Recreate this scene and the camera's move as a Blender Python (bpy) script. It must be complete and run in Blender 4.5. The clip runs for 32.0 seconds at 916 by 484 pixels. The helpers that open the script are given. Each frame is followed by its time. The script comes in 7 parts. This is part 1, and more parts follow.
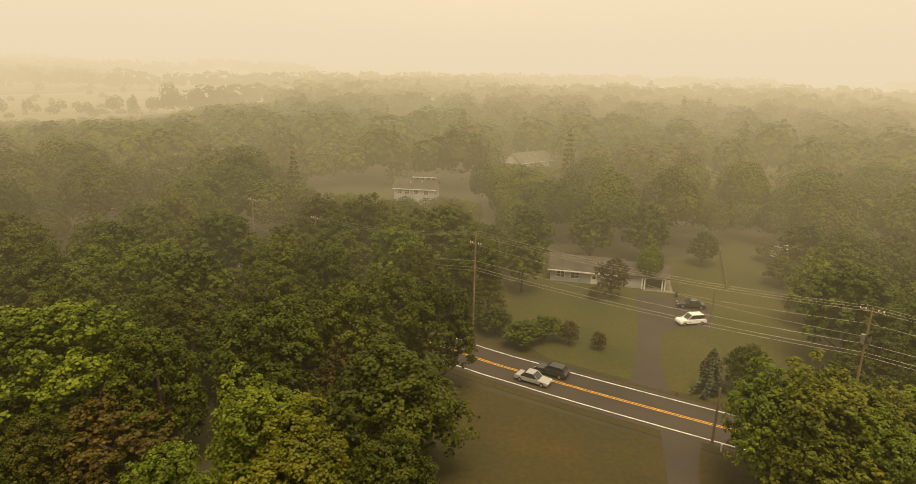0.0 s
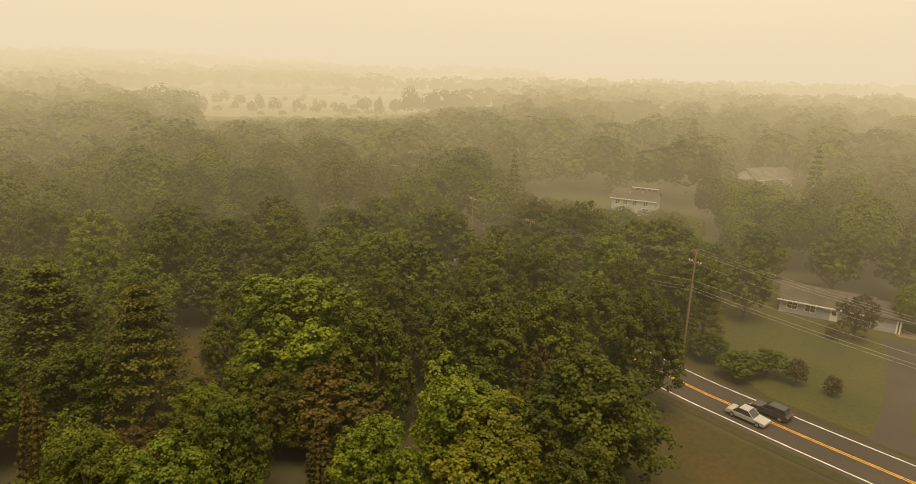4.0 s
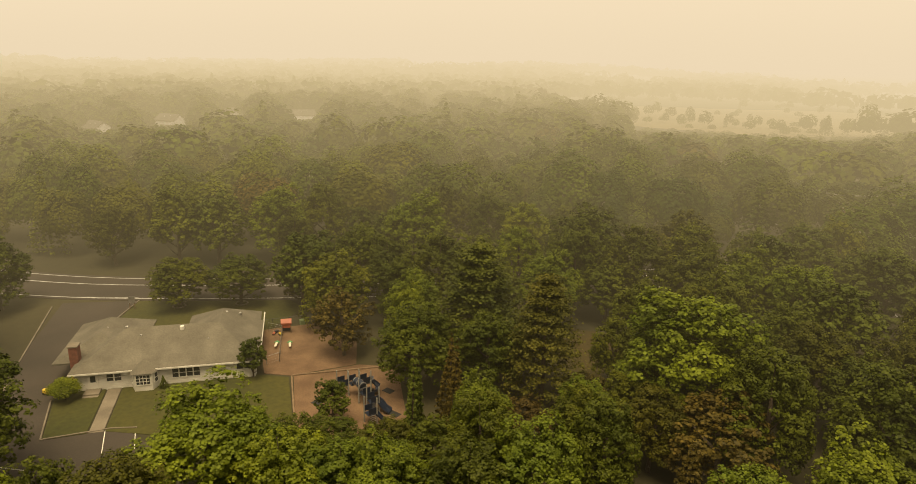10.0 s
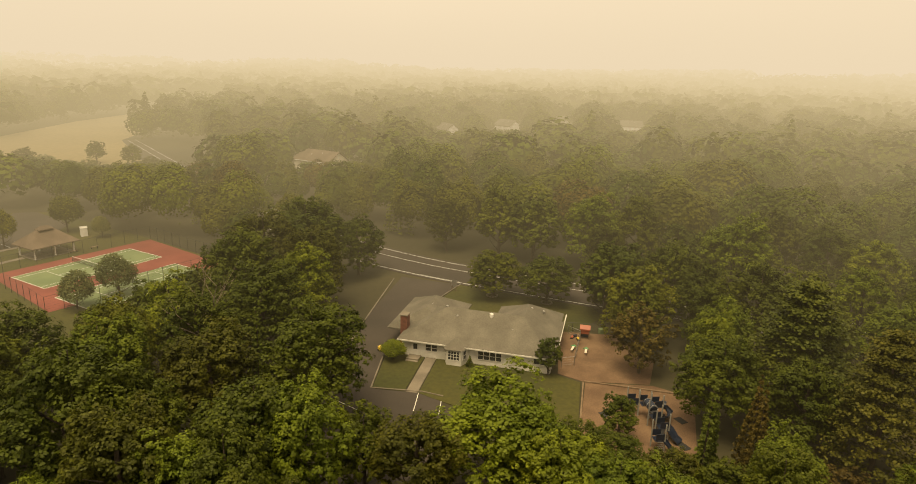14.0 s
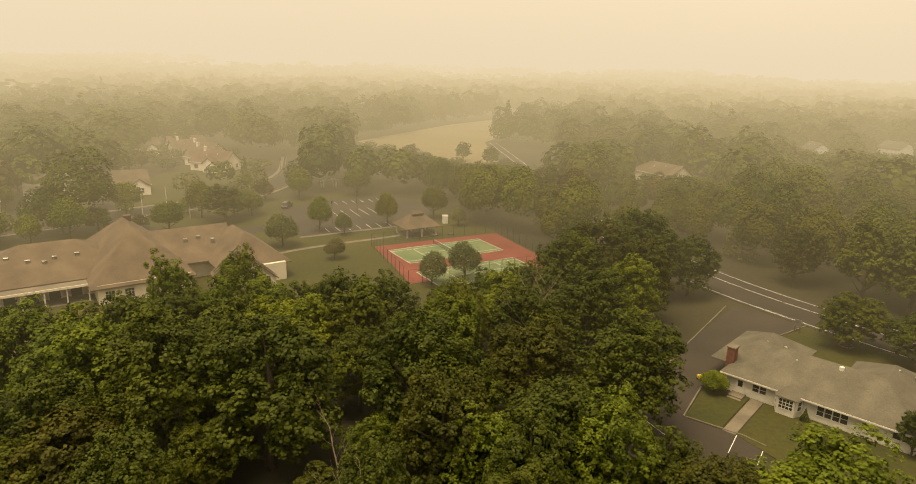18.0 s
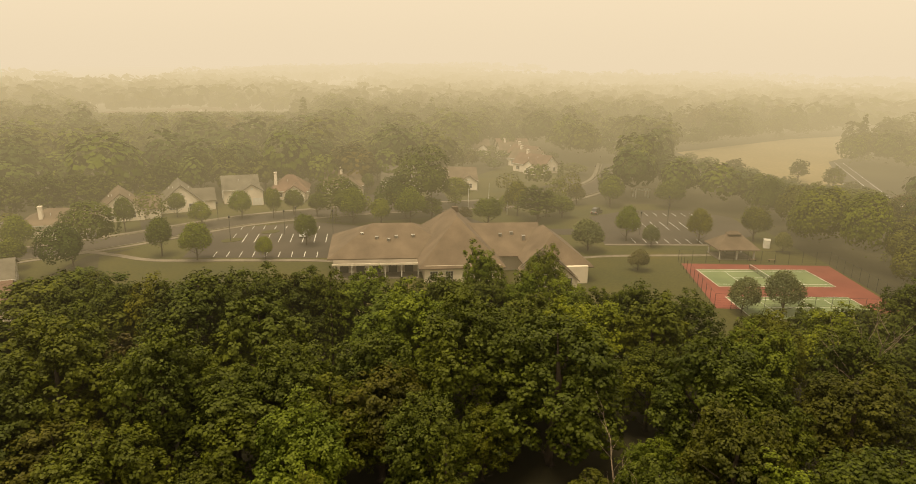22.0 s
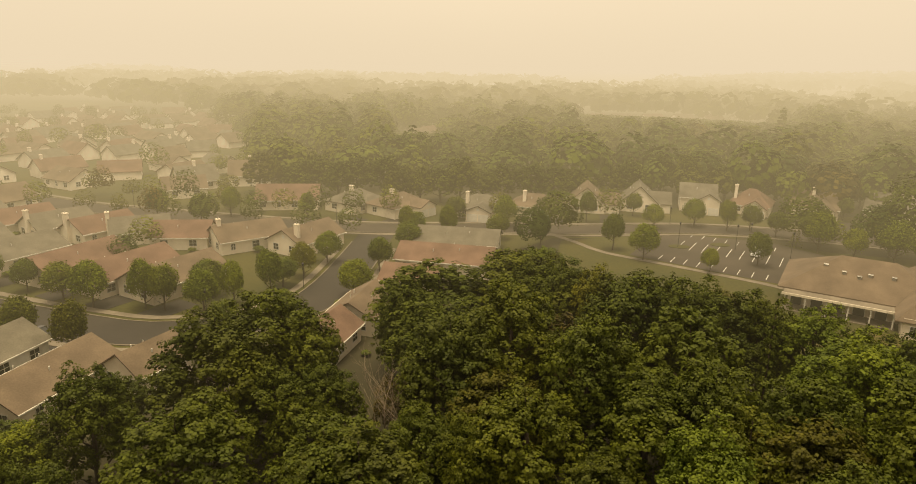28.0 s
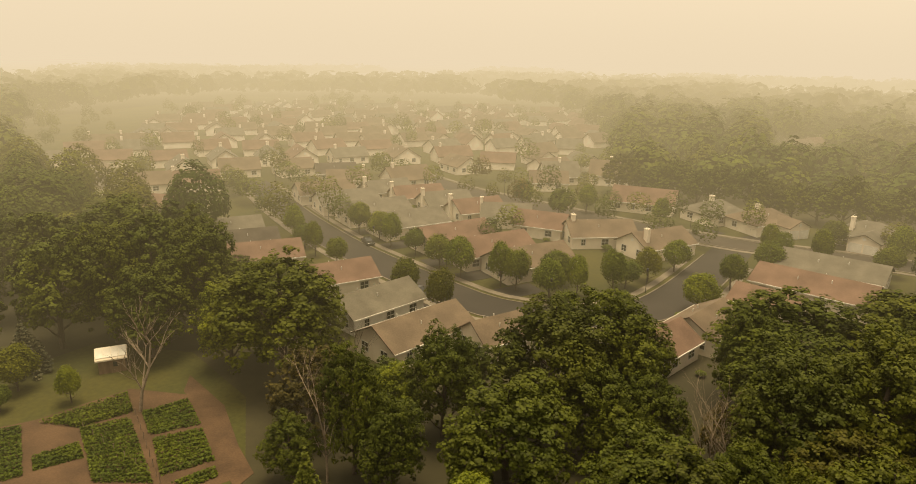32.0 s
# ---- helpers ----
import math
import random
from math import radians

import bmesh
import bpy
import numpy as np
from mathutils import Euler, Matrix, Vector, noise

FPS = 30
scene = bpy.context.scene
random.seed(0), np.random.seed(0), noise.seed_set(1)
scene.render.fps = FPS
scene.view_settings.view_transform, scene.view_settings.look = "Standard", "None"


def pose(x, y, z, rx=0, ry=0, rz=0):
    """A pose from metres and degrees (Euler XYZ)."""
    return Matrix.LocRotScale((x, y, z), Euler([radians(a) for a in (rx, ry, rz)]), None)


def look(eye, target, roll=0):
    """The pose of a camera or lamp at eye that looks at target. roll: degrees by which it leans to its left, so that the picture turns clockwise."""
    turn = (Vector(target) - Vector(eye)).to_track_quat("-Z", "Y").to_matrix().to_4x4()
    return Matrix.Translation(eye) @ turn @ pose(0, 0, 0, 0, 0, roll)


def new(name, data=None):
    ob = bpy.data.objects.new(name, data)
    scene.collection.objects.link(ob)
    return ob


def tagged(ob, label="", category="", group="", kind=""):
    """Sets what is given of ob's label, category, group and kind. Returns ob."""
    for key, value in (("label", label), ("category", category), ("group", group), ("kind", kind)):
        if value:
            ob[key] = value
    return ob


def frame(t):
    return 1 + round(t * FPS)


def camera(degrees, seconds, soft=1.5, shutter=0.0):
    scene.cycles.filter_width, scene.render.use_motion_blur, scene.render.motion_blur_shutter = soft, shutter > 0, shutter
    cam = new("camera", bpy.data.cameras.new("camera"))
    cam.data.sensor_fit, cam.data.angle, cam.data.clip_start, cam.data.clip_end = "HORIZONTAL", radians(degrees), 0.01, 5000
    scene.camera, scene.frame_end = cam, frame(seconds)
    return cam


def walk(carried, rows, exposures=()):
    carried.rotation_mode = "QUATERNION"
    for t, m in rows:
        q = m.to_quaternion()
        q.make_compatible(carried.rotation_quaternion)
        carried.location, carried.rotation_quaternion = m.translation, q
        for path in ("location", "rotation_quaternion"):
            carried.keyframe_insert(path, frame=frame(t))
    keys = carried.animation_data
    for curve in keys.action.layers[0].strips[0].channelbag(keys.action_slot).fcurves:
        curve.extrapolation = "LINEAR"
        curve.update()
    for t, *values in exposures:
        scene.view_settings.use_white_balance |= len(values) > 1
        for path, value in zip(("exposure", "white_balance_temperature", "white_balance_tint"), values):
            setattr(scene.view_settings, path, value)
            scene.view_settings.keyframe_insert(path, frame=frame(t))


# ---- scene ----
cam = camera(70.86, 32.0, 0.95)
EYE = (0.0, 0.0, 41.0)
# seconds, heading, pitch and lean of a drone that hovers and turns
PATH = [
    (0.0, -0.00, -15.85, 1.41),
    (0.5, 2.57, -15.86, 1.40),
    (1.0, 5.01, -15.88, 1.41),
    (1.5, 7.23, -15.87, 1.42),
    (2.0, 9.51, -15.86, 1.44),
    (2.5, 11.72, -15.84, 1.47),
    (3.0, 14.21, -15.83, 1.48),
    (3.5, 16.78, -15.83, 1.50),
    (5.5, 27.79, -15.70, 1.49),
    (6.0, 30.60, -15.69, 1.43),
    (6.5, 33.74, -15.68, 1.39),
    (7.0, 36.79, -15.71, 1.38),
    (7.5, 39.93, -15.73, 1.41),
    (8.0, 42.93, -15.72, 1.43),
    (8.5, 46.00, -15.69, 1.46),
    (9.0, 49.19, -15.69, 1.47),
    (9.5, 52.48, -15.70, 1.46),
    (10.0, 55.81, -15.70, 1.49),
    (10.5, 59.36, -15.67, 1.53),
    (11.0, 63.07, -15.64, 1.56),
    (11.5, 66.51, -15.62, 1.60),
    (12.0, 69.88, -15.60, 1.62),
    (12.5, 73.44, -15.59, 1.64),
    (13.0, 76.95, -15.57, 1.65),
    (13.5, 80.42, -15.55, 1.65),
    (14.0, 83.92, -15.54, 1.67),
    (14.5, 87.35, -15.48, 1.66),
    (16.5, 102.77, -15.45, 1.66),
    (17.0, 106.21, -15.47, 1.58),
    (17.5, 109.82, -15.46, 1.52),
    (18.0, 113.80, -15.42, 1.47),
    (18.5, 117.80, -15.41, 1.41),
    (19.0, 121.62, -15.40, 1.38),
    (19.5, 125.09, -15.38, 1.35),
    (20.0, 128.42, -15.36, 1.34),
    (20.5, 131.62, -15.37, 1.34),
    (21.0, 134.84, -15.38, 1.32),
    (21.5, 138.05, -15.38, 1.28),
    (22.0, 141.42, -15.37, 1.25),
    (22.5, 144.81, -15.37, 1.25),
    (23.0, 148.13, -15.38, 1.26),
    (23.5, 151.33, -15.38, 1.27),
    (24.0, 154.51, -15.39, 1.28),
    (24.5, 157.73, -15.43, 1.30),
    (26.5, 170.76, -15.54, 1.33),
    (27.0, 174.16, -15.59, 1.31),
    (27.5, 177.55, -15.63, 1.31),
    (28.0, 181.09, -15.66, 1.33),
    (28.5, 185.47, -15.72, 1.32),
    (29.0, 190.18, -15.80, 1.30),
    (29.5, 194.75, -15.86, 1.27),
    (30.0, 199.18, -15.92, 1.23),
    (30.5, 203.49, -15.98, 1.18),
    (31.0, 206.32, -16.01, 1.16),
    (31.5, 209.52, -16.05, 1.15),
    (32.0, 212.53, -16.09, 1.14),
]
walk(cam, [(t, pose(*EYE, 90 + p, 0, yaw) @ pose(0, 0, 0, 0, 0, lean)) for t, yaw, p, lean in PATH])

# ---- light: thick wildfire smoke, which glows all round and hides the sun ----
HAZE = (0.895, 0.725, 0.49)
TINT = (1.0, 0.93, 0.64)  # the smoke takes out red a little sooner than blue
# smoke made thinner round the camera's spot to keep its near view clear: metres from there, density
SMOKE_RADII = ((38, 0.0), (135, 0.0023), (700, 0.0024), (1200, 0.0036))
world = bpy.data.worlds.new("smoky_sky")
scene.world = world
world.use_nodes = True
wn, wl = world.node_tree.nodes, world.node_tree.links
sky = wn.new("ShaderNodeTexSky")
sky.sky_type, sky.sun_disc = "NISHITA", False
sky.sun_elevation, sky.sun_rotation = radians(55), radians(0)
sky.dust_density, sky.air_density = 8.0, 3.0
wl.new(sky.outputs[0], wn["Background"].inputs[0])
wn["Background"].inputs[1].default_value = 0.1
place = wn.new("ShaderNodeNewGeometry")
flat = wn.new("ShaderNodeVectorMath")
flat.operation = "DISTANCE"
# centre of the thinned smoke, set close to the camera
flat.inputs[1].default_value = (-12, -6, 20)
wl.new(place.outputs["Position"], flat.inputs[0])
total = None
for (r0, d0), (r1, d1) in zip(SMOKE_RADII, SMOKE_RADII[1:]):
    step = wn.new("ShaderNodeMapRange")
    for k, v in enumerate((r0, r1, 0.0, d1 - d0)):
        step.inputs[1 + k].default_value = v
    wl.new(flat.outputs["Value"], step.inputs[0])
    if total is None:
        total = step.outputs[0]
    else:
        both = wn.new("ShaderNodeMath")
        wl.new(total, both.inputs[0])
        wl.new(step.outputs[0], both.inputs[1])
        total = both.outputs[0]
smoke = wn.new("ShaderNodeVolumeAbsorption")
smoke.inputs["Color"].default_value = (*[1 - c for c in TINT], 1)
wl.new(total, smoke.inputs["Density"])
lit = wn.new("ShaderNodeEmission")
lit.inputs[0].default_value = (*[h * c for h, c in zip(HAZE, TINT)], 1)
# sky gradient put into the smoke's glow, by elevation seen from the camera's spot
spread = wn.new("ShaderNodeSeparateXYZ")
wl.new(place.outputs["Position"], spread.inputs[0])


def sum_node(operation, a, b):
    node = wn.new("ShaderNodeMath")
    node.operation = operation
    for k, v in ((0, a), (1, b)):
        if isinstance(v, (int, float)):
            node.inputs[k].default_value = v
        else:
            wl.new(v, node.inputs[k])
    return node.outputs[0]


away = sum_node("ADD", sum_node("ABSOLUTE", spread.outputs["X"], 0), sum_node("ABSOLUTE", spread.outputs["Y"], 0))
slope = sum_node("DIVIDE", sum_node("SUBTRACT", spread.outputs["Z"], 41), sum_node("ADD", away, 1))
shine = wn.new("ShaderNodeMapRange")
shine.interpolation_type = "SMOOTHSTEP"
for k, v in enumerate((-0.02, 0.17, 0.95, 1.11)):
    shine.inputs[1 + k].default_value = v
wl.new(slope, shine.inputs[0])
wl.new(sum_node("MULTIPLY", total, shine.outputs[0]), lit.inputs[1])
both = wn.new("ShaderNodeAddShader")
wl.new(smoke.outputs[0], both.inputs[0])
wl.new(lit.outputs[0], both.inputs[1])
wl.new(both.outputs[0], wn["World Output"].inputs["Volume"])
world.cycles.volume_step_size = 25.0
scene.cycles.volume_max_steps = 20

veiled = bpy.data.lights.new("veiled_sun", "AREA")
veiled.shape, veiled.size = "DISK", 280
veiled.energy, veiled.color = 8.0e6, (1.0, 0.755, 0.34)
veiled_sun = new("veiled_sun", veiled)
veiled_sun.matrix_world = look((50, -70, 430), (-10, -10, 0))


# ---- materials ----
def nodes_of(name):
    m = bpy.data.materials.new(name)
    m.use_nodes = True
    return m, m.node_tree.nodes, m.node_tree.links, m.node_tree.nodes["Principled BSDF"]


def ramp(n, l, fac, stops):
    r = n.new("ShaderNodeValToRGB")
    while len(r.color_ramp.elements) < len(stops):
        r.color_ramp.elements.new(0.5)
    for e, (at, c) in zip(r.color_ramp.elements, stops):
        e.position, e.color = at, (*c, 1)
    l.new(fac, r.inputs[0])
    return r.outputs[0]


def noise_of(n, l, scale, detail=4, coords="Object", stretch=None):
    tc = n.new("ShaderNodeTexCoord")
    out = tc.outputs[coords]
    if stretch:
        mp = n.new("ShaderNodeMapping")
        mp.inputs["Scale"].default_value = stretch
        l.new(out, mp.inputs[0])
        out = mp.outputs[0]
    x = n.new("ShaderNodeTexNoise")
    x.inputs["Scale"].default_value, x.inputs["Detail"].default_value = scale, detail
    l.new(out, x.inputs["Vector"])
    return x.outputs["Fac"]


def mixed(n, l, a, b, fac, mode="MIX"):
    m = n.new("ShaderNodeMix")
    m.data_type, m.blend_type = "RGBA", mode
    for s, v in ((0, fac), (6, a), (7, b)):
        if isinstance(v, (int, float)):
            m.inputs[s].default_value = v
        elif isinstance(v, tuple):
            m.inputs[s].default_value = (*v, 1)
        else:
            l.new(v, m.inputs[s])
    return m.outputs[2]


def surface(name, c1, c2, big=0.1, fine=3.0, rough=0.85, bump=0.3, c3=None, spread=0.3, metal=0.0, stretch=None, fine_amount=0.35, coords="Object"):
    """A worn surface: two colours in broad patches, a fine grain over them, and a fine relief."""
    m, n, l, p = nodes_of(name)
    a = noise_of(n, l, big, 5, coords, stretch)
    g = noise_of(n, l, fine, 6, coords, stretch)
    stops = [(0.5 - spread / 2, c1), (0.5 + spread / 2, c2)]
    if c3:
        stops.append((0.5 + spread, c3))
    col = ramp(n, l, a, stops)
    grain = ramp(n, l, g, [(0.3, (0.45,) * 3), (0.7, (1.0,) * 3)])
    col = mixed(n, l, col, grain, fine_amount, "MULTIPLY")
    l.new(col, p.inputs["Base Color"])
    p.inputs["Roughness"].default_value, p.inputs["Metallic"].default_value = rough, metal
    b = n.new("ShaderNodeBump")
    b.inputs["Strength"].default_value, b.inputs["Distance"].default_value = bump, 0.05
    l.new(g, b.inputs["Height"])
    l.new(b.outputs[0], p.inputs["Normal"])
    return m


def leafage(name, dark, mid, light, patch=0.12):
    """Leaves: each leaf its own tone, each tree its own hue, with light passing through."""
    m, n, l, p = nodes_of(name)
    geo, info = n.new("ShaderNodeNewGeometry"), n.new("ShaderNodeObjectInfo")
    col = ramp(n, l, geo.outputs["Random Per Island"], [(0.0, dark), (0.5, mid), (1.0, light)])
    tree = ramp(n, l, info.outputs["Random"], [(0.0, (0.95, 0.80, 0.7)), (0.3, (0.8, 0.88, 0.85)), (0.65, (0.98, 1.04, 0.9)), (1.0, (1.22, 1.18, 0.8))])
    col = mixed(n, l, col, tree, 1.0, "MULTIPLY")
    wide = noise_of(n, l, patch, 2, "Generated" if patch > 1 else "Object")
    tone = ramp(n, l, wide, [(0.3, (0.70, 0.66, 0.60)), (0.7, (1.45, 1.22, 0.85))])
    col = mixed(n, l, col, tone, 1.0, "MULTIPLY")
    l.new(col, p.inputs["Base Color"])
    p.inputs["Roughness"].default_value = 0.65
    p.inputs["Specular IOR Level"].default_value = 0.2
    t = n.new("ShaderNodeBsdfTranslucent")
    l.new(col, t.inputs[0])
    mx = n.new("ShaderNodeMixShader")
    mx.inputs[0].default_value = 0.22
    l.new(p.outputs[0], mx.inputs[1])
    l.new(t.outputs[0], mx.inputs[2])
    l.new(mx.outputs[0], n["Material Output"].inputs[0])
    return m


def plain(name, c, rough=0.6, metal=0.0, bump=0.0, vary=0.2):
    lo = tuple(v * (1 - vary) for v in c)
    return surface(name, lo, c, 0.8, 12, rough, bump, metal=metal, fine_amount=0.25)


M = {}
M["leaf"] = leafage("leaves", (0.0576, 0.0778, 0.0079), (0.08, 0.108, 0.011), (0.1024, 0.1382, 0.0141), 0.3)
# oak leaf colour darkened to bring down the brightness of the near trees
M["leaf_dark"] = leafage("darkened_oak_leaves", (0.0408, 0.0524, 0.0029), (0.06, 0.077, 0.0042), (0.0792, 0.1016, 0.0055), 0.12)
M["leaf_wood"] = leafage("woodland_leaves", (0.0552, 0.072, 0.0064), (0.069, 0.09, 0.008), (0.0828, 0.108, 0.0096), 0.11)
# far-wood tones darkened: the shade missing inside their thin crowns is put into the colour
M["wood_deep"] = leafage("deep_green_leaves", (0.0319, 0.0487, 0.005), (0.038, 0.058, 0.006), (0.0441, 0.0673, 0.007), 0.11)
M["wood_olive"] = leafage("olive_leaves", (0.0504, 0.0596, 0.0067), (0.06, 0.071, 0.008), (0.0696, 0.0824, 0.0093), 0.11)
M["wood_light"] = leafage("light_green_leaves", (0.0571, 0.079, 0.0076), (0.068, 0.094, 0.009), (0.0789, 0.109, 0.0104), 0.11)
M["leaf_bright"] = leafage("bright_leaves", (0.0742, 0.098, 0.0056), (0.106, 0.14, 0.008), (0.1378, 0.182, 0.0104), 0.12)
M["leaf_red"] = leafage("russet_leaves", (0.035, 0.032, 0.008), (0.06, 0.052, 0.012), (0.09, 0.074, 0.018))
M["leaf_silver"] = leafage("silvery_leaves", (0.08, 0.095, 0.045), (0.11, 0.13, 0.06), (0.17, 0.19, 0.10))
M["needle"] = leafage("needles", (0.052, 0.070, 0.010), (0.076, 0.098, 0.014), (0.105, 0.128, 0.020))
M["needle_blue"] = leafage("blue_needles", (0.05, 0.07, 0.06), (0.09, 0.12, 0.10), (0.14, 0.17, 0.14))
M["bark"] = surface("bark", (0.05, 0.035, 0.025), (0.10, 0.075, 0.05), 1.5, 9, 0.95, 0.6, stretch=(1, 1, 0.25))
M["dead_wood"] = surface("dead_wood", (0.16, 0.12, 0.085), (0.28, 0.22, 0.16), 1.5, 9, 0.9, 0.4)
M["ground"] = surface("ground", (0.022, 0.019, 0.007), (0.045, 0.038, 0.013), 0.02, 0.7, 0.95, 0.3, c3=(0.08, 0.06, 0.022))
M["lawn"] = surface("lawn", (0.038, 0.041, 0.0035), (0.062, 0.056, 0.005), 0.07, 1.6, 0.95, 0.5, c3=(0.115, 0.082, 0.011), fine_amount=0.6)
M["dry_lawn"] = surface("dry_lawn", (0.030, 0.027, 0.0018), (0.050, 0.033, 0.0024), 0.09, 1.6, 0.95, 0.5, c3=(0.088, 0.050, 0.005), fine_amount=0.6)
# far ground: haze painted in as pale colour so the horizon meets the sky
M["haze_pale_ground"] = surface("haze_pale_ground", (0.16, 0.13, 0.06), (0.36, 0.29, 0.14), 0.004, 0.05, 0.95, 0.1, c3=(0.42, 0.34, 0.17))
M["post_pale"] = plain("pale_steel", (0.27, 0.26, 0.235), 0.5)
M["field"] = surface("hay_field", (0.216, 0.1656, 0.072), (0.3024, 0.2304, 0.1008), 0.01, 0.5, 0.95, 0.2)
M["asphalt"] = surface("asphalt", (0.032, 0.025, 0.019), (0.054, 0.042, 0.032), 0.08, 6, 0.9, 0.25)
M["new_asphalt"] = surface("dark_asphalt", (0.018, 0.0145, 0.012), (0.032, 0.026, 0.021), 0.08, 6, 0.85, 0.2)
M["concrete"] = surface("concrete", (0.13, 0.108, 0.08), (0.20, 0.168, 0.126), 0.4, 8, 0.9, 0.15)
M["white_line"] = surface("white_road_paint", (0.55, 0.53, 0.48), (0.8, 0.78, 0.72), 0.9, 14, 0.7, 0.1)
M["yellow_line"] = surface("yellow_road_paint", (0.55, 0.27, 0.02), (0.75, 0.40, 0.03), 0.9, 14, 0.7, 0.1)
M["mulch"] = surface("wood_mulch", (0.1152, 0.0662, 0.036), (0.1944, 0.1188, 0.0662), 0.25, 7, 1.0, 0.6, fine_amount=0.6)
M["soil"] = surface("red_soil", (0.06, 0.034, 0.017), (0.1, 0.0575, 0.03), 0.3, 5, 1.0, 0.5, fine_amount=0.5)
M["siding"] = surface("cream_siding", (0.62, 0.54, 0.43), (0.74, 0.66, 0.54), 0.3, 8, 0.7, 0.1, fine_amount=0.12)
M["white"] = surface("white_paint", (0.54, 0.51, 0.45), (0.68, 0.65, 0.59), 0.6, 10, 0.6, 0.05, fine_amount=0.12)
M["grey_siding"] = surface("grey_siding", (0.25, 0.25, 0.25), (0.34, 0.34, 0.33), 0.3, 8, 0.75, 0.1)
M["roof_brown"] = surface("brown_shingles", (0.105, 0.077, 0.052), (0.160, 0.118, 0.080), 0.25, 5, 0.95, 0.4, fine_amount=0.4)
M["roof_red"] = surface("russet_shingles", (0.115, 0.070, 0.049), (0.172, 0.107, 0.076), 0.25, 5, 0.95, 0.4, fine_amount=0.4)
M["roof_grey"] = surface("grey_shingles", (0.085, 0.075, 0.056), (0.165, 0.147, 0.112), 0.35, 5, 0.95, 0.4, fine_amount=0.45, spread=0.5)
M["roof_dark"] = surface("dark_shingles", (0.045, 0.036, 0.028), (0.08, 0.066, 0.052), 0.25, 5, 0.95, 0.4)
M["brick"] = surface("red_brick", (0.12, 0.045, 0.028), (0.19, 0.075, 0.048), 1.2, 9, 0.9, 0.3)
M["wood"] = surface("weathered_wood", (0.13, 0.085, 0.05), (0.22, 0.15, 0.09), 1.5, 10, 0.9, 0.4, stretch=(1, 1, 0.2))
M["steel"] = plain("galvanised_steel", (0.45, 0.43, 0.40), 0.4, 0.8)
M["dark_metal"] = plain("black_metal", (0.03, 0.03, 0.032), 0.5, 0.3)
M["wire"] = plain("wire", (0.30, 0.27, 0.22), 0.5, 0.3)
M["red_court"] = surface("red_court_paint", (0.15, 0.0315, 0.0225), (0.2025, 0.0488, 0.0338), 0.15, 6, 0.85, 0.05, fine_amount=0.2)
M["green_court"] = surface("green_court_paint", (0.10, 0.14, 0.06), (0.15, 0.19, 0.085), 0.15, 6, 0.85, 0.05, fine_amount=0.2)
M["navy"] = plain("navy_plastic", (0.012, 0.019, 0.04), 0.35)
M["green"] = plain("green_plastic", (0.06, 0.28, 0.10), 0.4)
M["orange"] = plain("orange_plastic", (0.36, 0.09, 0.04), 0.5)
M["yellow"] = plain("yellow_plastic", (0.70, 0.48, 0.05), 0.4)
M["rubber"] = plain("tyre_rubber", (0.02, 0.02, 0.02), 0.9)
M["car_white"] = plain("white_car_paint", (0.78, 0.78, 0.76), 0.25, 0.0, vary=0.03)
M["car_silver"] = plain("silver_car_paint", (0.50, 0.49, 0.47), 0.3, 0.6, vary=0.03)
M["car_black"] = plain("black_car_paint", (0.03, 0.03, 0.032), 0.2, 0.0, vary=0.03)
M["crop"] = leafage("crop_leaves", (0.042, 0.0616, 0.0056), (0.06, 0.088, 0.008), (0.078, 0.1144, 0.0104), 0.4)


def glass(name, c):
    m, n, l, p = nodes_of(name)
    p.inputs["Base Color"].default_value = (*c, 1)
    p.inputs["Roughness"].default_value, p.inputs["Specular IOR Level"].default_value = 0.08, 0.6
    return m


M["pane"] = glass("dark_window_glass", (0.03, 0.032, 0.035))
M["solar"] = glass("solar_cells", (0.02, 0.03, 0.06))
M["lamp_red"] = plain("red_lamp_glass", (0.4, 0.02, 0.02), 0.2)


# ---- building helpers ----
def mesh_of(name, verts, faces, material, smooth=False):
    me = bpy.data.meshes.new(name)
    me.from_pydata([tuple(v) for v in verts], [], faces)
    for x in material if isinstance(material, (list, tuple)) else [material]:
        me.materials.append(x)
    if smooth:
        me.polygons.foreach_set("use_smooth", [True] * len(me.polygons))
    me.update()
    return me


def part(name, bm, material, parent=None, label="", at=None):
    """Links a bmesh (or a finished mesh) as one object under a thing or a part."""
    if isinstance(bm, bmesh.types.BMesh):
        bmesh.ops.recalc_face_normals(bm, faces=bm.faces)
        me = bpy.data.meshes.new(name)
        bm.to_mesh(me)
        bm.free()
        me.materials.append(material)
    else:
        me = bm
    ob = new(name, me)
    if at is not None:
        ob.matrix_basis = at
    if parent is not None:
        ob.parent = parent
    if label:
        tagged(ob, label)
    return ob


def thing(name, m, label, category, group="", kind=""):
    ob = new(name)
    ob.empty_display_size = 0.3
    ob.matrix_basis = m
    return tagged(ob, label, category, group, kind)


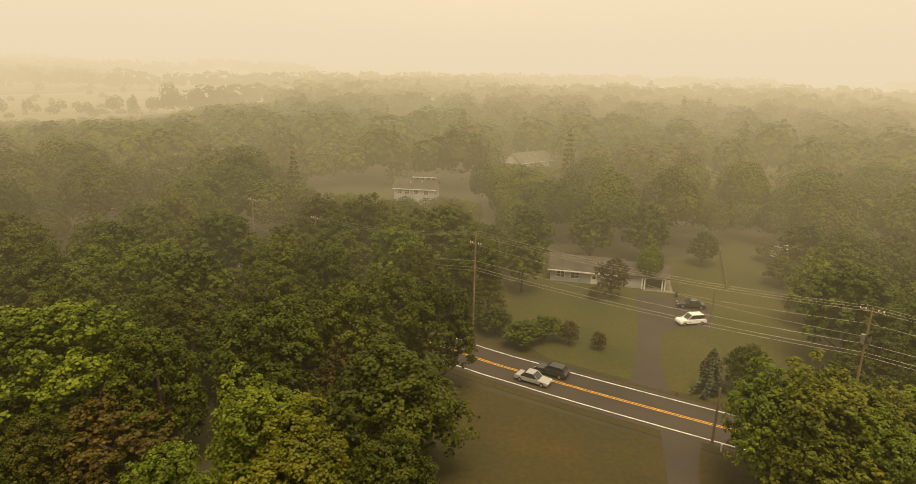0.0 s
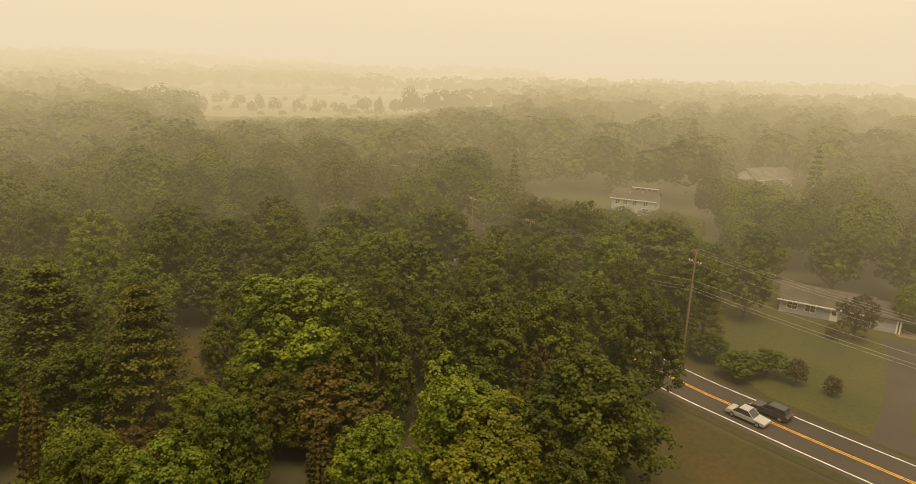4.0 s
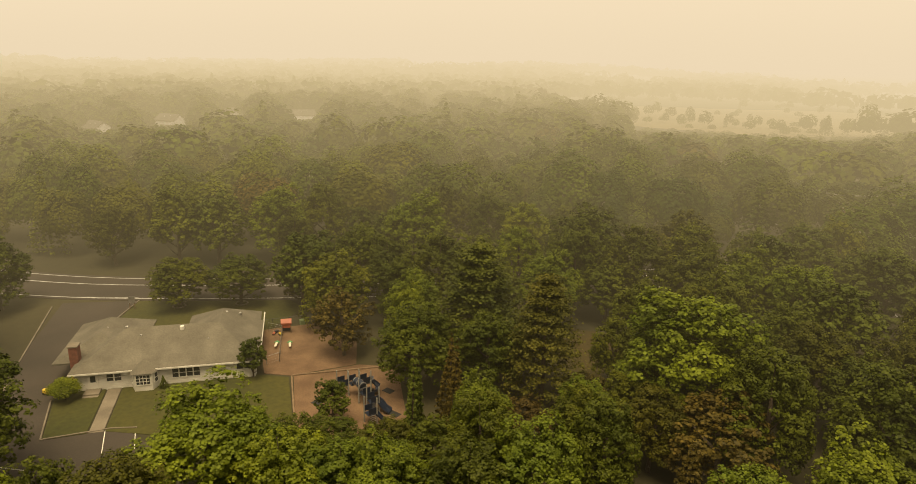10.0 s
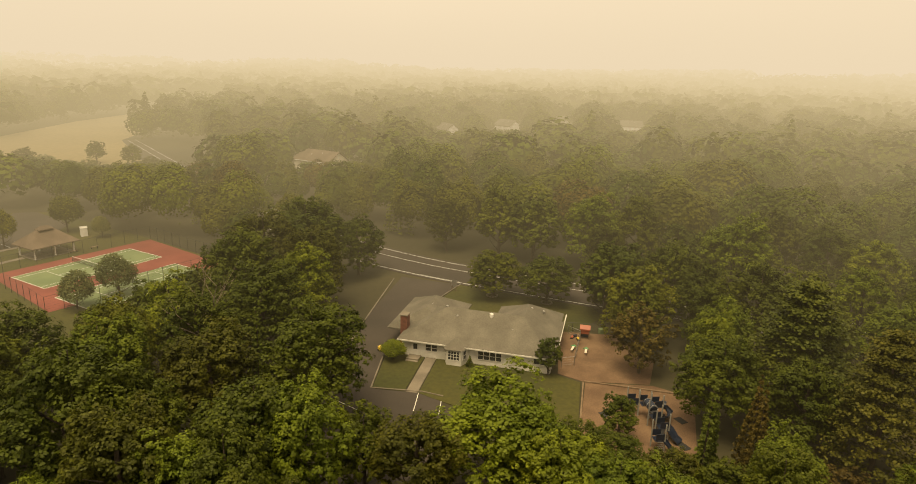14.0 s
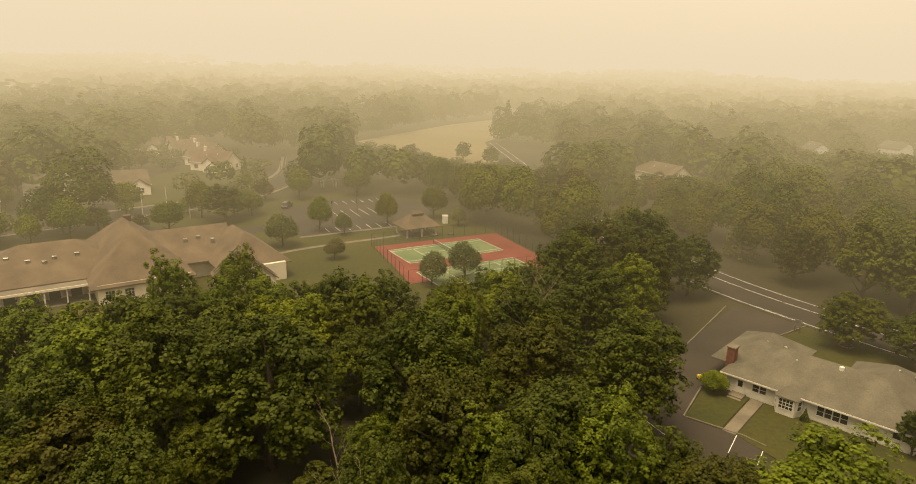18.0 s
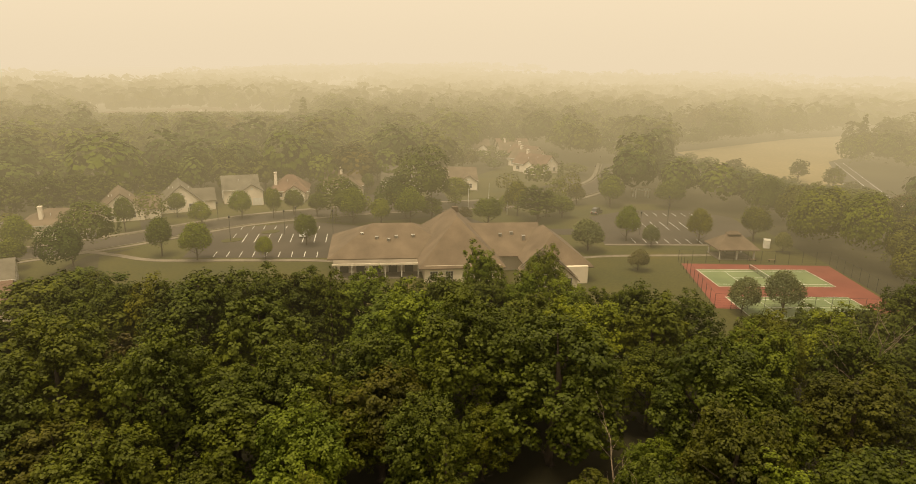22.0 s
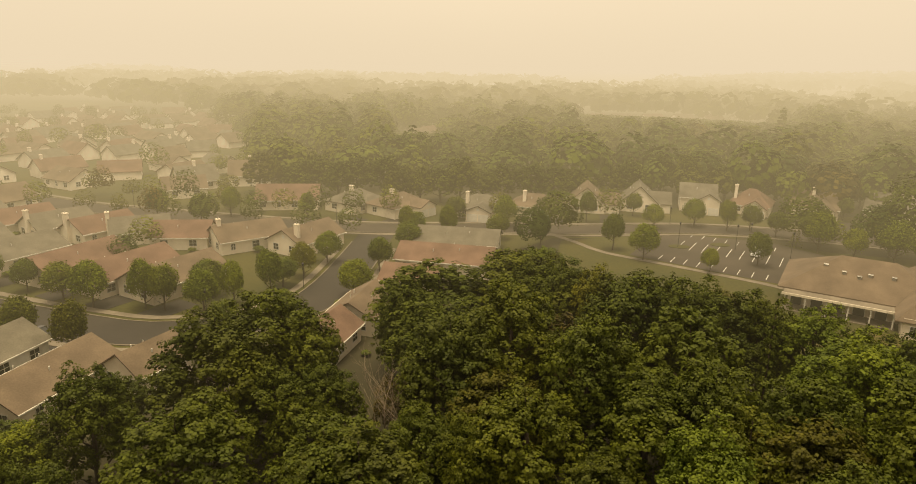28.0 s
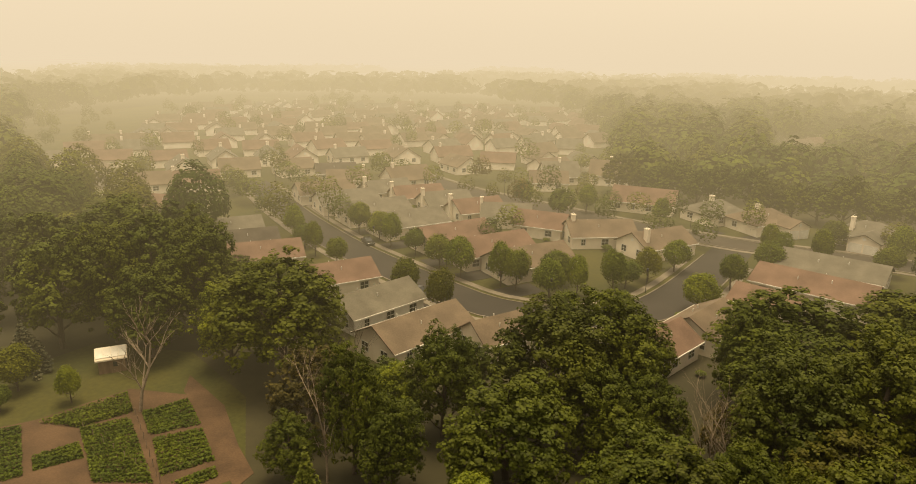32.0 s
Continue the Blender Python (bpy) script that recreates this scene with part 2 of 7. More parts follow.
def add_box(bm, x0, x1, y0, y1, z0, z1, bevel=0.0):
    v = [bm.verts.new((x, y, z)) for z in (z0, z1) for x, y in ((x0, y0), (x1, y0), (x1, y1), (x0, y1))]
    fs = [bm.faces.new([v[i] for i in q]) for q in ((3, 2, 1, 0), (4, 5, 6, 7), (0, 1, 5, 4), (1, 2, 6, 5), (2, 3, 7, 6), (3, 0, 4, 7))]
    if bevel:
        bmesh.ops.bevel(bm, geom=list({e for f in fs for e in f.edges}), offset=bevel, segments=1, affect="EDGES")
    return bm


def box(x0, x1, y0, y1, z0, z1, bevel=0.0):
    return add_box(bmesh.new(), x0, x1, y0, y1, z0, z1, bevel)


def add_tube(bm, pts, radii, sides=6, cap=True):
    rings = []
    for i, p in enumerate(pts):
        p = Vector(p)
        a = Vector(pts[min(i + 1, len(pts) - 1)]) - Vector(pts[max(i - 1, 0)])
        q = a.to_track_quat("Z", "Y")
        r = radii[i] if isinstance(radii, (list, tuple)) else radii
        rings.append([bm.verts.new(p + q @ Vector((r * math.cos(k * math.tau / sides), r * math.sin(k * math.tau / sides), 0))) for k in range(sides)])
    for a, b in zip(rings, rings[1:]):
        for k in range(sides):
            bm.faces.new((a[k], a[(k + 1) % sides], b[(k + 1) % sides], b[k]))
    if cap:
        bm.faces.new(rings[0][::-1])
        bm.faces.new(rings[-1])
    return bm


def tube(pts, radii, sides=6):
    return add_tube(bmesh.new(), pts, radii, sides)


def smooth_line(pts, step=4.0):
    out = []
    P = [Vector((*p, 0)) if len(p) == 2 else Vector(p) for p in pts]
    P = [2 * P[0] - P[1]] + P + [2 * P[-1] - P[-2]]
    for a, b, c, d in zip(P, P[1:], P[2:], P[3:]):
        k = max(1, int((c - b).length / step))
        for i in range(k):
            t = i / k
            out.append(0.5 * ((2 * b) + (c - a) * t + (2 * a - 5 * b + 4 * c - d) * t * t + (3 * b - a - 3 * c + d) * t ** 3))
    out.append(P[-2])
    return out


def ribbon(line, left, right, z0, z1):
    """A slab along a line, from left to right of it (metres; right is positive)."""
    bm = bmesh.new()
    rows = []
    for i, p in enumerate(line):
        a = line[min(i + 1, len(line) - 1)] - line[max(i - 1, 0)]
        s = Vector((a.y, -a.x, 0)).normalized()
        rows.append([bm.verts.new((p + s * w).to_3d() + Vector((0, 0, z))) for w, z in ((left, z0), (left, z1), (right, z1), (right, z0))])
    for a, b in zip(rows, rows[1:]):
        for k in range(3):
            bm.faces.new((a[k], a[k + 1], b[k + 1], b[k]))
    bm.faces.new(rows[0])
    bm.faces.new(rows[-1][::-1])
    return bm


def slab(pts, z0, z1):
    bm = bmesh.new()
    lo, hi = [bm.verts.new((x, y, z0)) for x, y in pts], [bm.verts.new((x, y, z1)) for x, y in pts]
    bm.faces.new(hi)
    for i in range(len(pts)):
        j = (i + 1) % len(pts)
        bm.faces.new((lo[i], lo[j], hi[j], hi[i]))
    return bm


def setting(name, bm, material, label, category):
    return tagged(part(name, bm, material), label, category, kind="structure")


# ---- the ground, one sheet to the horizon ----
def relief(x, y):
    d = math.hypot(x, y)
    k = min(1.0, max(0.0, (d - 700) / 900))
    return (2 + 38 * max(0.0, min(1.0, -x / 900))) * k * k * (3 - 2 * k) * (0.55 + 0.6 * noise.noise((x / 700, y / 700, 3.0)))


def ground_mesh():
    radii = [0, 20, 40, 60, 80, 100, 130, 160, 200, 260, 330, 420, 540, 680, 820, 960, 1100, 1250, 1450, 1700, 2100, 2700, 3500, 4800, 7000, 10000]
    n = 96
    verts, faces = [(0, 0, 0)], []
    for r in radii[1:]:
        for k in range(n):
            a = k * math.tau / n
            x, y = r * math.cos(a), r * math.sin(a)
            verts.append((x, y, relief(x, y)))
    for k in range(n):
        faces.append((0, 1 + k, 1 + (k + 1) % n))
    for i in range(len(radii) - 2):
        for k in range(n):
            a, b = 1 + i * n + k, 1 + i * n + (k + 1) % n
            faces.append((a, a + n, b + n, b))
    me = mesh_of("ground", verts, faces, M["ground"], True)
    # the farthest rings take the pale colour that stands in for haze
    me.materials.append(M["haze_pale_ground"])
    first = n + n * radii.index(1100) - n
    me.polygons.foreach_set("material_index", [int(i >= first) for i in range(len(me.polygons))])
    return me


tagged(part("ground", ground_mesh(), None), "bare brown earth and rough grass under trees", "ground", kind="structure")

# centre lines of the roads
ROAD_MAIN = smooth_line([(150, -20), (110, 15), (80, 38), (58, 53), (32, 67), (17, 75.3), (9.5, 79.8), (2.5, 84.2), (-10, 94), (-24, 107), (-42, 126), (-60, 144), (-95, 175), (-150, 225), (-240, 310)])
ROAD_SIDE = smooth_line([(-62, 146), (-78, 105), (-92, 72), (-105, 46), (-116, 25.5), (-128, 6), (-142, -10), (-160, -25), (-185, -42), (-235, -74), (-330, -130)])
STREET_ROW = smooth_line([(150, -190), (110, -172), (80, -165), (55, -160), (25, -157), (-5, -160), (-28, -161), (-60, -165), (-90, -160), (-120, -149), (-150, -141), (-190, -152), (-230, -180)])
STREET_BEND = smooth_line([(22.5, -157), (23.5, -135), (25, -115), (28, -103), (36, -94), (50, -89.5), (65, -92.5), (80, -97), (97, -103), (125, -116), (170, -140)])
DRIVE_CLUB = smooth_line([(-112, -146), (-108, -128), (-118, -112), (-132, -104)])
LINES = (([q for q in ROAD_MAIN if q.x > -3], 6.5), ([q for q in ROAD_MAIN if q.x <= -3], 1.5), (ROAD_SIDE[:26], 3.5), (ROAD_SIDE[26:44], 6.6), (ROAD_SIDE[44:], 2.6), (STREET_ROW, 7.0), (STREET_BEND, 7.0), (DRIVE_CLUB, 4.0))

# open plots, as corners on the plan
SCHOOL_LOT = [(-121, 2), (-99.3, -4.6), (-77.4, -9.2), (-55, -14), (-52, 4), (-63, 9), (-74, 5.4), (-76, -2.7), (-85.3, -1.4), (-100, 6), (-108.5, 8), (-116, 13)]
SCHOOL_GREEN = [(-116, 13), (-108, 8.5), (-98, 8), (-92, 27), (-99, 36), (-104, 35)]
PLAYGROUND = [(-93.5, 26.2), (-91.5, 36), (-72, 39.5), (-57, 33), (-58, 21), (-64, 21.5), (-76, 25.4)]
LAWN_MAIN = [(-6, 80.5), (0.5, 76.5), (9, 72.0), (22, 64.6), (32, 59), (34, 40), (-4, 38), (-7, 60)]
RANCH_PLOT = [(14, 83.5), (31, 74.2), (48, 64.5), (53, 80), (60, 115), (75, 151), (62, 147), (51, 138), (34, 131), (14, 131), (6, 104), (8, 92)]
GREY_PLOT = [(-44, 168), (-14, 166), (-4, 186), (-12, 206), (-40, 206)]
COURTS = [(-123.5, -76), (-149, -56), (-129.4, -33), (-103.5, -55.5)]
CLUB_PLOT = [(-22, -150), (-14, -112), (-22, -93), (-36, -84), (-48, -74), (-60, -62), (-70, -50), (-80, -42), (-94, -37), (-108, -36), (-128, -31), (-150, -56), (-160, -70), (-176, -88), (-172, -118), (-140, -136), (-100, -142), (-84, -146), (-72, -154), (-50, -160)]
VILLAGE = [(14, -98), (40, -80), (46, -62), (54, -60), (68, -72), (84, -82), (140, -84), (240, -96), (430, -190), (520, -420), (330, -560), (160, -420), (90, -260), (60, -195), (-80, -190), (-140, -180), (-195, -205), (-215, -180), (-180, -165), (-145, -150), (-70, -158), (-20, -152), (8, -118)]
GARDEN = [(47, -31), (52, -37), (72, -48), (84, -42), (84, -30), (76, -16), (56, -16)]
CLEARING = [(-52, 56), (-57, 55), (-71, 68), (-62, 75)]
FIELD_NORTH = [(-500, 400), (-382, 366), (-300, 360), (-228, 395), (-200, 465), (-178, 585), (-125, 628), (-190, 715), (-320, 705), (-480, 690), (-560, 560)]
FIELD_WEST = [(-256, -94), (-330, -131), (-430, -140), (-551, -131), (-640, -156), (-420, -192), (-294, -190), (-252, -130)]
PLOTS = (SCHOOL_LOT, SCHOOL_GREEN, PLAYGROUND, RANCH_PLOT, GREY_PLOT, COURTS, CLUB_PLOT, VILLAGE, GARDEN, CLEARING, FIELD_NORTH, FIELD_WEST,
         [(-122, -15), (-93, -15), (-93, 14), (-118, 16)], [(-102, -5), (-60, -13), (-57.5, 22), (-76, 27), (-100, 30)], [(-1.5, 80), (-1.5, 33), (31, 33), (29.5, 52), (27, 66)], [(-4, -98), (4, -84), (6, -76), (24, -72), (34, -63), (47, -60), (47, -82), (0, -120)], [(9, -60), (14, -56), (24, -74), (12, -77)], [(28, -22), (44, -36), (52, -38), (62, -14), (30, -8)], [(47, -22), (62, -14), (90, -18), (90, -44), (76, -50), (60, -46)])


def inside(x, y, poly):
    hit = False
    for (x0, y0), (x1, y1) in zip(poly, poly[1:] + poly[:1]):
        if (y0 > y) != (y1 > y) and x < (x1 - x0) * (y - y0) / (y1 - y0) + x0:
            hit = not hit
    return hit


def near_line(x, y, line, w):
    return any((p.x - x) ** 2 + (p.y - y) ** 2 < w * w for p in line)


def is_open(x, y, margin=0.0):
    if any(near_line(x, y, line, w + margin) for line, w in LINES):
        return True
    return any(inside(x, y, p) for p in PLOTS)


setting("lawn", slab(LAWN_MAIN, -0.1, 0.03), M["dry_lawn"], "mown dry lawn beside the main road", "lawn")
setting("lawn", slab(RANCH_PLOT, -0.1, 0.03), M["lawn"], "wide mown lawn round the low ranch house", "lawn")
setting("lawn", slab(GREY_PLOT, -0.1, 0.03), M["lawn"], "lawn of a far grey house", "lawn")
setting("lawn", slab(CLUB_PLOT, -0.1, 0.02), M["lawn"], "lawn round the clubhouse", "lawn")
setting("lawn", slab(VILLAGE, -0.1, 0.015), M["lawn"], "lawns between the village houses", "lawn")
setting("lawn", slab(SCHOOL_GREEN, -0.1, 0.03), M["lawn"], "grass strip between the school and the street", "lawn")
setting("clearing", slab(CLEARING, -0.1, 0.03), M["dry_lawn"], "dry grass clearing among the trees", "clearing")
setting("field", slab(FIELD_NORTH, -0.2, 0.1), M["field"], "pale hay field far off in the smoke", "field")
setting("field", slab(FIELD_WEST, -0.2, 0.1), M["field"], "pale hay field behind the trees", "field")


def road(name, line, half, label, material="asphalt", z=0.05):
    return setting(name, ribbon(line, -half, half, -0.1, z), M[material], label, "road")


def stripe(line, at, w, z=0.056, name="road_line", material="white_line", label="white edge line painted on the road"):
    return setting(name, ribbon(line, at - w / 2, at + w / 2, z - 0.002, z + 0.003), M[material], label, "road marking")


road("road", ROAD_MAIN, 4.6, "two-lane asphalt road with a double yellow line")
for s in (-3.6, 3.6):
    stripe(ROAD_MAIN, s, 0.16)
for s in (-0.16, 0.16):
    stripe(ROAD_MAIN, s, 0.13, material="yellow_line", label="yellow centre line painted on the road")
road("road", ROAD_SIDE, 6.2, "wide asphalt street behind the school")
for s in (-5.2, 5.2, 1.6):
    stripe(ROAD_SIDE, s, 0.16)
road("road", STREET_ROW, 4.3, "village street with pale kerbs", "asphalt")
road("road", STREET_BEND, 4.3, "dark village street bending between the houses", "new_asphalt", 0.046)
road("road", DRIVE_CLUB, 3.0, "drive to the clubhouse car park", "asphalt", 0.042)

# ---- trees ----
rng = np.random.default_rng(7)


def leaf_quads(centres, normals, size, jitter=0.6, aspect=0.8, curl=0.5):
    """Four corners for each leaf spray at the centres, facing roughly along the normals."""
    n = len(centres)
    nn = normals + rng.normal(0, jitter, (n, 3))
    nn /= np.linalg.norm(nn, axis=1)[:, None]
    up = rng.normal(0, 1, (n, 3))
    u = np.cross(nn, up)
    u /= np.linalg.norm(u, axis=1)[:, None] + 1e-9
    v = np.cross(nn, u)
    s = (size * rng.uniform(0.6, 1.3, n))[:, None] * 0.5
    fold = nn * s * rng.uniform(-curl, 0.1, n)[:, None]
    c = [centres - u * s + fold, centres - v * s * aspect, centres + u * s + fold, centres + v * s * aspect]
    return np.stack(c, 1).reshape(-1, 3)


def broad_crown(n, size, lobes=26, r=1.0, base=0.30, top=1.0, tufts=0):
    """Leaf sprays of a broad crown of radius 1 and height 1: billowing lobes over an egg-shaped body, each lobe set with leafy tufts."""
    k = np.arange(lobes) + 0.5
    ph = np.arccos(1 - 1.72 * k / lobes)
    th = math.pi * (1 + 5 ** 0.5) * k + rng.uniform(-0.4, 0.4, lobes)
    body = rng.uniform(0.52, 0.8, lobes)
    mid = base + (top - base) * 0.42
    half_up, half_dn = (top - mid), (mid - base)
    c = np.stack([np.cos(th) * np.sin(ph) * body * r, np.sin(th) * np.sin(ph) * body * r, np.cos(ph) * body], 1)
    c[:, 2] = mid + np.where(c[:, 2] > 0, c[:, 2] * half_up * 0.9, c[:, 2] * half_dn * 1.1)
    rad = rng.uniform(0.22, 0.36, lobes) * r
    tufts = tufts or max(8, n // 26)
    which = rng.choice(lobes, tufts, p=rad ** 2 / (rad ** 2).sum())
    d = rng.normal(0, 1, (tufts, 3))
    d[:, 2] = np.abs(d[:, 2]) * 1.2 - 0.5
    d /= np.linalg.norm(d, axis=1)[:, None]
    flat = 0.5 * (top - base)
    stretch = np.array([1, 1, flat])
    # a sixth of the tufts fill the crown behind its outer leaves
    depth = np.where(rng.uniform(0, 1, tufts) < 0.16, rng.uniform(0.2, 0.7, tufts), rng.uniform(0.86, 1.1, tufts))
    centre = c[which] + d * (rad[which] * depth)[:, None] * stretch
    mine = rng.integers(0, tufts, n)
    wide = 0.058 * (rng.uniform(0.7, 1.35, tufts)[mine])[:, None]
    off = rng.normal(0, 1, (n, 3))
    off /= np.linalg.norm(off, axis=1)[:, None] ** 0.6
    p = centre[mine] + off * wide * np.array([1, 1, flat * 0.6])
    normal = d[mine] * 0.7 + off * 0.5 + np.array([0, 0, 0.5])
    return p, normal, size


def dome_crown(n, size, lobes=14, base=0.1):
    """Leaf sprays of a tree seen from afar: a rounded, lumpy dome of radius 1 and height 1."""
    d = rng.normal(0, 1, (n, 3))
    d[:, 2] = np.abs(d[:, 2]) * 1.1 - 0.35
    d /= np.linalg.norm(d, axis=1)[:, None]
    k = rng.normal(0, 1, (lobes, 3))
    k[:, 2] = np.abs(k[:, 2]) + 0.1
    k /= np.linalg.norm(k, axis=1)[:, None]
    near = d @ k.T
    best = near.argmax(1)
    bulge = np.clip((near.max(1) - 0.7) / 0.3, 0, 1) ** 0.7
    q = (0.74 + 0.26 * bulge) * rng.uniform(0.9, 1.04, n) * rng.uniform(0.82, 1.1, lobes)[best]
    mid = base + (1 - base) * 0.45
    p = d * q[:, None]
    p[:, 2] = mid + p[:, 2] * np.where(p[:, 2] > 0, 1 - mid, mid - base)
    normal = d * 0.8 + k[best] * 0.1 + (d - k[best]) * 0.7 + np.array([0, 0, 0.3])
    return p, normal, size


def tree_mesh(kind, n, size, height, radius, seed_shift, material, base=0.28):
    p, d, s = broad_crown(n, size, lobes=22 + seed_shift % 9, base=base)
    p = p * np.array([radius, radius, height])
    return p, d, s


def quads_mesh(name, corners, material):
    n = len(corners) // 4
    me = bpy.data.meshes.new(name)
    me.vertices.add(n * 4)
    me.vertices.foreach_set("co", corners.astype(np.float32).ravel())
    me.loops.add(n * 4)
    me.loops.foreach_set("vertex_index", np.arange(n * 4, dtype=np.int32))
    me.polygons.add(n)
    me.polygons.foreach_set("loop_start", np.arange(0, n * 4, 4, dtype=np.int32))
    me.materials.append(material)
    me.update(calc_edges=True)
    return me


def limb_bm(height, radius, base, n=7, seed=1, thick=0.02):
    """A tapered trunk with limbs that reach into the crown."""
    r = random.Random(seed)
    bm = bmesh.new()
    t = height * thick
    add_tube(bm, [(0, 0, -0.2), (0.05 * radius, 0, height * base * 0.6), (0.0, 0.06 * radius, height * 0.55), (0.05 * radius, 0.03 * radius, height * 0.85)], [t * 1.25, t, t * 0.7, t * 0.15], 7)
    for k in range(n):
        a = k * 2.4 + r.uniform(-0.4, 0.4)
        z = height * (base * 0.8 + 0.45 * k / n)
        q = radius * r.uniform(0.55, 0.8)
        add_tube(bm, [(0, 0, z), (math.cos(a) * q * 0.5, math.sin(a) * q * 0.5, z + height * 0.09), (math.cos(a) * q, math.sin(a) * q, z + height * 0.2)], [t * 0.5, t * 0.32, t * 0.06], 5)
    return bm


def conifer_points(n, size, droop=0.25, lean_out=1.0, ragged=0.25):
    """Needle sprays of a conifer of height 1 and radius 1, in tiers of boughs."""
    tiers = 16
    z = rng.beta(1.1, 1.7, n) * 0.93 + 0.06
    tier = np.round(z * tiers) / tiers
    z = z * 0.4 + tier * 0.6
    a = rng.uniform(0, math.tau, n)
    bough = np.round(a / math.tau * 9 + tier * 31) / 9 * math.tau
    a = a * 0.45 + (bough - tier * 31 / 9 * math.tau) * 0.55
    reach = (1 - z) ** 0.8 * (1 - ragged * rng.uniform(0, 1, n)) * (0.85 + 0.3 * np.sin(bough * 7 + tier * 50))
    q = reach * rng.uniform(0.35, 1, n) ** 0.5
    p = np.stack([np.cos(a) * q, np.sin(a) * q, z - droop * 0.14 * q], 1)
    d = np.stack([np.cos(a) * 0.5, np.sin(a) * 0.5, np.full(n, 0.8)], 1)
    return p, d, size


def pine_points(n, size):
    """Needle sprays of a broad white pine: flat tiers of tufted boughs."""
    tufts = n // 22
    z = 0.1 + 0.88 * rng.uniform(0, 1, tufts) ** 0.85
    z = 0.35 * z + 0.65 * np.round(z * 11) / 11
    a = rng.uniform(0, math.tau, tufts)
    reach = (1 - np.clip(z, 0, 1) ** 2.0) * 0.92 + 0.06
    q = reach * rng.uniform(0.35, 1.05, tufts) ** 0.6
    c = np.stack([np.cos(a) * q, np.sin(a) * q, z + 0.05 * q], 1)
    mine = rng.integers(0, tufts, n)
    along_, across = rng.normal(0, 0.105, n), rng.normal(0, 0.055, n)
    ca, sa = np.cos(a)[mine], np.sin(a)[mine]
    p = c[mine] + np.stack([ca * along_ - sa * across, sa * along_ + ca * across, rng.normal(0, 0.012, n) + along_ * 0.05], 1)
    d = np.stack([ca * 0.35, sa * 0.35, np.full(n, 0.9)], 1)
    return p, d, size


TEMPLATES = {}


def tree_template(key, kind, material, height, radius, n, size, seed, base=0.28):
    """A tree built once, with trunk and crown; copies share its meshes."""
    if kind == "broad":
        p, d, s = tree_mesh(kind, n, size, height, radius, seed, material, base)
        limbs, jit = limb_bm(height, radius, base, 8, seed), 0.32
    elif kind == "round":
        p, d, s = dome_crown(n, size, 11 + seed, base)
        inner = rng.uniform(0.4, 1.0, n) ** 0.35
        p = p * np.stack([inner, inner, np.ones(n)], 1) + rng.normal(0, 0.055, (n, 3)) * np.array([1, 1, 0.5])
        p = p * np.array([radius, radius, height])
        limbs, jit = limb_bm(height, radius, base, 6, seed), 0.6
    else:
        p, d, s = pine_points(n, size) if kind == "pine" else conifer_points(n, size, 0.3, ragged=0.2)
        p = p * np.array([radius, radius, height])
        limbs, jit = tube([(0, 0, -0.2), (0, 0, height * 0.5), (0, 0, height * 0.95)], [height * 0.018, height * 0.012, 0.03], 7), 0.5
    crown = quads_mesh("crown", leaf_quads(p, d, s, jit), material)
    TEMPLATES[key] = (crown, limbs_mesh(limbs), height, radius)


def limbs_mesh(bm):
    bmesh.ops.recalc_face_normals(bm, faces=bm.faces)
    me = bpy.data.meshes.new("trunk")
    bm.to_mesh(me)
    bm.free()
    me.materials.append(M["bark"])
    return me


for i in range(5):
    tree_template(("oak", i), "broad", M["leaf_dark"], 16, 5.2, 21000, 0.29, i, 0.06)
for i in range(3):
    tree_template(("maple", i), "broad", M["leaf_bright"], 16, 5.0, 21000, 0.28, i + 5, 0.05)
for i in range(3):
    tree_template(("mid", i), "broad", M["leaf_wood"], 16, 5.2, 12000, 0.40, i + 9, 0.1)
tree_template(("russet", 0), "broad", M["leaf_red"], 12, 3.8, 9000, 0.27, 3, 0.02)
tree_template(("street", 0), "round", M["leaf"], 8, 3.2, 6000, 0.3, 4, 0.13)
tree_template(("street", 1), "round", M["leaf_bright"], 8, 3.2, 6000, 0.3, 6, 0.13)
tree_template(("silver", 0), "round", M["leaf_silver"], 7, 3.0, 5000, 0.28, 2, 0.08)
tree_template(("pine", 0), "pine", M["needle"], 17, 4.6, 16000, 0.3, 1)
tree_template(("pine", 1), "pine", M["needle"], 17, 4.2, 16000, 0.3, 2)
tree_template(("spruce", 0), "spruce", M["needle_blue"], 7, 2.6, 5500, 0.26, 3)
tree_template(("cedar", 0), "spruce", M["needle"], 11, 1.9, 5000, 0.27, 3)
tree_template(("rust_cedar", 0), "spruce", M["leaf_red"], 11, 2.2, 5000, 0.27, 3)

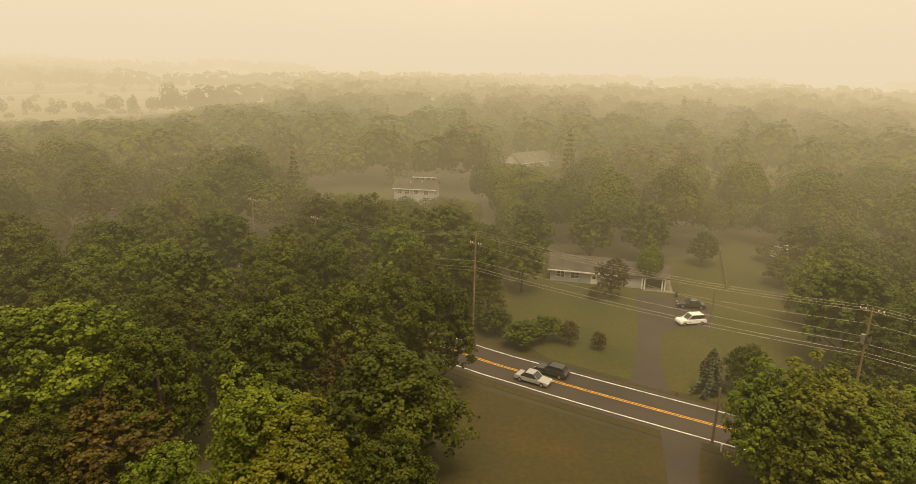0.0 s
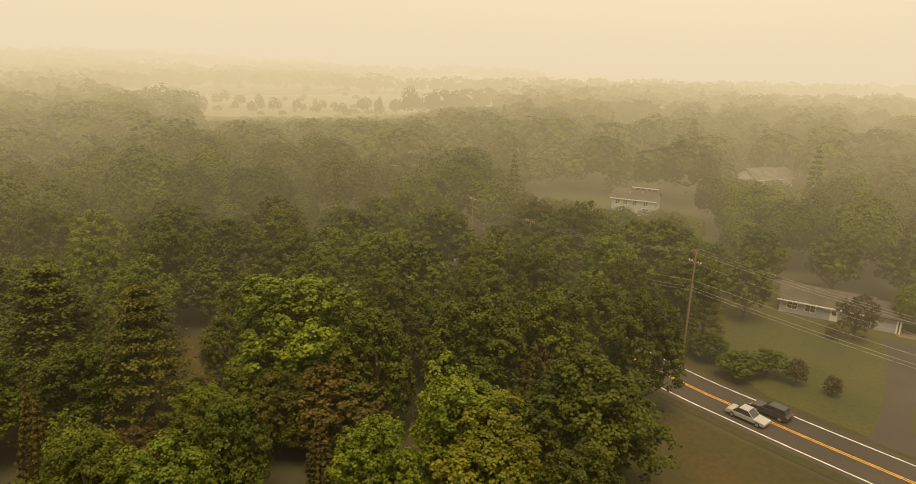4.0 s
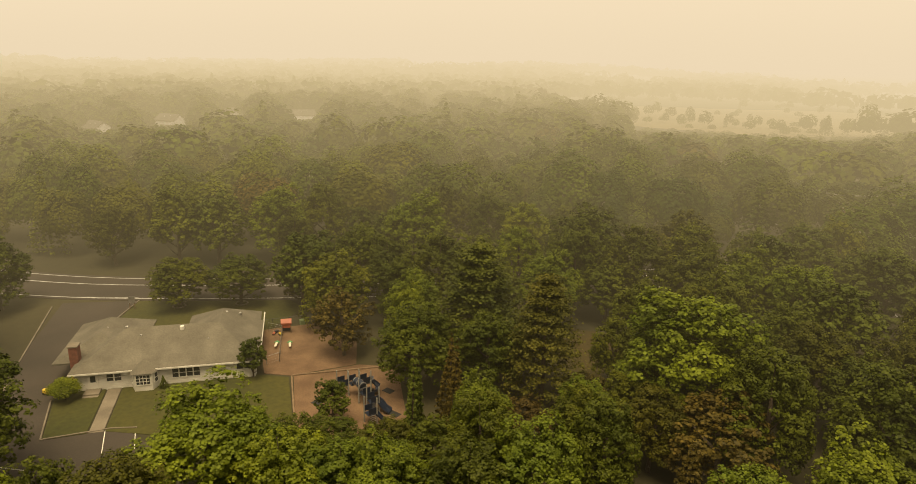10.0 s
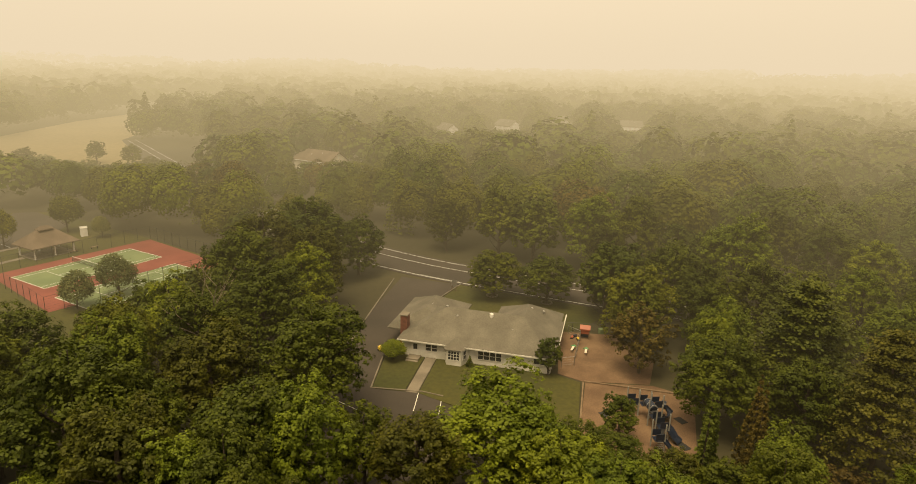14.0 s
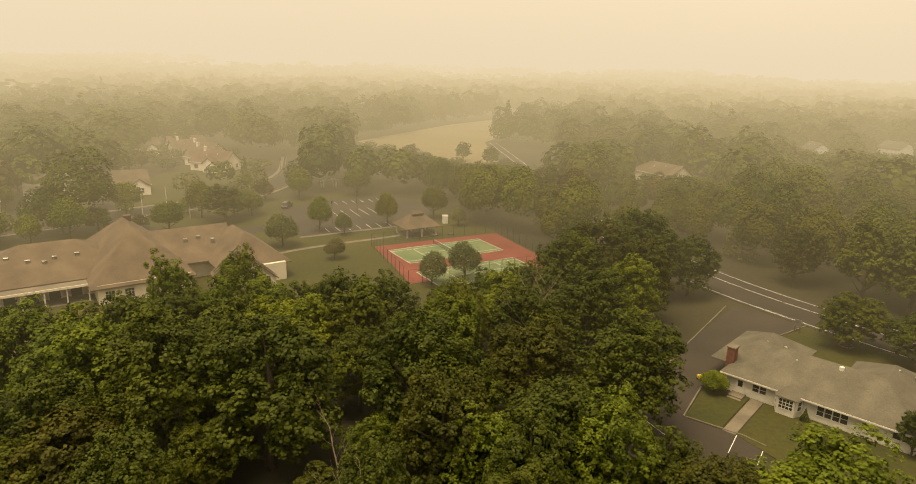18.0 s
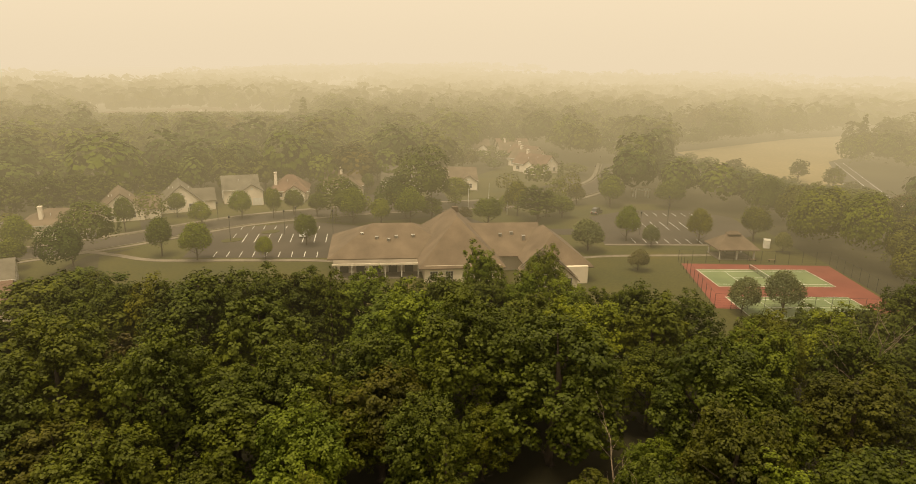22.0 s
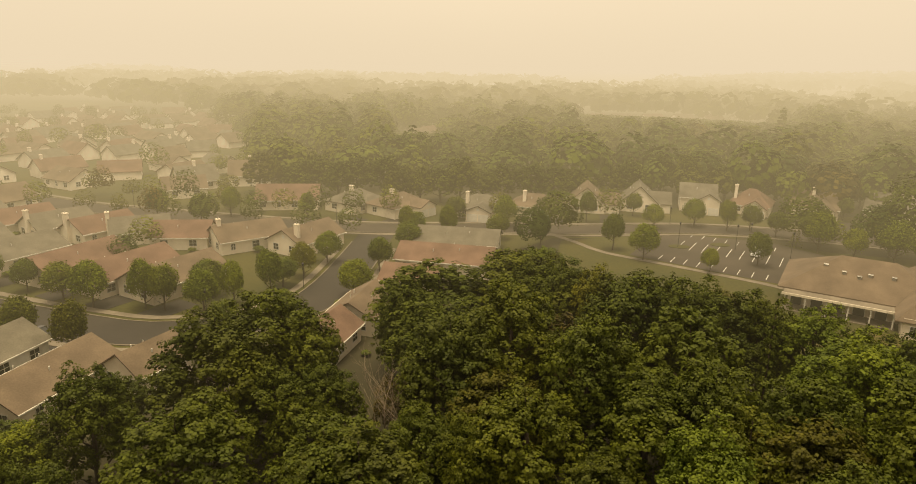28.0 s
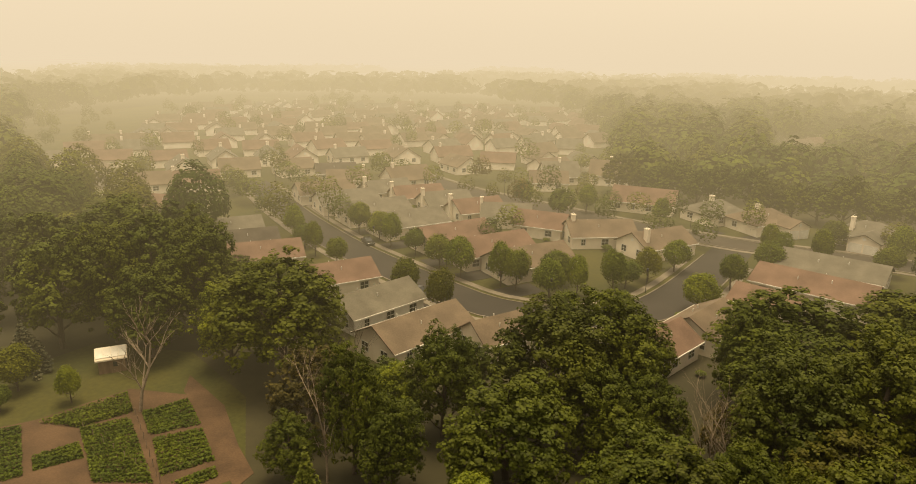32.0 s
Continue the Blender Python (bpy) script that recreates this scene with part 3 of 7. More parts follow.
TREE_WORDS = {
    "oak": ("oak_tree", "tall oak with a full dark green crown", "oaks of the wood"),
    "maple": ("maple_tree", "bright green maple with a dense billowing crown", "maples of the wood"),
    "mid": ("broadleaf_tree", "green broad-leaved tree standing in the wood", "trees of the wood"),
    "russet": ("russet_tree", "tree with thin russet-brown foliage", "russet trees"),
    "street": ("street_tree", "small round-headed street tree on a lawn", "street trees"),
    "silver": ("silvery_tree", "rounded tree with silvery grey-green leaves", "silvery trees"),
    "pine": ("pine_tree", "tall white pine with layered boughs", "pines"),
    "spruce": ("spruce_tree", "blue-green spruce of even conical shape", "spruces"),
    "cedar": ("cedar_tree", "slender green cedar in the wood", "cedars"),
    "rust_cedar": ("cedar_tree", "slender cedar with browned foliage", "cedars"),
}
STANDING = []


def plant(kind, x, y, h, r=None, i=None, label="", leaf=None):
    name, words, group = TREE_WORDS[kind]
    keys = [k for k in TEMPLATES if k[0] == kind]
    key = keys[i % len(keys)] if i is not None else keys[int(abs(x * 7.3 + y * 3.1)) % len(keys)]
    crown, limbs, h0, r0 = TEMPLATES[key]
    sz = h / h0
    sx = (r / r0) if r else sz
    turn = (x * 37.7 + y * 91.3) % 360
    ob = thing(name, pose(x, y, relief(x, y), 0, 0, turn) @ Matrix.Diagonal((sx, sx, sz, 1)), label or words, "tree", group)
    part("trunk", limbs, None, ob)
    part("crown", crown, None, ob)
    STANDING.append((x, y, r or r0 * sx))
    return ob


# ---- houses ----
def roof_bm(length, width, eave, rise, over=0.45, hip=0.0, thick=0.2):
    """A pitched roof about the origin with its ridge along x; hip is how far the ridge ends draw in, in metres."""
    bm = bmesh.new()
    lx, wy = length / 2 + over, width / 2 + over
    drop = over * rise / (width / 2)
    ze, zr = eave - drop + thick, eave + rise + thick
    if hip > 0:
        rx = max(0.05, length / 2 - hip)
        e = [bm.verts.new((x, y, ze)) for x, y in ((-lx, -wy), (lx, -wy), (lx, wy), (-lx, wy))]
        f = [bm.verts.new((x, y, ze - thick)) for x, y in ((-lx, -wy), (lx, -wy), (lx, wy), (-lx, wy))]
        a, b = bm.verts.new((-rx, 0, zr)), bm.verts.new((rx, 0, zr))
        for q in ((e[0], e[1], b, a), (e[1], e[2], b), (e[2], e[3], a, b), (e[3], e[0], a)):
            bm.faces.new(q)
        for i in range(4):
            j = (i + 1) % 4
            bm.faces.new((f[i], f[j], e[j], e[i]))
        bm.faces.new(f[::-1])
    else:
        rows = []
        for x in (-lx, lx):
            rows.append([bm.verts.new((x, y, z)) for y, z in ((-wy, ze), (0, zr), (wy, ze), (wy, ze - thick), (0, zr - thick), (-wy, ze - thick))])
        for i in range(6):
            j = (i + 1) % 6
            bm.faces.new((rows[0][i], rows[0][j], rows[1][j], rows[1][i]))
        for r in rows:
            bm.faces.new((r[0], r[1], r[4], r[5]))
            bm.faces.new((r[1], r[2], r[3], r[4]))
    return bm


def wall_bm(length, width, eave, rise, hip=0.0):
    """House walls as a closed body with gable tops where there is no hip."""
    bm = bmesh.new()
    lx, wy = length / 2, width / 2
    prof = [(-wy, -0.1), (wy, -0.1), (wy, eave), (-wy, eave)] if hip > 0 else [(-wy, -0.1), (wy, -0.1), (wy, eave), (0, eave + rise), (-wy, eave)]
    rows = [[bm.verts.new((x, y, z)) for y, z in prof] for x in (-lx, lx)]
    n = len(prof)
    for i in range(n):
        j = (i + 1) % n
        bm.faces.new((rows[0][i], rows[0][j], rows[1][j], rows[1][i]))
    bm.faces.new(rows[0][::-1])
    bm.faces.new(rows[1])
    return bm


SHARED = {}


def shared(key, make, material):
    if key not in SHARED:
        bm = make()
        bmesh.ops.recalc_face_normals(bm, faces=bm.faces)
        me = bpy.data.meshes.new(key[0])
        bm.to_mesh(me)
        bm.free()
        me.materials.append(material)
        SHARED[key] = me
    return SHARED[key]


def frame_bm(w, h, cols, rows):
    """A window frame with its bars in one piece, facing -y, centred on its foot."""
    bm = bmesh.new()
    t, bar = 0.09, 0.03
    xs, zs = [-w / 2 - t, -w / 2], [-t, 0.0]
    for c in range(1, cols):
        xs += [-w / 2 + w * c / cols - bar, -w / 2 + w * c / cols + bar]
    for r in range(1, rows):
        zs += [h * r / rows - bar, h * r / rows + bar]
    xs, zs = xs + [w / 2, w / 2 + t], zs + [h, h + t]
    front = {(i, j): bm.verts.new((x, -0.06, z)) for i, x in enumerate(xs) for j, z in enumerate(zs)}
    back = {(i, j): bm.verts.new((x, 0.02, z)) for i, x in enumerate(xs) for j, z in enumerate(zs)}
    def solid(i, j):
        return 0 <= i < len(xs) - 1 and 0 <= j < len(zs) - 1 and (i % 2 == 0 or j % 2 == 0)
    for i in range(len(xs) - 1):
        for j in range(len(zs) - 1):
            if solid(i, j):
                loop = ((i, j), (i + 1, j), (i + 1, j + 1), (i, j + 1))
                bm.faces.new([front[k] for k in loop])
                for k, (a, b) in zip(((i, j - 1), (i + 1, j), (i, j + 1), (i - 1, j)), zip(loop, loop[1:] + loop[:1])):
                    if not solid(*k):
                        bm.faces.new((front[b], front[a], back[a], back[b]))
    return bm


def window(parent, m, w=1.0, h=1.3, cols=1, rows=2):
    f = part("window", shared(("window", w, h, cols, rows), lambda: frame_bm(w, h, cols, rows), M["white"]), None, parent, at=m)
    part("pane", shared(("pane", w, h), lambda: box(-w / 2, w / 2, -0.02, 0.0, 0, h), M["pane"]), None, f)
    return f


def door(parent, m, w=0.95, h=2.05, material="white", name="door", bars=0):
    d = part(name, shared((name, w, h, material), lambda: box(-w / 2, w / 2, -0.06, 0.02, 0, h), M[material]), None, parent, at=m)
    jamb = shared(("jamb", h, material), lambda: box(-0.05, 0.05, -0.09, 0.02, 0, h + 0.1), M["white" if material == "pane" else material])
    for k in (-1, 1):
        part("jamb", jamb, None, d, at=pose(k * (w / 2 + 0.05), 0, 0))
    for i in range(bars):
        part("rail", shared(("door_rail", w, material), lambda: box(-w / 2, w / 2, -0.085, -0.06, -0.03, 0.03), M[material]), None, d, at=pose(0, 0, h * (i + 1) / (bars + 1)))
    if name == "door":
        part("pane", shared(("door_pane", w), lambda: box(-w * 0.3, w * 0.3, -0.075, -0.06, h * 0.5, h * 0.9), M["pane"]), None, d)
        part("handle", shared(("door_handle",), lambda: box(w * 0.36, w * 0.42, -0.11, -0.06, 0.95, 1.1), M["steel"]), None, d)
    return d


def side(angle, x, y, z):
    """A pose on a wall: a window faces -y before it is turned by the angle."""
    return pose(x, y, z, 0, 0, angle)


def chimney(parent, x, y, z0, z1, w=0.8, d=1.1, material="siding"):
    bm = box(x - w / 2, x + w / 2, y - d / 2, y + d / 2, z0, z1)
    add_box(bm, x - w / 2 - 0.08, x + w / 2 + 0.08, y - d / 2 - 0.08, y + d / 2 + 0.08, z1 - 0.25, z1 - 0.05)
    c = part("chimney", bm, M[material], parent)
    part("flue", tube([(x, y, z1 - 0.05), (x, y, z1 + 0.35)], 0.14, 8), M["steel"], c)
    return c


def vents(parent, length, width, eave, rise, spots):
    for u, v in spots:
        x, y = u * length / 2, v * width / 2
        z = eave + rise * (1 - abs(v)) + 0.15
        part("vent_pipe", shared(("vent_pipe",), lambda: tube([(0, 0, 0), (0, 0, 0.55)], 0.09, 7), M["white"]), None, parent, at=pose(x, y, z))


def house(x, y, rot, length, width, roof="roof_brown", wall="siding", eave=2.9, rise=2.6, hip=0.0, label="", name="house", group="village houses",
          wing=None, stack=None, solar=False, detail=2, porch=False, gutter=True):
    """One dwelling: ridge along rot degrees. wing: (place along the ridge, side, projection, width, garage)."""
    h = thing(name, pose(x, y, relief(x, y), 0, 0, rot), label or "single-storey cream house with a shingled roof", "house", group)
    part("wall", wall_bm(length, width, eave, rise, hip), M[wall], h)
    r = part("roof", roof_bm(length, width, eave, rise, 0.45, hip), M[roof], h)
    if gutter:
        for s in (-1, 1):
            yy = s * (width / 2 + 0.5)
            z = eave - 0.45 * rise / (width / 2)
            part("gutter", box(-length / 2 - 0.45, length / 2 + 0.45, yy - 0.07, yy + 0.07, z - 0.02, z + 0.17), M["white"], h)
    if detail:
        n = max(1, int(length // 4.2))
        for i in range(n):
            xx = (i + 0.5) / n * length - length / 2
            for s in (-1, 1):
                if wing and abs(xx - wing[0]) < wing[3] / 2 + 0.6 and s == wing[1]:
                    continue
                window(h, side(0 if s < 0 else 180, xx, s * (width / 2 + 0.01), 0.95), 1.5 if (i + s) % 3 else 0.9, 1.3, 2, 2)
        for s in (-1, 1):
            if hip > 0:
                window(h, side(90 if s > 0 else -90, s * (length / 2 + 0.01), -width * 0.2, 0.95), 1.5, 1.3, 2, 2)
            else:
                for k in (-0.24, 0.24):
                    window(h, side(90 if s > 0 else -90, s * (length / 2 + 0.01), k * width, 0.95), 1.4, 1.35, 2, 2)
                if rise > 2.3:
                    part("louvre", shared(("louvre",), lambda: tube([(0, -0.08, 0), (0, 0.02, 0)], 0.38, 12), M["white"]), None, h, at=side(90 if s > 0 else -90, s * (length / 2 + 0.01), 0, eave + rise * 0.45))
        vents(h, length, width, eave, rise, ((0.3, -0.35), (-0.25, -0.5), (0.1, 0.45), (0.45, 0.3))[:detail + 1])
    if stack:
        chimney(h, stack[0], stack[1], 0 if stack[2] else eave, eave + rise + 1.5, material="siding")
    if wing:
        u, s, out, ww, garage = wing
        c = pose(u, s * (width / 2 + out / 2 - 1.5), 0, 0, 0, 90)
        wr = rise * ww / width * 1.05
        wb = part("wing", wall_bm(out + 3, ww, eave, wr), M[wall], h, at=c)
        part("wing_roof", roof_bm(out + 3, ww, eave, wr, 0.4), M[roof], h, at=c)
        fy = s * (width / 2 + out)
        turn = 0 if s < 0 else 180
        if garage:
            for k in (-1, 1):
                door(h, side(turn, u + k * ww * 0.24, fy, 0), ww * 0.4, 2.15, "white", "garage_door", 3)
        else:
            window(h, side(turn, u, fy, 0.8), 2.2, 1.4, 3, 2)
        part("louvre", shared(("louvre",), lambda: None, None), None, h, at=side(turn, u, fy, eave + wr * 0.35)) if ("louvre",) in SHARED else None
    if solar:
        for i in range(4):
            for j in range(2):
                v = -0.62 + 0.42 * j
                z = eave + rise * (1 - abs(v)) + 0.24
                tilt = math.degrees(math.atan2(rise, width / 2))
                pan = part("solar_panel", shared(("solar_panel",), lambda: box(-0.82, 0.82, -0.5, 0.5, 0, 0.05), M["solar"]), None, h, at=pose(i * 1.72 - 2.6, v * width / 2, z, tilt, 0, 0))
                part("rim", shared(("rim",), lambda: add_box(box(-0.85, 0.85, -0.53, -0.5, 0, 0.07), -0.85, 0.85, 0.5, 0.53, 0, 0.07), M["steel"]), None, pan)
    if porch:
        part("porch_roof", box(-length * 0.2, length * 0.2, -width / 2 - 2.2, -width / 2, eave - 0.35, eave - 0.2), M[roof], h)
        for k in (-1, 1):
            part("porch_post", tube([(k * length * 0.19, -width / 2 - 2.1, -0.05), (k * length * 0.19, -width / 2 - 2.1, eave - 0.3)], 0.1, 8), M["white"], h)
    return h


# village houses on the far side of the bending street, ridges square to it
CREAM = "cream single-storey house with a %s shingle roof on a village lawn"
WORDS = {"roof_brown": "brown", "roof_red": "russet", "roof_grey": "grey", "roof_dark": "dark"}
for x, y, rot, L, W, roof, extra in (
    (53.5, -110, 62, 16, 9.6, "roof_brown", {}), (64, -112.5, 64, 17, 9.8, "roof_red", {}), (75.5, -116, 68, 17, 10, "roof_red", {}),
    (91, -120, 66, 17, 10.5, "roof_grey", {}), (105, -124, 64, 17, 10.5, "roof_grey", {}), (118.5, -128.5, 62, 16, 10.5, "roof_grey", {}), (132, -134, 60, 16, 10.5, "roof_brown", {}),
    (36.5, -138, 61, 14, 9.6, "roof_brown", {"stack": (5.5, 2.6, 1)}), (50, -138.5, 40, 15, 9.6, "roof_brown", {"solar": True, "stack": (6.2, 0, 0)}),
    (64, -138, 8, 12, 9.6, "roof_red", {}), (75.5, -141, 28, 12, 9.6, "roof_grey", {"stack": (6.4, 0, 1)}), (85, -141.5, 60, 13, 9.6, "roof_red", {"stack": (6.9, -1, 1)}),
    (96.5, -144, 58, 13, 9.6, "roof_grey", {"stack": (6.9, 1, 1)}), (107.5, -146, 56, 14, 9.6, "roof_red", {"stack": (7.4, 0, 1)}), (119.5, -147, 66, 13, 9.6, "roof_grey", {"stack": (6.9, 0, 1)}),
    (140, -153, 45, 13, 10, "roof_brown", {"stack": (-5, 0, 0)}), (152, -160, 50, 13, 10, "roof_dark", {}),
):
    house(x, y, rot, L, W, roof, label=CREAM % WORDS[roof], detail=2, **extra)
# houses on the near side of the bending street, seen over the wood
for x, y, rot, L, W, roof, extra in (
    (51.5, -69.8, 77, 15, 9, "roof_brown", {"eave": 3.0}), (63.6, -74.8, 78, 14, 8.4, "roof_grey", {"wall": "white"}), (77, -81.5, 64, 11, 8.6, "roof_red", {}),
    (98, -82, 56, 14, 9.5, "roof_red", {}), (107.5, -86.5, 58, 11, 9, "roof_dark", {"solar": True}), (118.5, -91, 60, 12, 9.4, "roof_grey", {}), (150, -97, 20, 14, 10, "roof_red", {}),
    (41.5, -75.5, 66, 8, 7, "roof_brown", {"solar": False}), (17, -97, 78, 11, 8, "roof_brown", {}), (20.5, -86, 76, 9, 7, "roof_red", {}),
):
    house(x, y, rot, L, W, roof, label=CREAM % WORDS[roof], rise=2.3, detail=2, **extra)
# three joined roofs beside the street corner
house(2.5, -140, 172, 18, 11, "roof_grey", "white", 2.9, 2.2, label="long low white house with a grey shingle roof")
house(4.5, -126, 170, 19, 10.5, "roof_red", "siding", 2.9, 2.2, label="long low house with a russet shingle roof")
house(10.5, -113.5, 170, 10, 8.5, "roof_red", "siding", 2.7, 1.9, label="low house end with a russet roof")
# the row behind the street, in front of the wood
for x, y, rot, L, W, roof, kw in (
    (20.5, -175, 52, 13, 11, "roof_brown", {"hip": 4.0, "wing": (-2.5, 1, 4, 6.2, True), "stack": (2, 0, 0)}), (33, -178, 60, 12, 11, "roof_grey", {"hip": 3.5, "wing": (-2, 1, 4, 6, True), "stack": (1, 0, 0)}),
    (-3, -176, 165, 12.5, 12, "roof_grey", {"hip": 4.5, "wing": (-1.5, 1, 4, 6.5, True), "stack": (3, 4, 0)}),
    (-18.5, -179, 160, 14, 11.5, "roof_brown", {"hip": 5.0, "wing": (-3.8, 1, 4, 6.4, True), "stack": (2.5, 3.5, 0)}),
    (-34, -187, 80, 12.5, 10.5, "roof_brown", {"rise": 4.4, "wing": (2.5, 1, 4.0, 6.0, True)}),
    (-50, -190, 78, 13, 10.5, "roof_grey", {"rise": 4.6, "wing": (2.5, 1, 3.5, 6, True)}),
    (-68, -192, 165, 10, 11, "roof_grey", {"eave": 4.2, "rise": 3.2, "wing": (-2.5, 1, 4, 6.2, True)}),
    (-83, -189, 150, 11, 11.5, "roof_red", {"hip": 4.5, "rise": 3.8, "wing": (-2, 1, 3.5, 6, True), "stack": (4, 3.5, 0)}),
    (-100, -185, 148, 12, 11, "roof_brown", {"eave": 3.6, "rise": 3.6, "wing": (-2, 1, 4, 6.4, True), "stack": (1, 1, 0)}),
    (-119.5, -182, 146, 12, 11.5, "roof_grey", {"eave": 3.3, "rise": 4.4, "wing": (-3.2, 1, 5, 6.4, True)}),
    (-137, -177, 148, 17.5, 11, "roof_brown", {"rise": 3.6, "stack": (8.9, 0, 1), "wing": (-5.5, 1, 3, 6, False)}),
    (52, -179.5, 8, 17, 11, "roof_red", {"rise": 3.4}), (87, -190, 30, 12, 10, "roof_brown", {"rise": 3.0}), (89, -203, 40, 12, 11, "roof_grey", {"rise": 4.2, "wing": (0, -1, 3, 6, False), "stack": (0, 0, 0)}),
    (74, -212, 15, 13, 11, "roof_brown", {"rise": 4.2, "eave": 3.6, "wing": (1, -1, 3, 6, False), "stack": (0, 0, 0)}),
):
    house(x, y, rot - 180 if rot > 140 else rot, L, W, roof, label="cream house with a %s roof and front gable before the wood" % WORDS[roof], group="houses along the wood", **kw)
# the stepped cluster beyond the clubhouse
for i, (x, y, rot, L, W) in enumerate(((-186, -184, 100, 15, 10), (-194, -196, 100, 14, 10), (-203, -207, 95, 14, 10), (-207, -220, 150, 14, 10), (-216, -231, 150, 15, 10), (-198, -238, 160, 14, 10))):
    house(x, y, rot, L, W, ("roof_red", "roof_brown")[i % 2], eave=3.4, rise=3.6, label="cream townhouse in a stepped row with a steep roof", group="stepped townhouses", wing=(2, -1, 2.5, 5, False), detail=1, stack=(-4, 0, 0))
# far houses of the village, in rows
far = random.Random(5)
made = 0
for row in range(15):
    for k in range(16):
        u, v = 26 + row * 19.0, -60 + k * 14.5
        a = radians(-32)
        x = 118 + u * math.cos(a) - v * math.sin(a) * 0.9 + far.uniform(-2, 2)
        y = -128 + u * math.sin(a) * 1.15 - v * math.cos(a) * -0.55 - u * 0.35 + far.uniform(-2, 2)
        if row % 2 == 1 and k % 5 == 2:
            continue
        if inside(x, y, VILLAGE) and math.hypot(x, y) > 195 and not near_line(x, y, STREET_BEND, 10) and not near_line(x, y, STREET_ROW, 10) and made < 110:
            if any((x - o.location.x) ** 2 + (y - o.location.y) ** 2 < 130 for o in bpy.data.objects if o.name.startswith("house")):
                continue
            made += 1
            house(x, y, 60 + far.choice((0, 0, 90)) + far.uniform(-8, 8), far.uniform(12, 15), far.uniform(9.5, 11), far.choice(("roof_brown", "roof_red", "roof_grey", "roof_brown")),
                  rise=far.uniform(2.6, 3.6), label="far village house with cream walls in the smoke", group="far village houses", detail=0 if math.hypot(x, y) > 260 else 1,
                  stack=(far.choice((-5, 5)), 0, 0) if far.random() < 0.5 else None, gutter=False)
for gx in range(60, 340, 18):
    for gy in range(-440, -205, 17):
        x, y = gx + far.uniform(-3, 3) + (gy % 2) * 6, gy + far.uniform(-3, 3)
        if made < 165 and inside(x, y, VILLAGE) and math.hypot(x, y) > 205 and not near_line(x, y, STREET_ROW, 11) and far.random() < 0.8:
            if any((x - o.location.x) ** 2 + (y - o.location.y) ** 2 < 200 for o in bpy.data.objects if o.name.startswith("house")):
                continue
            made += 1
            house(x, y, far.choice((60, 60, 150, 20)) + far.uniform(-8, 8), far.uniform(11, 14), far.uniform(9, 10.5), far.choice(("roof_brown", "roof_red", "roof_grey", "roof_brown")),
                  rise=far.uniform(2.6, 3.8), label="far village house with cream walls in the smoke", group="far village houses", detail=0,
                  stack=(far.choice((-5, 5)), 0, 0) if far.random() < 0.4 else None, gutter=False)
for i, (x, y, rot) in enumerate(((-110, -490, 20), (-135, -497, 15), (-160, -505, 20), (-185, -513, 15), (-212, -522, 20), (-90, -484, 30), (30, -345, 60), (24, -360, 60))):
    house(x, y, rot, 15, 11, "roof_red" if i % 2 else "roof_brown", rise=3.4, label="far house with a russet roof beyond the wood", group="far village houses", detail=0, gutter=False)

# the low ranch house across the main road
ranch = thing("ranch_house", pose(25.5, 121.0, 0, 0, 0, -13.0), "low grey ranch house with white trim and an open garage", "house")
part("wall", wall_bm(13.5, 7.5, 2.6, 1.7), M["grey_siding"], ranch)
part("roof", roof_bm(13.5, 7.5, 2.6, 1.7, 0.5), M["roof_dark"], ranch)
part("gutter", box(-7.2, 7.2, -4.4, -4.25, 2.25, 2.45), M["white"], ranch)
for xx in (-4.8, -2.0, 4.6):
    window(ranch, side(0, xx, -3.76, 0.9), 1.5, 1.25, 2, 2)
door(ranch, side(0, 1.6, -3.76, 0.1), 1.0, 2.05)
gx = part("garage", add_box(add_box(box(6.8, 14.8, 2.9, 3.2, -0.1, 2.6), 14.5, 14.8, -3.6, 2.9, -0.1, 2.6), 6.8, 10.6, -3.6, -3.35, -0.1, 2.6), M["grey_siding"], ranch)
part("garage_roof", roof_bm(8.4, 6.8, 2.6, 1.4, 0.5), M["roof_dark"], ranch, at=pose(10.9, -0.2, 0))
part("garage_lintel", box(10.4, 14.9, -3.7, -3.45, 2.15, 2.6), M["white"], ranch)
for xx in (10.55, 11.0, 14.2, 14.7):
    part("garage_post", box(xx - 0.12, xx + 0.12, -3.72, -3.48, -0.05, 2.15), M["white"], ranch)
part("garage_floor", box(10.7, 16.2, -4.6, 2.9, -0.05, 0.07), M["concrete"], ranch)
bin_ = thing("wheelie_bin", pose(40.2, 111.0, 0.07, 0, 0, -13), "dark wheeled bin beside the open garage", "bin")
part("body", box(-0.28, 0.28, -0.3, 0.3, 0.05, 0.95, 0.04), M["dark_metal"], bin_)
part("lid", box(-0.31, 0.31, -0.34, 0.33, 0.95, 1.05, 0.03), M["dark_metal"], bin_)

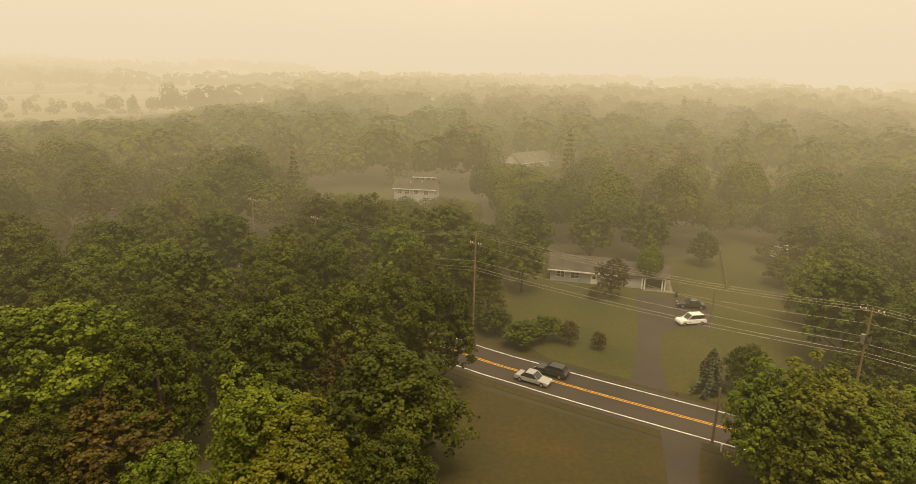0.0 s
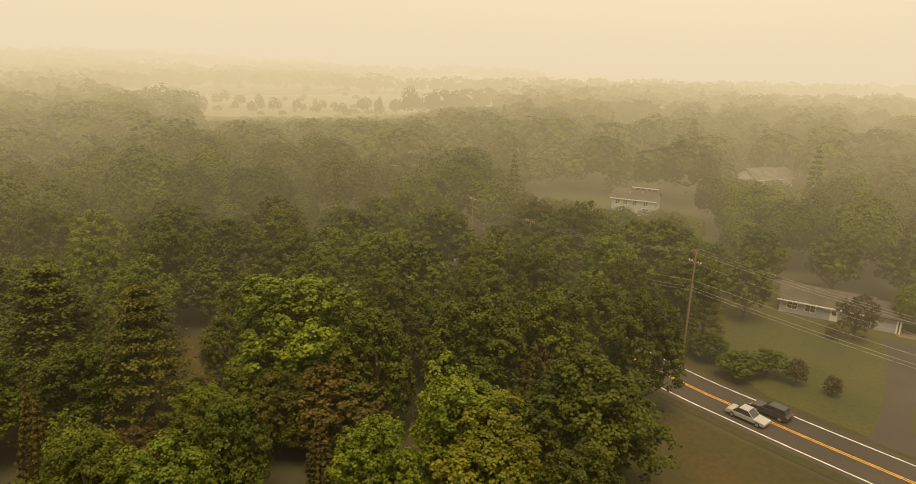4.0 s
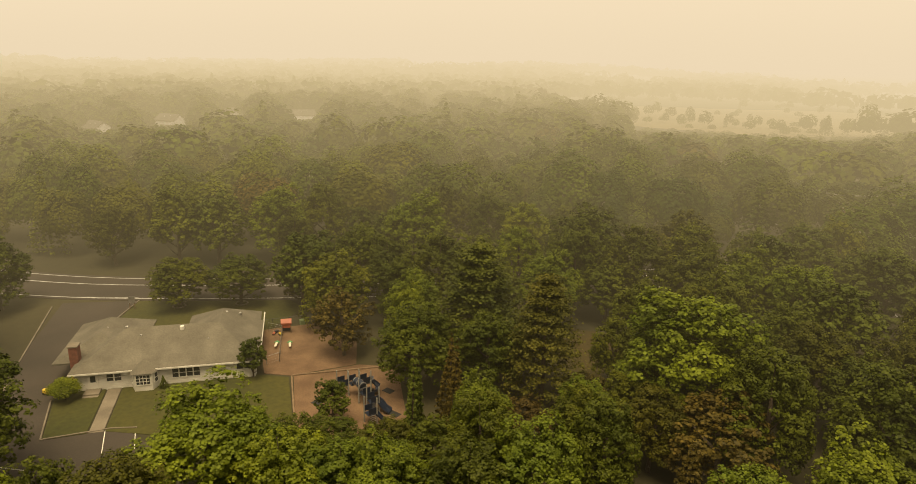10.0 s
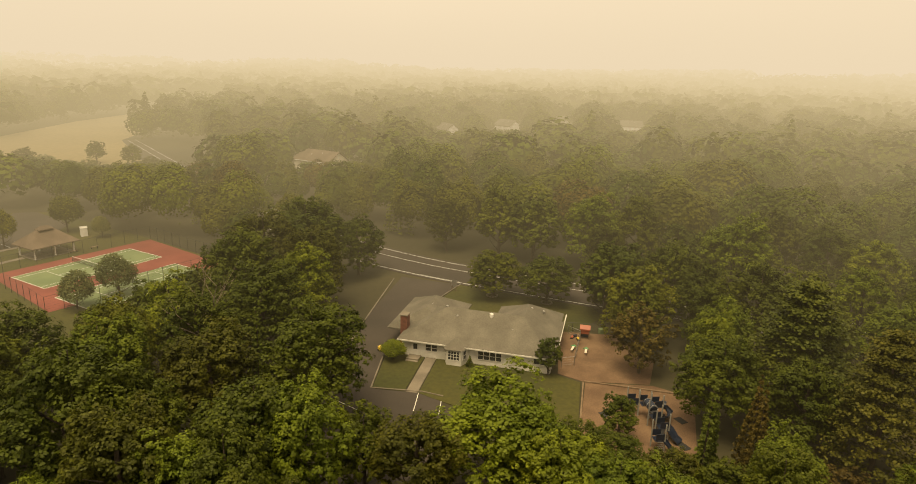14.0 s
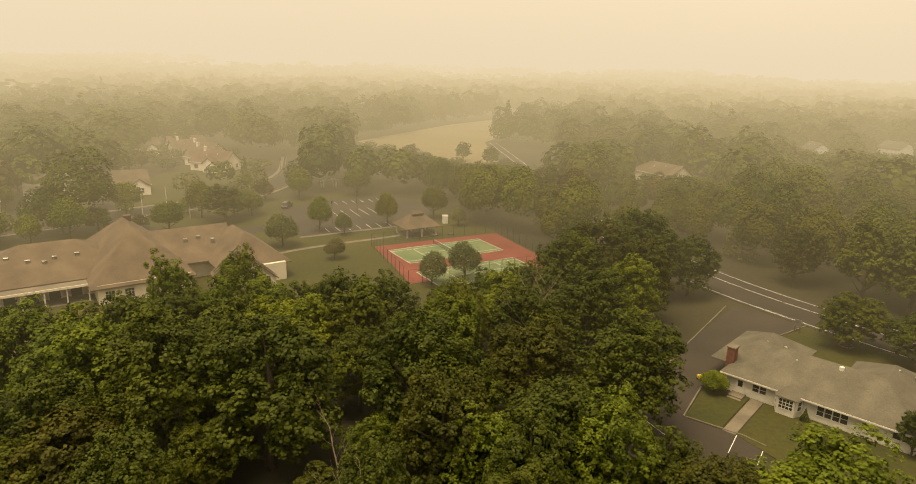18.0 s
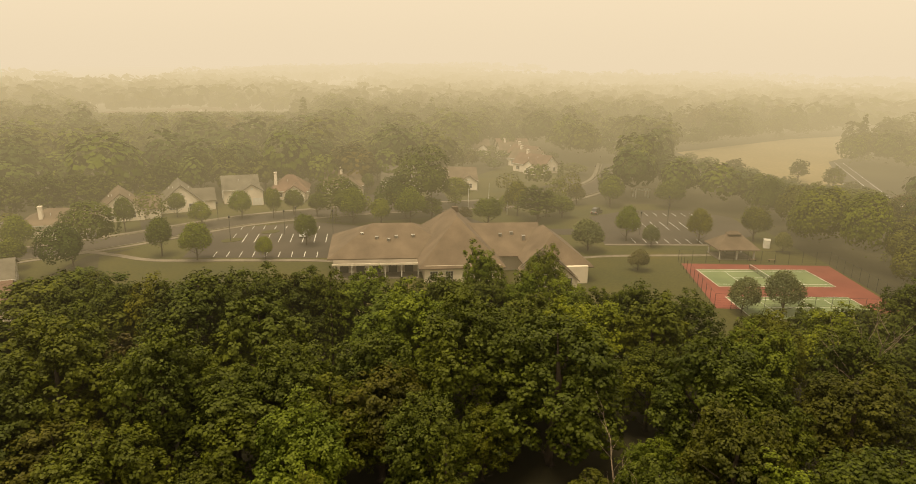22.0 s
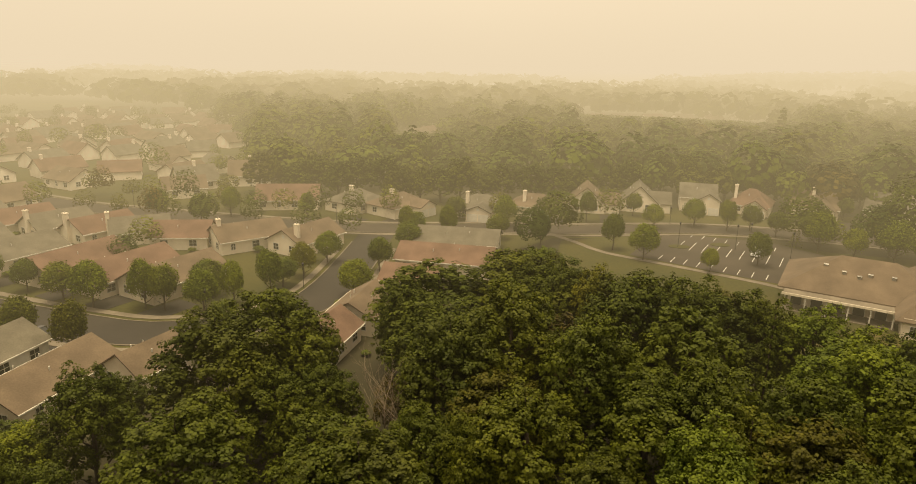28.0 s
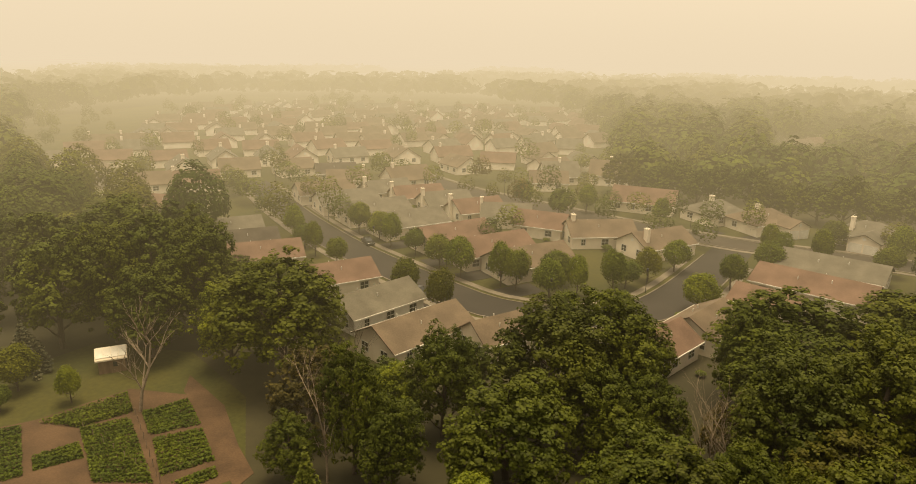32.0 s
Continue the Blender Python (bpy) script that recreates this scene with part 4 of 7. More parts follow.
# far houses seen between the trees
grey = house(-12.5, 188, -6, 12, 9, "roof_dark", "grey_siding", 4.6, 2.0, label="grey two-storey house among trees with white windows", name="grey_house", group="")
for xx in (-4.4, -2.2, 0.4, 3.4):
    window(grey, side(0, xx, -4.51, 3.0), 1.2, 1.2, 2, 2)
part("clerestory", box(-1.0, 5.6, -0.2, 2.2, 5.4, 7.3), M["grey_siding"], grey)
part("clerestory_roof", box(-1.4, 6.0, -0.6, 2.6, 7.3, 7.42), M["roof_dark"], grey)
part("fascia", box(-1.4, 6.0, -0.66, -0.6, 7.2, 7.42), M["white"], grey)
for xx in (0.2, 1.8, 3.4, 4.8):
    window(grey, side(0, xx, -0.21, 6.5), 0.9, 0.6, 1, 1)
house(26, 247, 40, 17, 10, "roof_grey", "white", 4.4, 3.0, label="white house glimpsed between far trees", name="white_house", group="")
house(-240, -26, 53, 17, 10, "roof_brown", "siding", 5.5, 3.2, label="house roof standing out of the wood beside the street", name="house", group="")
for x, y, rot in ((-381, 68, 34), (-391, 147, 80), (-420, 110, 30), (-450, 60, 60), (-350, 30, 20), (-560, 205, 80)):
    house(x, y, rot, 13, 9, "roof_grey", "white", 6.5, 3.0, label="far white house among the trees in the smoke", name="house", group="far white houses", detail=1, gutter=False)
# shed shape standing in for a low white vehicle
shed = thing("garden_shed", pose(73, 139, 0, 0, 0, 25), "small white shed shape in place of a vehicle by the trees", "shed")
part("wall", wall_bm(4.2, 3.0, 2.0, 0.6), M["siding"], shed)
part("roof", roof_bm(4.2, 3.0, 2.0, 0.6, 0.25), M["white"], shed)
door(shed, side(0, 0, -1.51, 0), 1.2, 1.9)

# ---- the school: low white house with a grey hipped roof ----
SCHOOL = pose(-85.6, 0.7, 0, 0, 0, 70.0)
school = thing("school_building", SCHOOL, "low white clapboard school building with grey shingle hipped roof", "building")


def at_uv(u, v, z=0.0, turn=0.0):
    return pose(u, v, z, 0, 0, turn)


def clad(x0, x1, y0, y1, h, step=0.22):
    """A wall block of the school with its lapped boards."""
    w = part("wall", box(x0, x1, y0, y1, -0.1, h), M["white"], school)
    for i in range(int(h / step)):
        part("board", box(x0 - 0.025, x1 + 0.025, y0 - 0.025, y1 + 0.025, i * step, i * step + 0.03), M["white"], w)


clad(0.6, 22.0, 0.7, 13.2, 2.75)
clad(-2.2, 6.5, 8.0, 16.0, 2.75)
clad(12.6, 21.6, 9.0, 16.6, 2.75)
part("roof", roof_bm(21.4, 12.5, 2.75, 2.7, 0.6, 5.0), M["roof_grey"], school, at=at_uv(11.3, 6.95))
part("roof", roof_bm(12.0, 8.7, 2.75, 2.1, 0.6, 3.4), M["roof_grey"], school, at=at_uv(2.15, 10.2, 0, 90))
part("roof", roof_bm(14.0, 9.0, 2.75, 2.2, 0.6, 3.4), M["roof_grey"], school, at=at_uv(17.1, 9.8, 0, 90))
part("gutter", box(0.0, 22.7, 0.02, 0.14, 2.45, 2.65), M["white"], school)
part("gutter", box(22.55, 22.7, 0.1, 17.2, 2.45, 2.65), M["white"], school)
door(school, side(0, 2.6, 0.67, 0.15), 1.0, 2.1)
window(school, side(0, 4.55, 0.67, 1.15), 0.75, 0.95, 1, 2)
window(school, side(0, 5.45, 0.67, 1.15), 0.75, 0.95, 1, 2)
bay = part("bay", slab([(7.0, 0.7), (7.6, -0.7), (9.7, -0.7), (10.3, 0.7)], -0.1, 2.5), M["white"], school)
bay_roof = bmesh.new()
ring = [bay_roof.verts.new(p) for p in ((6.7, 0.9, 2.5), (7.4, -1.0, 2.5), (9.9, -1.0, 2.5), (10.6, 0.9, 2.5))]
tip = bay_roof.verts.new((8.65, 1.1, 3.5))
for a, b in zip(ring, ring[1:] + ring[:1]):
    bay_roof.faces.new((a, b, tip))
bay_roof.faces.new(ring[::-1])
part("bay_roof", bay_roof, M["roof_grey"], school)
window(school, side(0, 8.65, -0.71, 0.95), 1.6, 1.25, 4, 3)
window(school, side(67, 10.02, 0.0, 0.95), 0.6, 1.2, 1, 2)
window(school, side(-67, 7.28, 0.0, 0.95), 0.6, 1.2, 1, 2)
for i in range(4):
    window(school, side(0, 12.2 + i * 0.86, 0.67, 0.95), 0.72, 1.2, 1, 2)
window(school, side(0, 16.9, 0.67, 1.3), 0.6, 0.7, 1, 1)
for i in range(2):
    window(school, side(0, 20.1 + i * 0.95, 0.67, 1.35), 0.8, 0.75, 1, 1)
ch = part("chimney", box(-0.5, 0.5, 3.0, 4.3, 0, 5.0), M["brick"], school)
part("chimney_cap", box(-0.6, 0.6, 2.9, 4.4, 5.0, 5.15), M["concrete"], ch)
for u, v, z, w in ((5.5, 7.2, 5.5, 0.22), (7.5, 5.5, 4.9, 0.15), (12.5, 6.2, 5.4, 0.3), (16.5, 7.0, 5.2, 0.16), (17.6, 12.5, 4.7, 0.2), (19.4, 13.0, 4.2, 0.2), (16.0, 4.2, 4.3, 0.1), (2.5, 9.5, 4.7, 0.1)):
    part("roof_vent", tube([(u, v, z - 0.25), (u, v, z + 0.12 + w * 0.5), (u, v, z + 0.2 + w * 0.5)], [w, w, w * 0.5], 8), M["steel"] if w < 0.25 else M["white"], school)
steps = thing("door_steps", SCHOOL @ at_uv(2.6, 0), "concrete steps before the school door", "steps")
part("step", box(-0.9, 0.9, -1.3, 0.62, -0.05, 0.13), M["concrete"], steps)
part("step", box(-0.9, 0.9, -0.9, 0.62, 0.13, 0.3), M["concrete"], steps)

# ---- the clubhouse ----
CLUB = pose(-83.3, -105.1, 0, 0, 0, -30.7)
club = thing("clubhouse", CLUB, "long brown-roofed clubhouse with a central hip and a glazed gable", "building")
# local x runs to the porch end, local y to the courts' wood side
part("wall", box(-16.5, 25.0, -9.5, 7.5, -0.1, 3.5), M["siding"], club)
part("wall", box(-7.0, 8.0, -14, 15.0, -0.1, 3.6), M["siding"], club)
part("wall", box(-24.0, -13.0, -4, 17.0, -0.1, 3.5), M["siding"], club)
part("roof", roof_bm(25.5, 18.5, 3.5, 4.6, 0.6, 8.5), M["roof_brown"], club, at=pose(13.5, -1.0, 0))
part("roof", roof_bm(18, 18.5, 3.5, 4.4, 0.6), M["roof_brown"], club, at=pose(-8.5, -1.0, 0))
part("roof", roof_bm(28, 15.6, 3.6, 7.2, 0.7, 9.5), M["roof_brown"], club, at=pose(0.6, 0.8, 0, 0, 0, 90))
part("roof", roof_bm(20, 12.5, 3.5, 4.6, 0.6, 6.0), M["roof_brown"], club, at=pose(-18.5, 6.0, 0, 0, 0, 90))
part("cupola", box(-0.7, 0.7, -3.6, -2.4, 10.2, 11.3), M["roof_brown"], club)
part("porch_roof", slab([(8.6, 7.4), (25.6, 7.4), (25.6, 11.6), (8.6, 11.6)], 2.95, 3.2), M["concrete"], club)
part("porch_floor", box(8.6, 25.6, 7.4, 11.6, -0.1, 0.12), M["concrete"], club)
for i in range(6):
    part("porch_post", box(9.0 + i * 3.25 - 0.1, 9.0 + i * 3.25 + 0.1, 11.2, 11.4, 0.1, 2.97), M["white"], club)
for i in range(5):
    door(club, side(180, 10.6 + i * 3.25, 7.51, 0.12), 1.7, 2.1, "pane", "glass_door", 0)
for xx in (6.2, 3.2, -2.5):
    window(club, side(180, xx, 15.02, 0.9), 1.4, 1.5, 3, 3)
part("fascia", box(8.3, 25.8, 11.55, 11.7, 2.85, 3.25), M["siding"], club)
# the glazed gable towards the wood
sun_room = part("sun_room", wall_bm(8.0, 9.0, 3.2, 3.9), M["siding"], club, "cream sun room with a slatted roof", at=pose(-15.0, 20.0, 0, 0, 0, 90))
part("slatted_roof", roof_bm(8.0, 9.0, 3.2, 3.9, 0.4), M["roof_brown"], club, at=pose(-15.0, 20.0, 0, 0, 0, 90))
for i in range(9):
    for s in (-1, 1):
        tilt = s * math.degrees(math.atan2(3.9, 4.5))
        part("roof_batten", shared(("roof_batten",), lambda: box(-2.95, 2.95, -0.14, 0.14, 0, 0.12), M["concrete"]), None, club, at=pose(-15.0 + s * 2.3, 16.4 + i * 0.95, 5.45, 0, tilt, 0))
for i in range(4):
    for j in range(2):
        window(club, side(180, -15.0 - 2.7 + i * 1.8, 24.02, 0.5 + j * 1.7), 1.5, 1.35, 2, 1)
for u, v, z in ((17, 3.4, 6.0), (13.0, 3.2, 6.1), (14.6, 4.0, 5.7), (20, 2.0, 6.5), (9.5, 3.0, 6.2), (-9, 3, 6.2), (-11.5, 2.5, 6.4), (-20.5, 9, 5.9), (-13.8, 4.2, 6.0)):
    v1 = part("roof_vent", box(u - 0.3, u + 0.3, v - 0.3, v + 0.3, z - 0.6, z + 0.45, 0.05), M["steel"], club)
    part("vent_cap", box(u - 0.38, u + 0.38, v - 0.38, v + 0.38, z + 0.45, z + 0.55, 0.03), M["steel"], v1)


# the trees that stand out, walking round from the main road to the garden: kind, place, height, crown radius
for kind, x, y, h, r in (
    ("maple", -17.1, 50.4, 15.0, 5.4),
    ("maple", -13.5, 47.8, 13.0, 5.7),
    ("maple", -22.5, 43.5, 13.0, 4.3),
    ("oak", -6.2, 57.1, 16.0, 7.4),
    ("oak", -20.9, 64.2, 17.0, 6.5),
    ("oak", -2.2, 74.2, 17.0, 4.8),
    ("russet", -31.6, 53.2, 12.0, 5.9),
    ("maple", -40.6, 59.8, 19.0, 8.2),
    ("maple", 31.1, 55.5, 15.0, 5.3),
    ("maple", 34.8, 52.2, 16.0, 7.4),
    ("maple", 39.7, 51.4, 15.0, 5.7),
    ("oak", -29.5, 57.8, 16.0, 5.0),
    ("oak", -12.5, 71.2, 17.0, 5.5),
    ("oak", -27.0, 91.0, 17.0, 5.8),
    ("maple", -44.0, 47.0, 9.5, 3.6),
    ("oak", -40.0, 43.5, 11.0, 3.8),
    ("russet", -48.0, 51.5, 7.0, 3.0),
    ("oak", -75.0, 75.0, 17.0, 5.6),
    ("oak", -68.0, 82.0, 17.0, 6.0),
    ("maple", -83.0, 69.0, 16.0, 4.6),
    ("oak", -18.5, 88.5, 16.0, 5.2),
    ("oak", -8.5, 82.0, 15.0, 4.6),
    ("cedar", -37.3, 57.1, 10.0, 4.1),
    ("russet", -12.3, 65.5, 12.0, 3.3),
    ("pine", -53.0, 49.0, 17.0, 5.2),
    ("pine", -64.9, 47.7, 18.0, 6.5),
    ("rust_cedar", -52.8, 36.1, 12.0, 1.9),
    ("rust_cedar", -29.0, 45.1, 10.0, 2.2),
    ("cedar", -53.5, 31.3, 12.0, 2.0),
    ("oak", -58.0, 84.0, 16.0, 6.0),
    ("oak", -65.0, 93.0, 17.0, 6.5),
    ("oak", -50.0, 78.0, 15.0, 5.2),
    ("mid", -72.0, 100.0, 17.0, 6.5),
    ("oak", -98.0, 46.0, 15.0, 5.5),
    ("oak", -91.0, 48.0, 14.0, 5.0),
    ("mid", -104.0, 41.0, 13.0, 5.0),
    ("oak", -83.5, 46.5, 13.0, 4.6),
    ("maple", -77.0, 45.0, 13.0, 4.2),
    ("oak", -37.0, 50.0, 11.0, 4.0),
    ("maple", -42.5, 52.5, 9.0, 3.4),
    ("oak", -44.5, 57.5, 9.0, 3.2),
):
    plant(kind, x, y, h, r)
for kind, x, y, h, r in (
    ("maple", -35.9, 33.0, 13.0, 4.6),
    ("oak", -42.1, 31.7, 13.0, 3.8),
    ("oak", -35.4, 41.1, 13.0, 3.9),
    ("russet", -78.5, 34.2, 11.5, 4.4),
    ("maple", -54.2, 10.0, 14.0, 6.7),
    ("maple", -47.7, 14.7, 12.0, 4.7),
    ("maple", -41.6, 21.9, 12.0, 4.0),
    ("oak", -38.2, 27.5, 12.0, 4.5),
    ("cedar", -52.3, 30.4, 13.0, 1.9),
    ("rust_cedar", -54.8, 36.7, 12.0, 2.1),
    ("oak", -79.4, 81.6, 18.0, 8.4),
    ("oak", -50.9, 2.1, 12.0, 4.8),
    ("maple", -51.9, 13.3, 12.0, 3.9),
    ("maple", -45.3, 18.9, 11.0, 4.2),
    ("maple", -52.5, -8.3, 15.0, 4.6),
    ("oak", -47.2, -13.3, 14.0, 4.1),
    ("maple", -47.6, -18.0, 13.0, 4.2),
    ("oak", -74.7, -23.6, 16.0, 5.2),
    ("oak", -68.9, -8.7, 16.0, 6.7),
    ("oak", -85.0, -17.5, 16.0, 6.6),
):
    plant(kind, x, y, h, r)
for kind, x, y, h, r in (
    ("oak", -117.5, -15.5, 18.0, 8.0),
    ("oak", -104.0, -13.0, 16.0, 6.0),
    ("maple", -95.5, -13.5, 15.0, 5.4),
    ("oak", -110.5, -22.0, 17.0, 6.5),
    ("oak", -99.0, -24.0, 17.0, 6.5),
    ("oak", -127.0, -17.0, 16.0, 6.5),
    ("oak", -54.5, -2.5, 11.0, 3.4),
    ("oak", -56.1, -23.5, 15.0, 4.2),
    ("oak", -45.7, -40.5, 18.0, 7.7),
    ("oak", -48.1, -22.2, 16.0, 5.3),
    ("oak", -53.0, -12.5, 15.0, 6.0),
    ("oak", -38.0, -23.2, 14.0, 3.8),
    ("oak", -69.4, -48.7, 15.0, 4.8),
    ("maple", -68.0, -64.6, 16.5, 4.2),
    ("maple", -59.2, -68.3, 17.0, 4.2),
    ("oak", -31.4, -52.7, 16.0, 5.4),
    ("oak", -32.7, -75.1, 16.0, 6.2),
    ("maple", -20.0, -46.2, 14.0, 4.7),
    ("oak", -30.2, -41.7, 14.0, 4.7),
    ("maple", -39.9, -57.4, 17.0, 6.0),
    ("oak", -64.0, -18.9, 16.0, 5.8),
    ("oak", -24.9, -49.5, 14.0, 4.5),
    ("oak", -10.0, -89.4, 17.0, 9.3),
    ("oak", -22.6, -79.9, 17.0, 7.1),
    ("oak", -5.6, -52.6, 14.0, 5.9),
):
    plant(kind, x, y, h, r)
for kind, x, y, h, r in (
    ("oak", -17.4, -55.2, 15.0, 6.3),
    ("maple", -18.1, -41.0, 11.0, 2.4),
    ("oak", 3.2, -70.3, 16.0, 7.5),
    ("oak", -0.1, -50.5, 12.0, 3.2),
    ("oak", -7.8, -86.6, 17.0, 10.6),
    ("oak", 7.4, -75.3, 16.0, 4.3),
    ("oak", 8.5, -47.1, 12.0, 6.1),
    ("maple", -41.3, -61.2, 16.0, 7.8),
    ("oak", -23.5, -55.8, 16.0, 5.4),
    ("oak", -29.6, -49.0, 14.0, 5.7),
    ("oak", 58.7, -51.7, 19.0, 8.8),
    ("oak", 26.2, -60.6, 18.0, 7.0),
    ("oak", 21.1, -66.5, 18.0, 6.7),
    ("oak", 3.7, -80.1, 17.0, 9.9),
    ("oak", 24.2, -46.8, 14.0, 7.0),
    ("oak", 11.8, -48.7, 12.0, 5.8),
    ("oak", 35.2, -52.8, 15.0, 4.4),
    ("oak", 83.9, -57.7, 20.0, 5.7),
    ("oak", 99.7, -53.4, 20.0, 9.4),
    ("cedar", 35.1, -32.2, 10.0, 2.6),
):
    plant(kind, x, y, h, r)
for kind, x, y, h, r in (
    ("oak", -3.2, -57.2, 13.0, 5.8),
    ("oak", 18.5, -68.0, 13.0, 4.5),
    ("oak", -59.5, -38.5, 12.5, 4.6),
    ("oak", 19.5, -58.0, 12.5, 4.6),
    ("oak", 14.5, -60.0, 12.0, 4.0),
    ("russet", 7.5, -64.0, 9.0, 3.2),
    ("oak", 38.8, -42.1, 16.0, 3.4),
    ("oak", 79.3, -46.0, 15.0, 6.1),
    ("mid", 92.0, -40.5, 19.0, 6.5),
    ("oak", 88.0, -46.0, 20.0, 6.0),
    ("mid", 86.5, -52.0, 20.0, 6.5),
    ("oak", 78.5, -54.5, 19.0, 6.0),
    ("mid", 106.0, -46.0, 19.0, 7.0),
    ("oak", 104.0, -61.0, 19.0, 6.5),
    ("mid", 96.5, -64.5, 19.0, 6.0),
):
    plant(kind, x, y, h, r)

# the rest of the near wood, one tree at a time
pick = random.Random(11)


def seen_side(x, y):
    """The clip never looks to the east."""
    a = math.degrees(math.atan2(-x, y)) % 360
    return a < 254 or a > 318


def scatter(r0, r1, step, margin=1.0):
    k = int(r1 / step) + 1
    for i in range(-k, k + 1):
        for j in range(-k, k + 1):
            x = (i + 0.5 * (j % 2) + pick.uniform(-0.35, 0.35)) * step
            y = (j * 0.87 + pick.uniform(-0.35, 0.35)) * step
            if r0 <= math.hypot(x, y) < r1 and seen_side(x, y) and not is_open(x, y, margin):
                yield x, y


# tree tops held under a line fitted to the camera's view: heading, fall of the line over them (degrees)
CREST = ((55, 5.0), (57, 30.5), (66, 30.5), (68, 28.0), (90, 27.0), (95, 24.0), (98, 14.0), (102, 15.0), (105, 16.4), (111, 17.2), (119, 17.6), (123, 16.8), (129, 17.8), (136, 16.9), (144, 17.4), (150, 17.2), (157, 16.6),
         (162, 16.2), (168, 15.8), (174, 15.3), (180, 17.0), (185, 19.0), (189, 22.0), (191, 26.0), (192.5, 22.0), (195, 19.4), (201, 19.2), (206, 20.6), (210, 23.4), (217, 25.5), (221, 26.6), (223, 21.0), (227, 17.0), (236, 16.0))
# wood lowered to keep these houses in the camera's sight: place, half width, depth of the lowered wood before them,
# height of their foot
IN_SIGHT = ((-12, 188, 11, 75, 1.0), (-28, 195, 10, 60, 1.0), (26, 247, 11, 110, 3.0), (-240, -26, 10, 90, 5.0), (-381, 68, 9, 150, 4.0), (-391, 147, 9, 150, 4.0), (-420, 110, 9, 150, 5.0), (-350, 30, 9, 120, 6.0),
        (-196, -196, 20, 60, 2.0), (-208, -222, 16, 60, 3.0), (-150, -500, 70, 220, 4.0), (26, -352, 12, 120, 4.0), (73, 139, 8, 40, 0.5))


def crest(x, y, r):
    a0, d = math.degrees(math.atan2(-x, y)) % 360, math.hypot(x, y)
    top = 99.0
    for hx, hy, half, depth, foot in IN_SIGHT:
        hd = math.hypot(hx, hy)
        ahead = (x * hx + y * hy) / hd
        if hd - depth < ahead < hd + 4 and abs(x * hy - y * hx) / hd < half * ahead / hd + r * 0.6:
            top = min(top, EYE[2] + (foot - EYE[2]) * d / hd)
    if top < 99:
        return top
    if 40.5 < a0 < 45.5 and d < 78:
        return EYE[2] - d * math.tan(radians(27.5))
    if 15 < a0 < 42 and 150 < d < 470:
        return EYE[2] - d * math.tan(radians(np.interp(a0, (15, 21, 25, 42), (3.7, 4.0, 5.0, 5.3))))
    if 105 < a0 < 124 and 135 < d < 330:
        return EYE[2] - d * math.tan(radians(np.interp(a0, (105, 114, 119, 124), (8.3, 8.3, 7.2, 6.9))))
    if not 55 < a0 < 236 or d > (135 if a0 > 96 else 64):
        return 99.0
    lean = math.degrees(r * 0.7 / d)
    fall = max(np.interp(a, [c[0] for c in CREST], [c[1] for c in CREST]) for a in (a0 - lean, a0, a0 + lean))
    return EYE[2] - d * math.tan(radians(fall))


# the tall edge of the wood towards the clubhouse
for i in range(16):
    a, d = radians(121 + i * 3.6 + pick.uniform(-0.8, 0.8)), pick.uniform(80, 87)
    x, y = -math.sin(a) * d, math.cos(a) * d
    if all((x - u) ** 2 + (y - v) ** 2 > 9 for u, v, w in STANDING):
        plant(pick.choice(("oak", "oak", "maple")), x, y, crest(x, y, 2.0) * pick.uniform(0.96, 1.06), pick.uniform(4.2, 5.4))
for x, y in scatter(35, 92, 7.0, 0.5):
    if all((x - a) ** 2 + (y - b) ** 2 > (0.62 * q + 2.4) ** 2 for a, b, q in STANDING):
        d = math.hypot(x, y)
        a = math.degrees(math.atan2(-x, y)) % 360
        cap = crest(x, y, 4.0)
        h = pick.uniform(8.0, 12.5) if d < 64 else pick.uniform(11, 15.5)
        if d > 60 and 112 < a < 186:
            h = min(cap * pick.uniform(0.86, 1.02), 19.0)
        h = min(h, cap)
        if h < 3.5:
            continue
        kind = pick.choices(("oak", "maple", "mid", "russet", "cedar"), (5, 3, 4 if d > 66 else 0, 0.5, 0.4))[0]
        plant(kind, x, y, h if kind != "russet" else h * 0.8, max(3.4, 5.2 * h / 16) * pick.uniform(0.9, 1.15) if kind != "cedar" else 1.8)


# ---- woodland farther off, joined by stretch ----
def wood_templates(n_leaf, size, count, height=16.0, radius=5.4, base=0.06):
    out = []
    for i in range(count):
        p, d, s = dome_crown(n_leaf, size, lobes=11 + i, base=base)
        out.append(leaf_quads(p * np.array([radius, radius, height]), d, s, 0.2, 0.9, 0.2).reshape(-1, 4, 3))
    for i in range(2):
        p, d, s = conifer_points(n_leaf, size * 0.8, 0.3, ragged=0.3)
        out.append(leaf_quads(p * np.array([radius * 0.75, radius * 0.75, height * 1.1]), d, s, 0.5).reshape(-1, 4, 3))
    return out


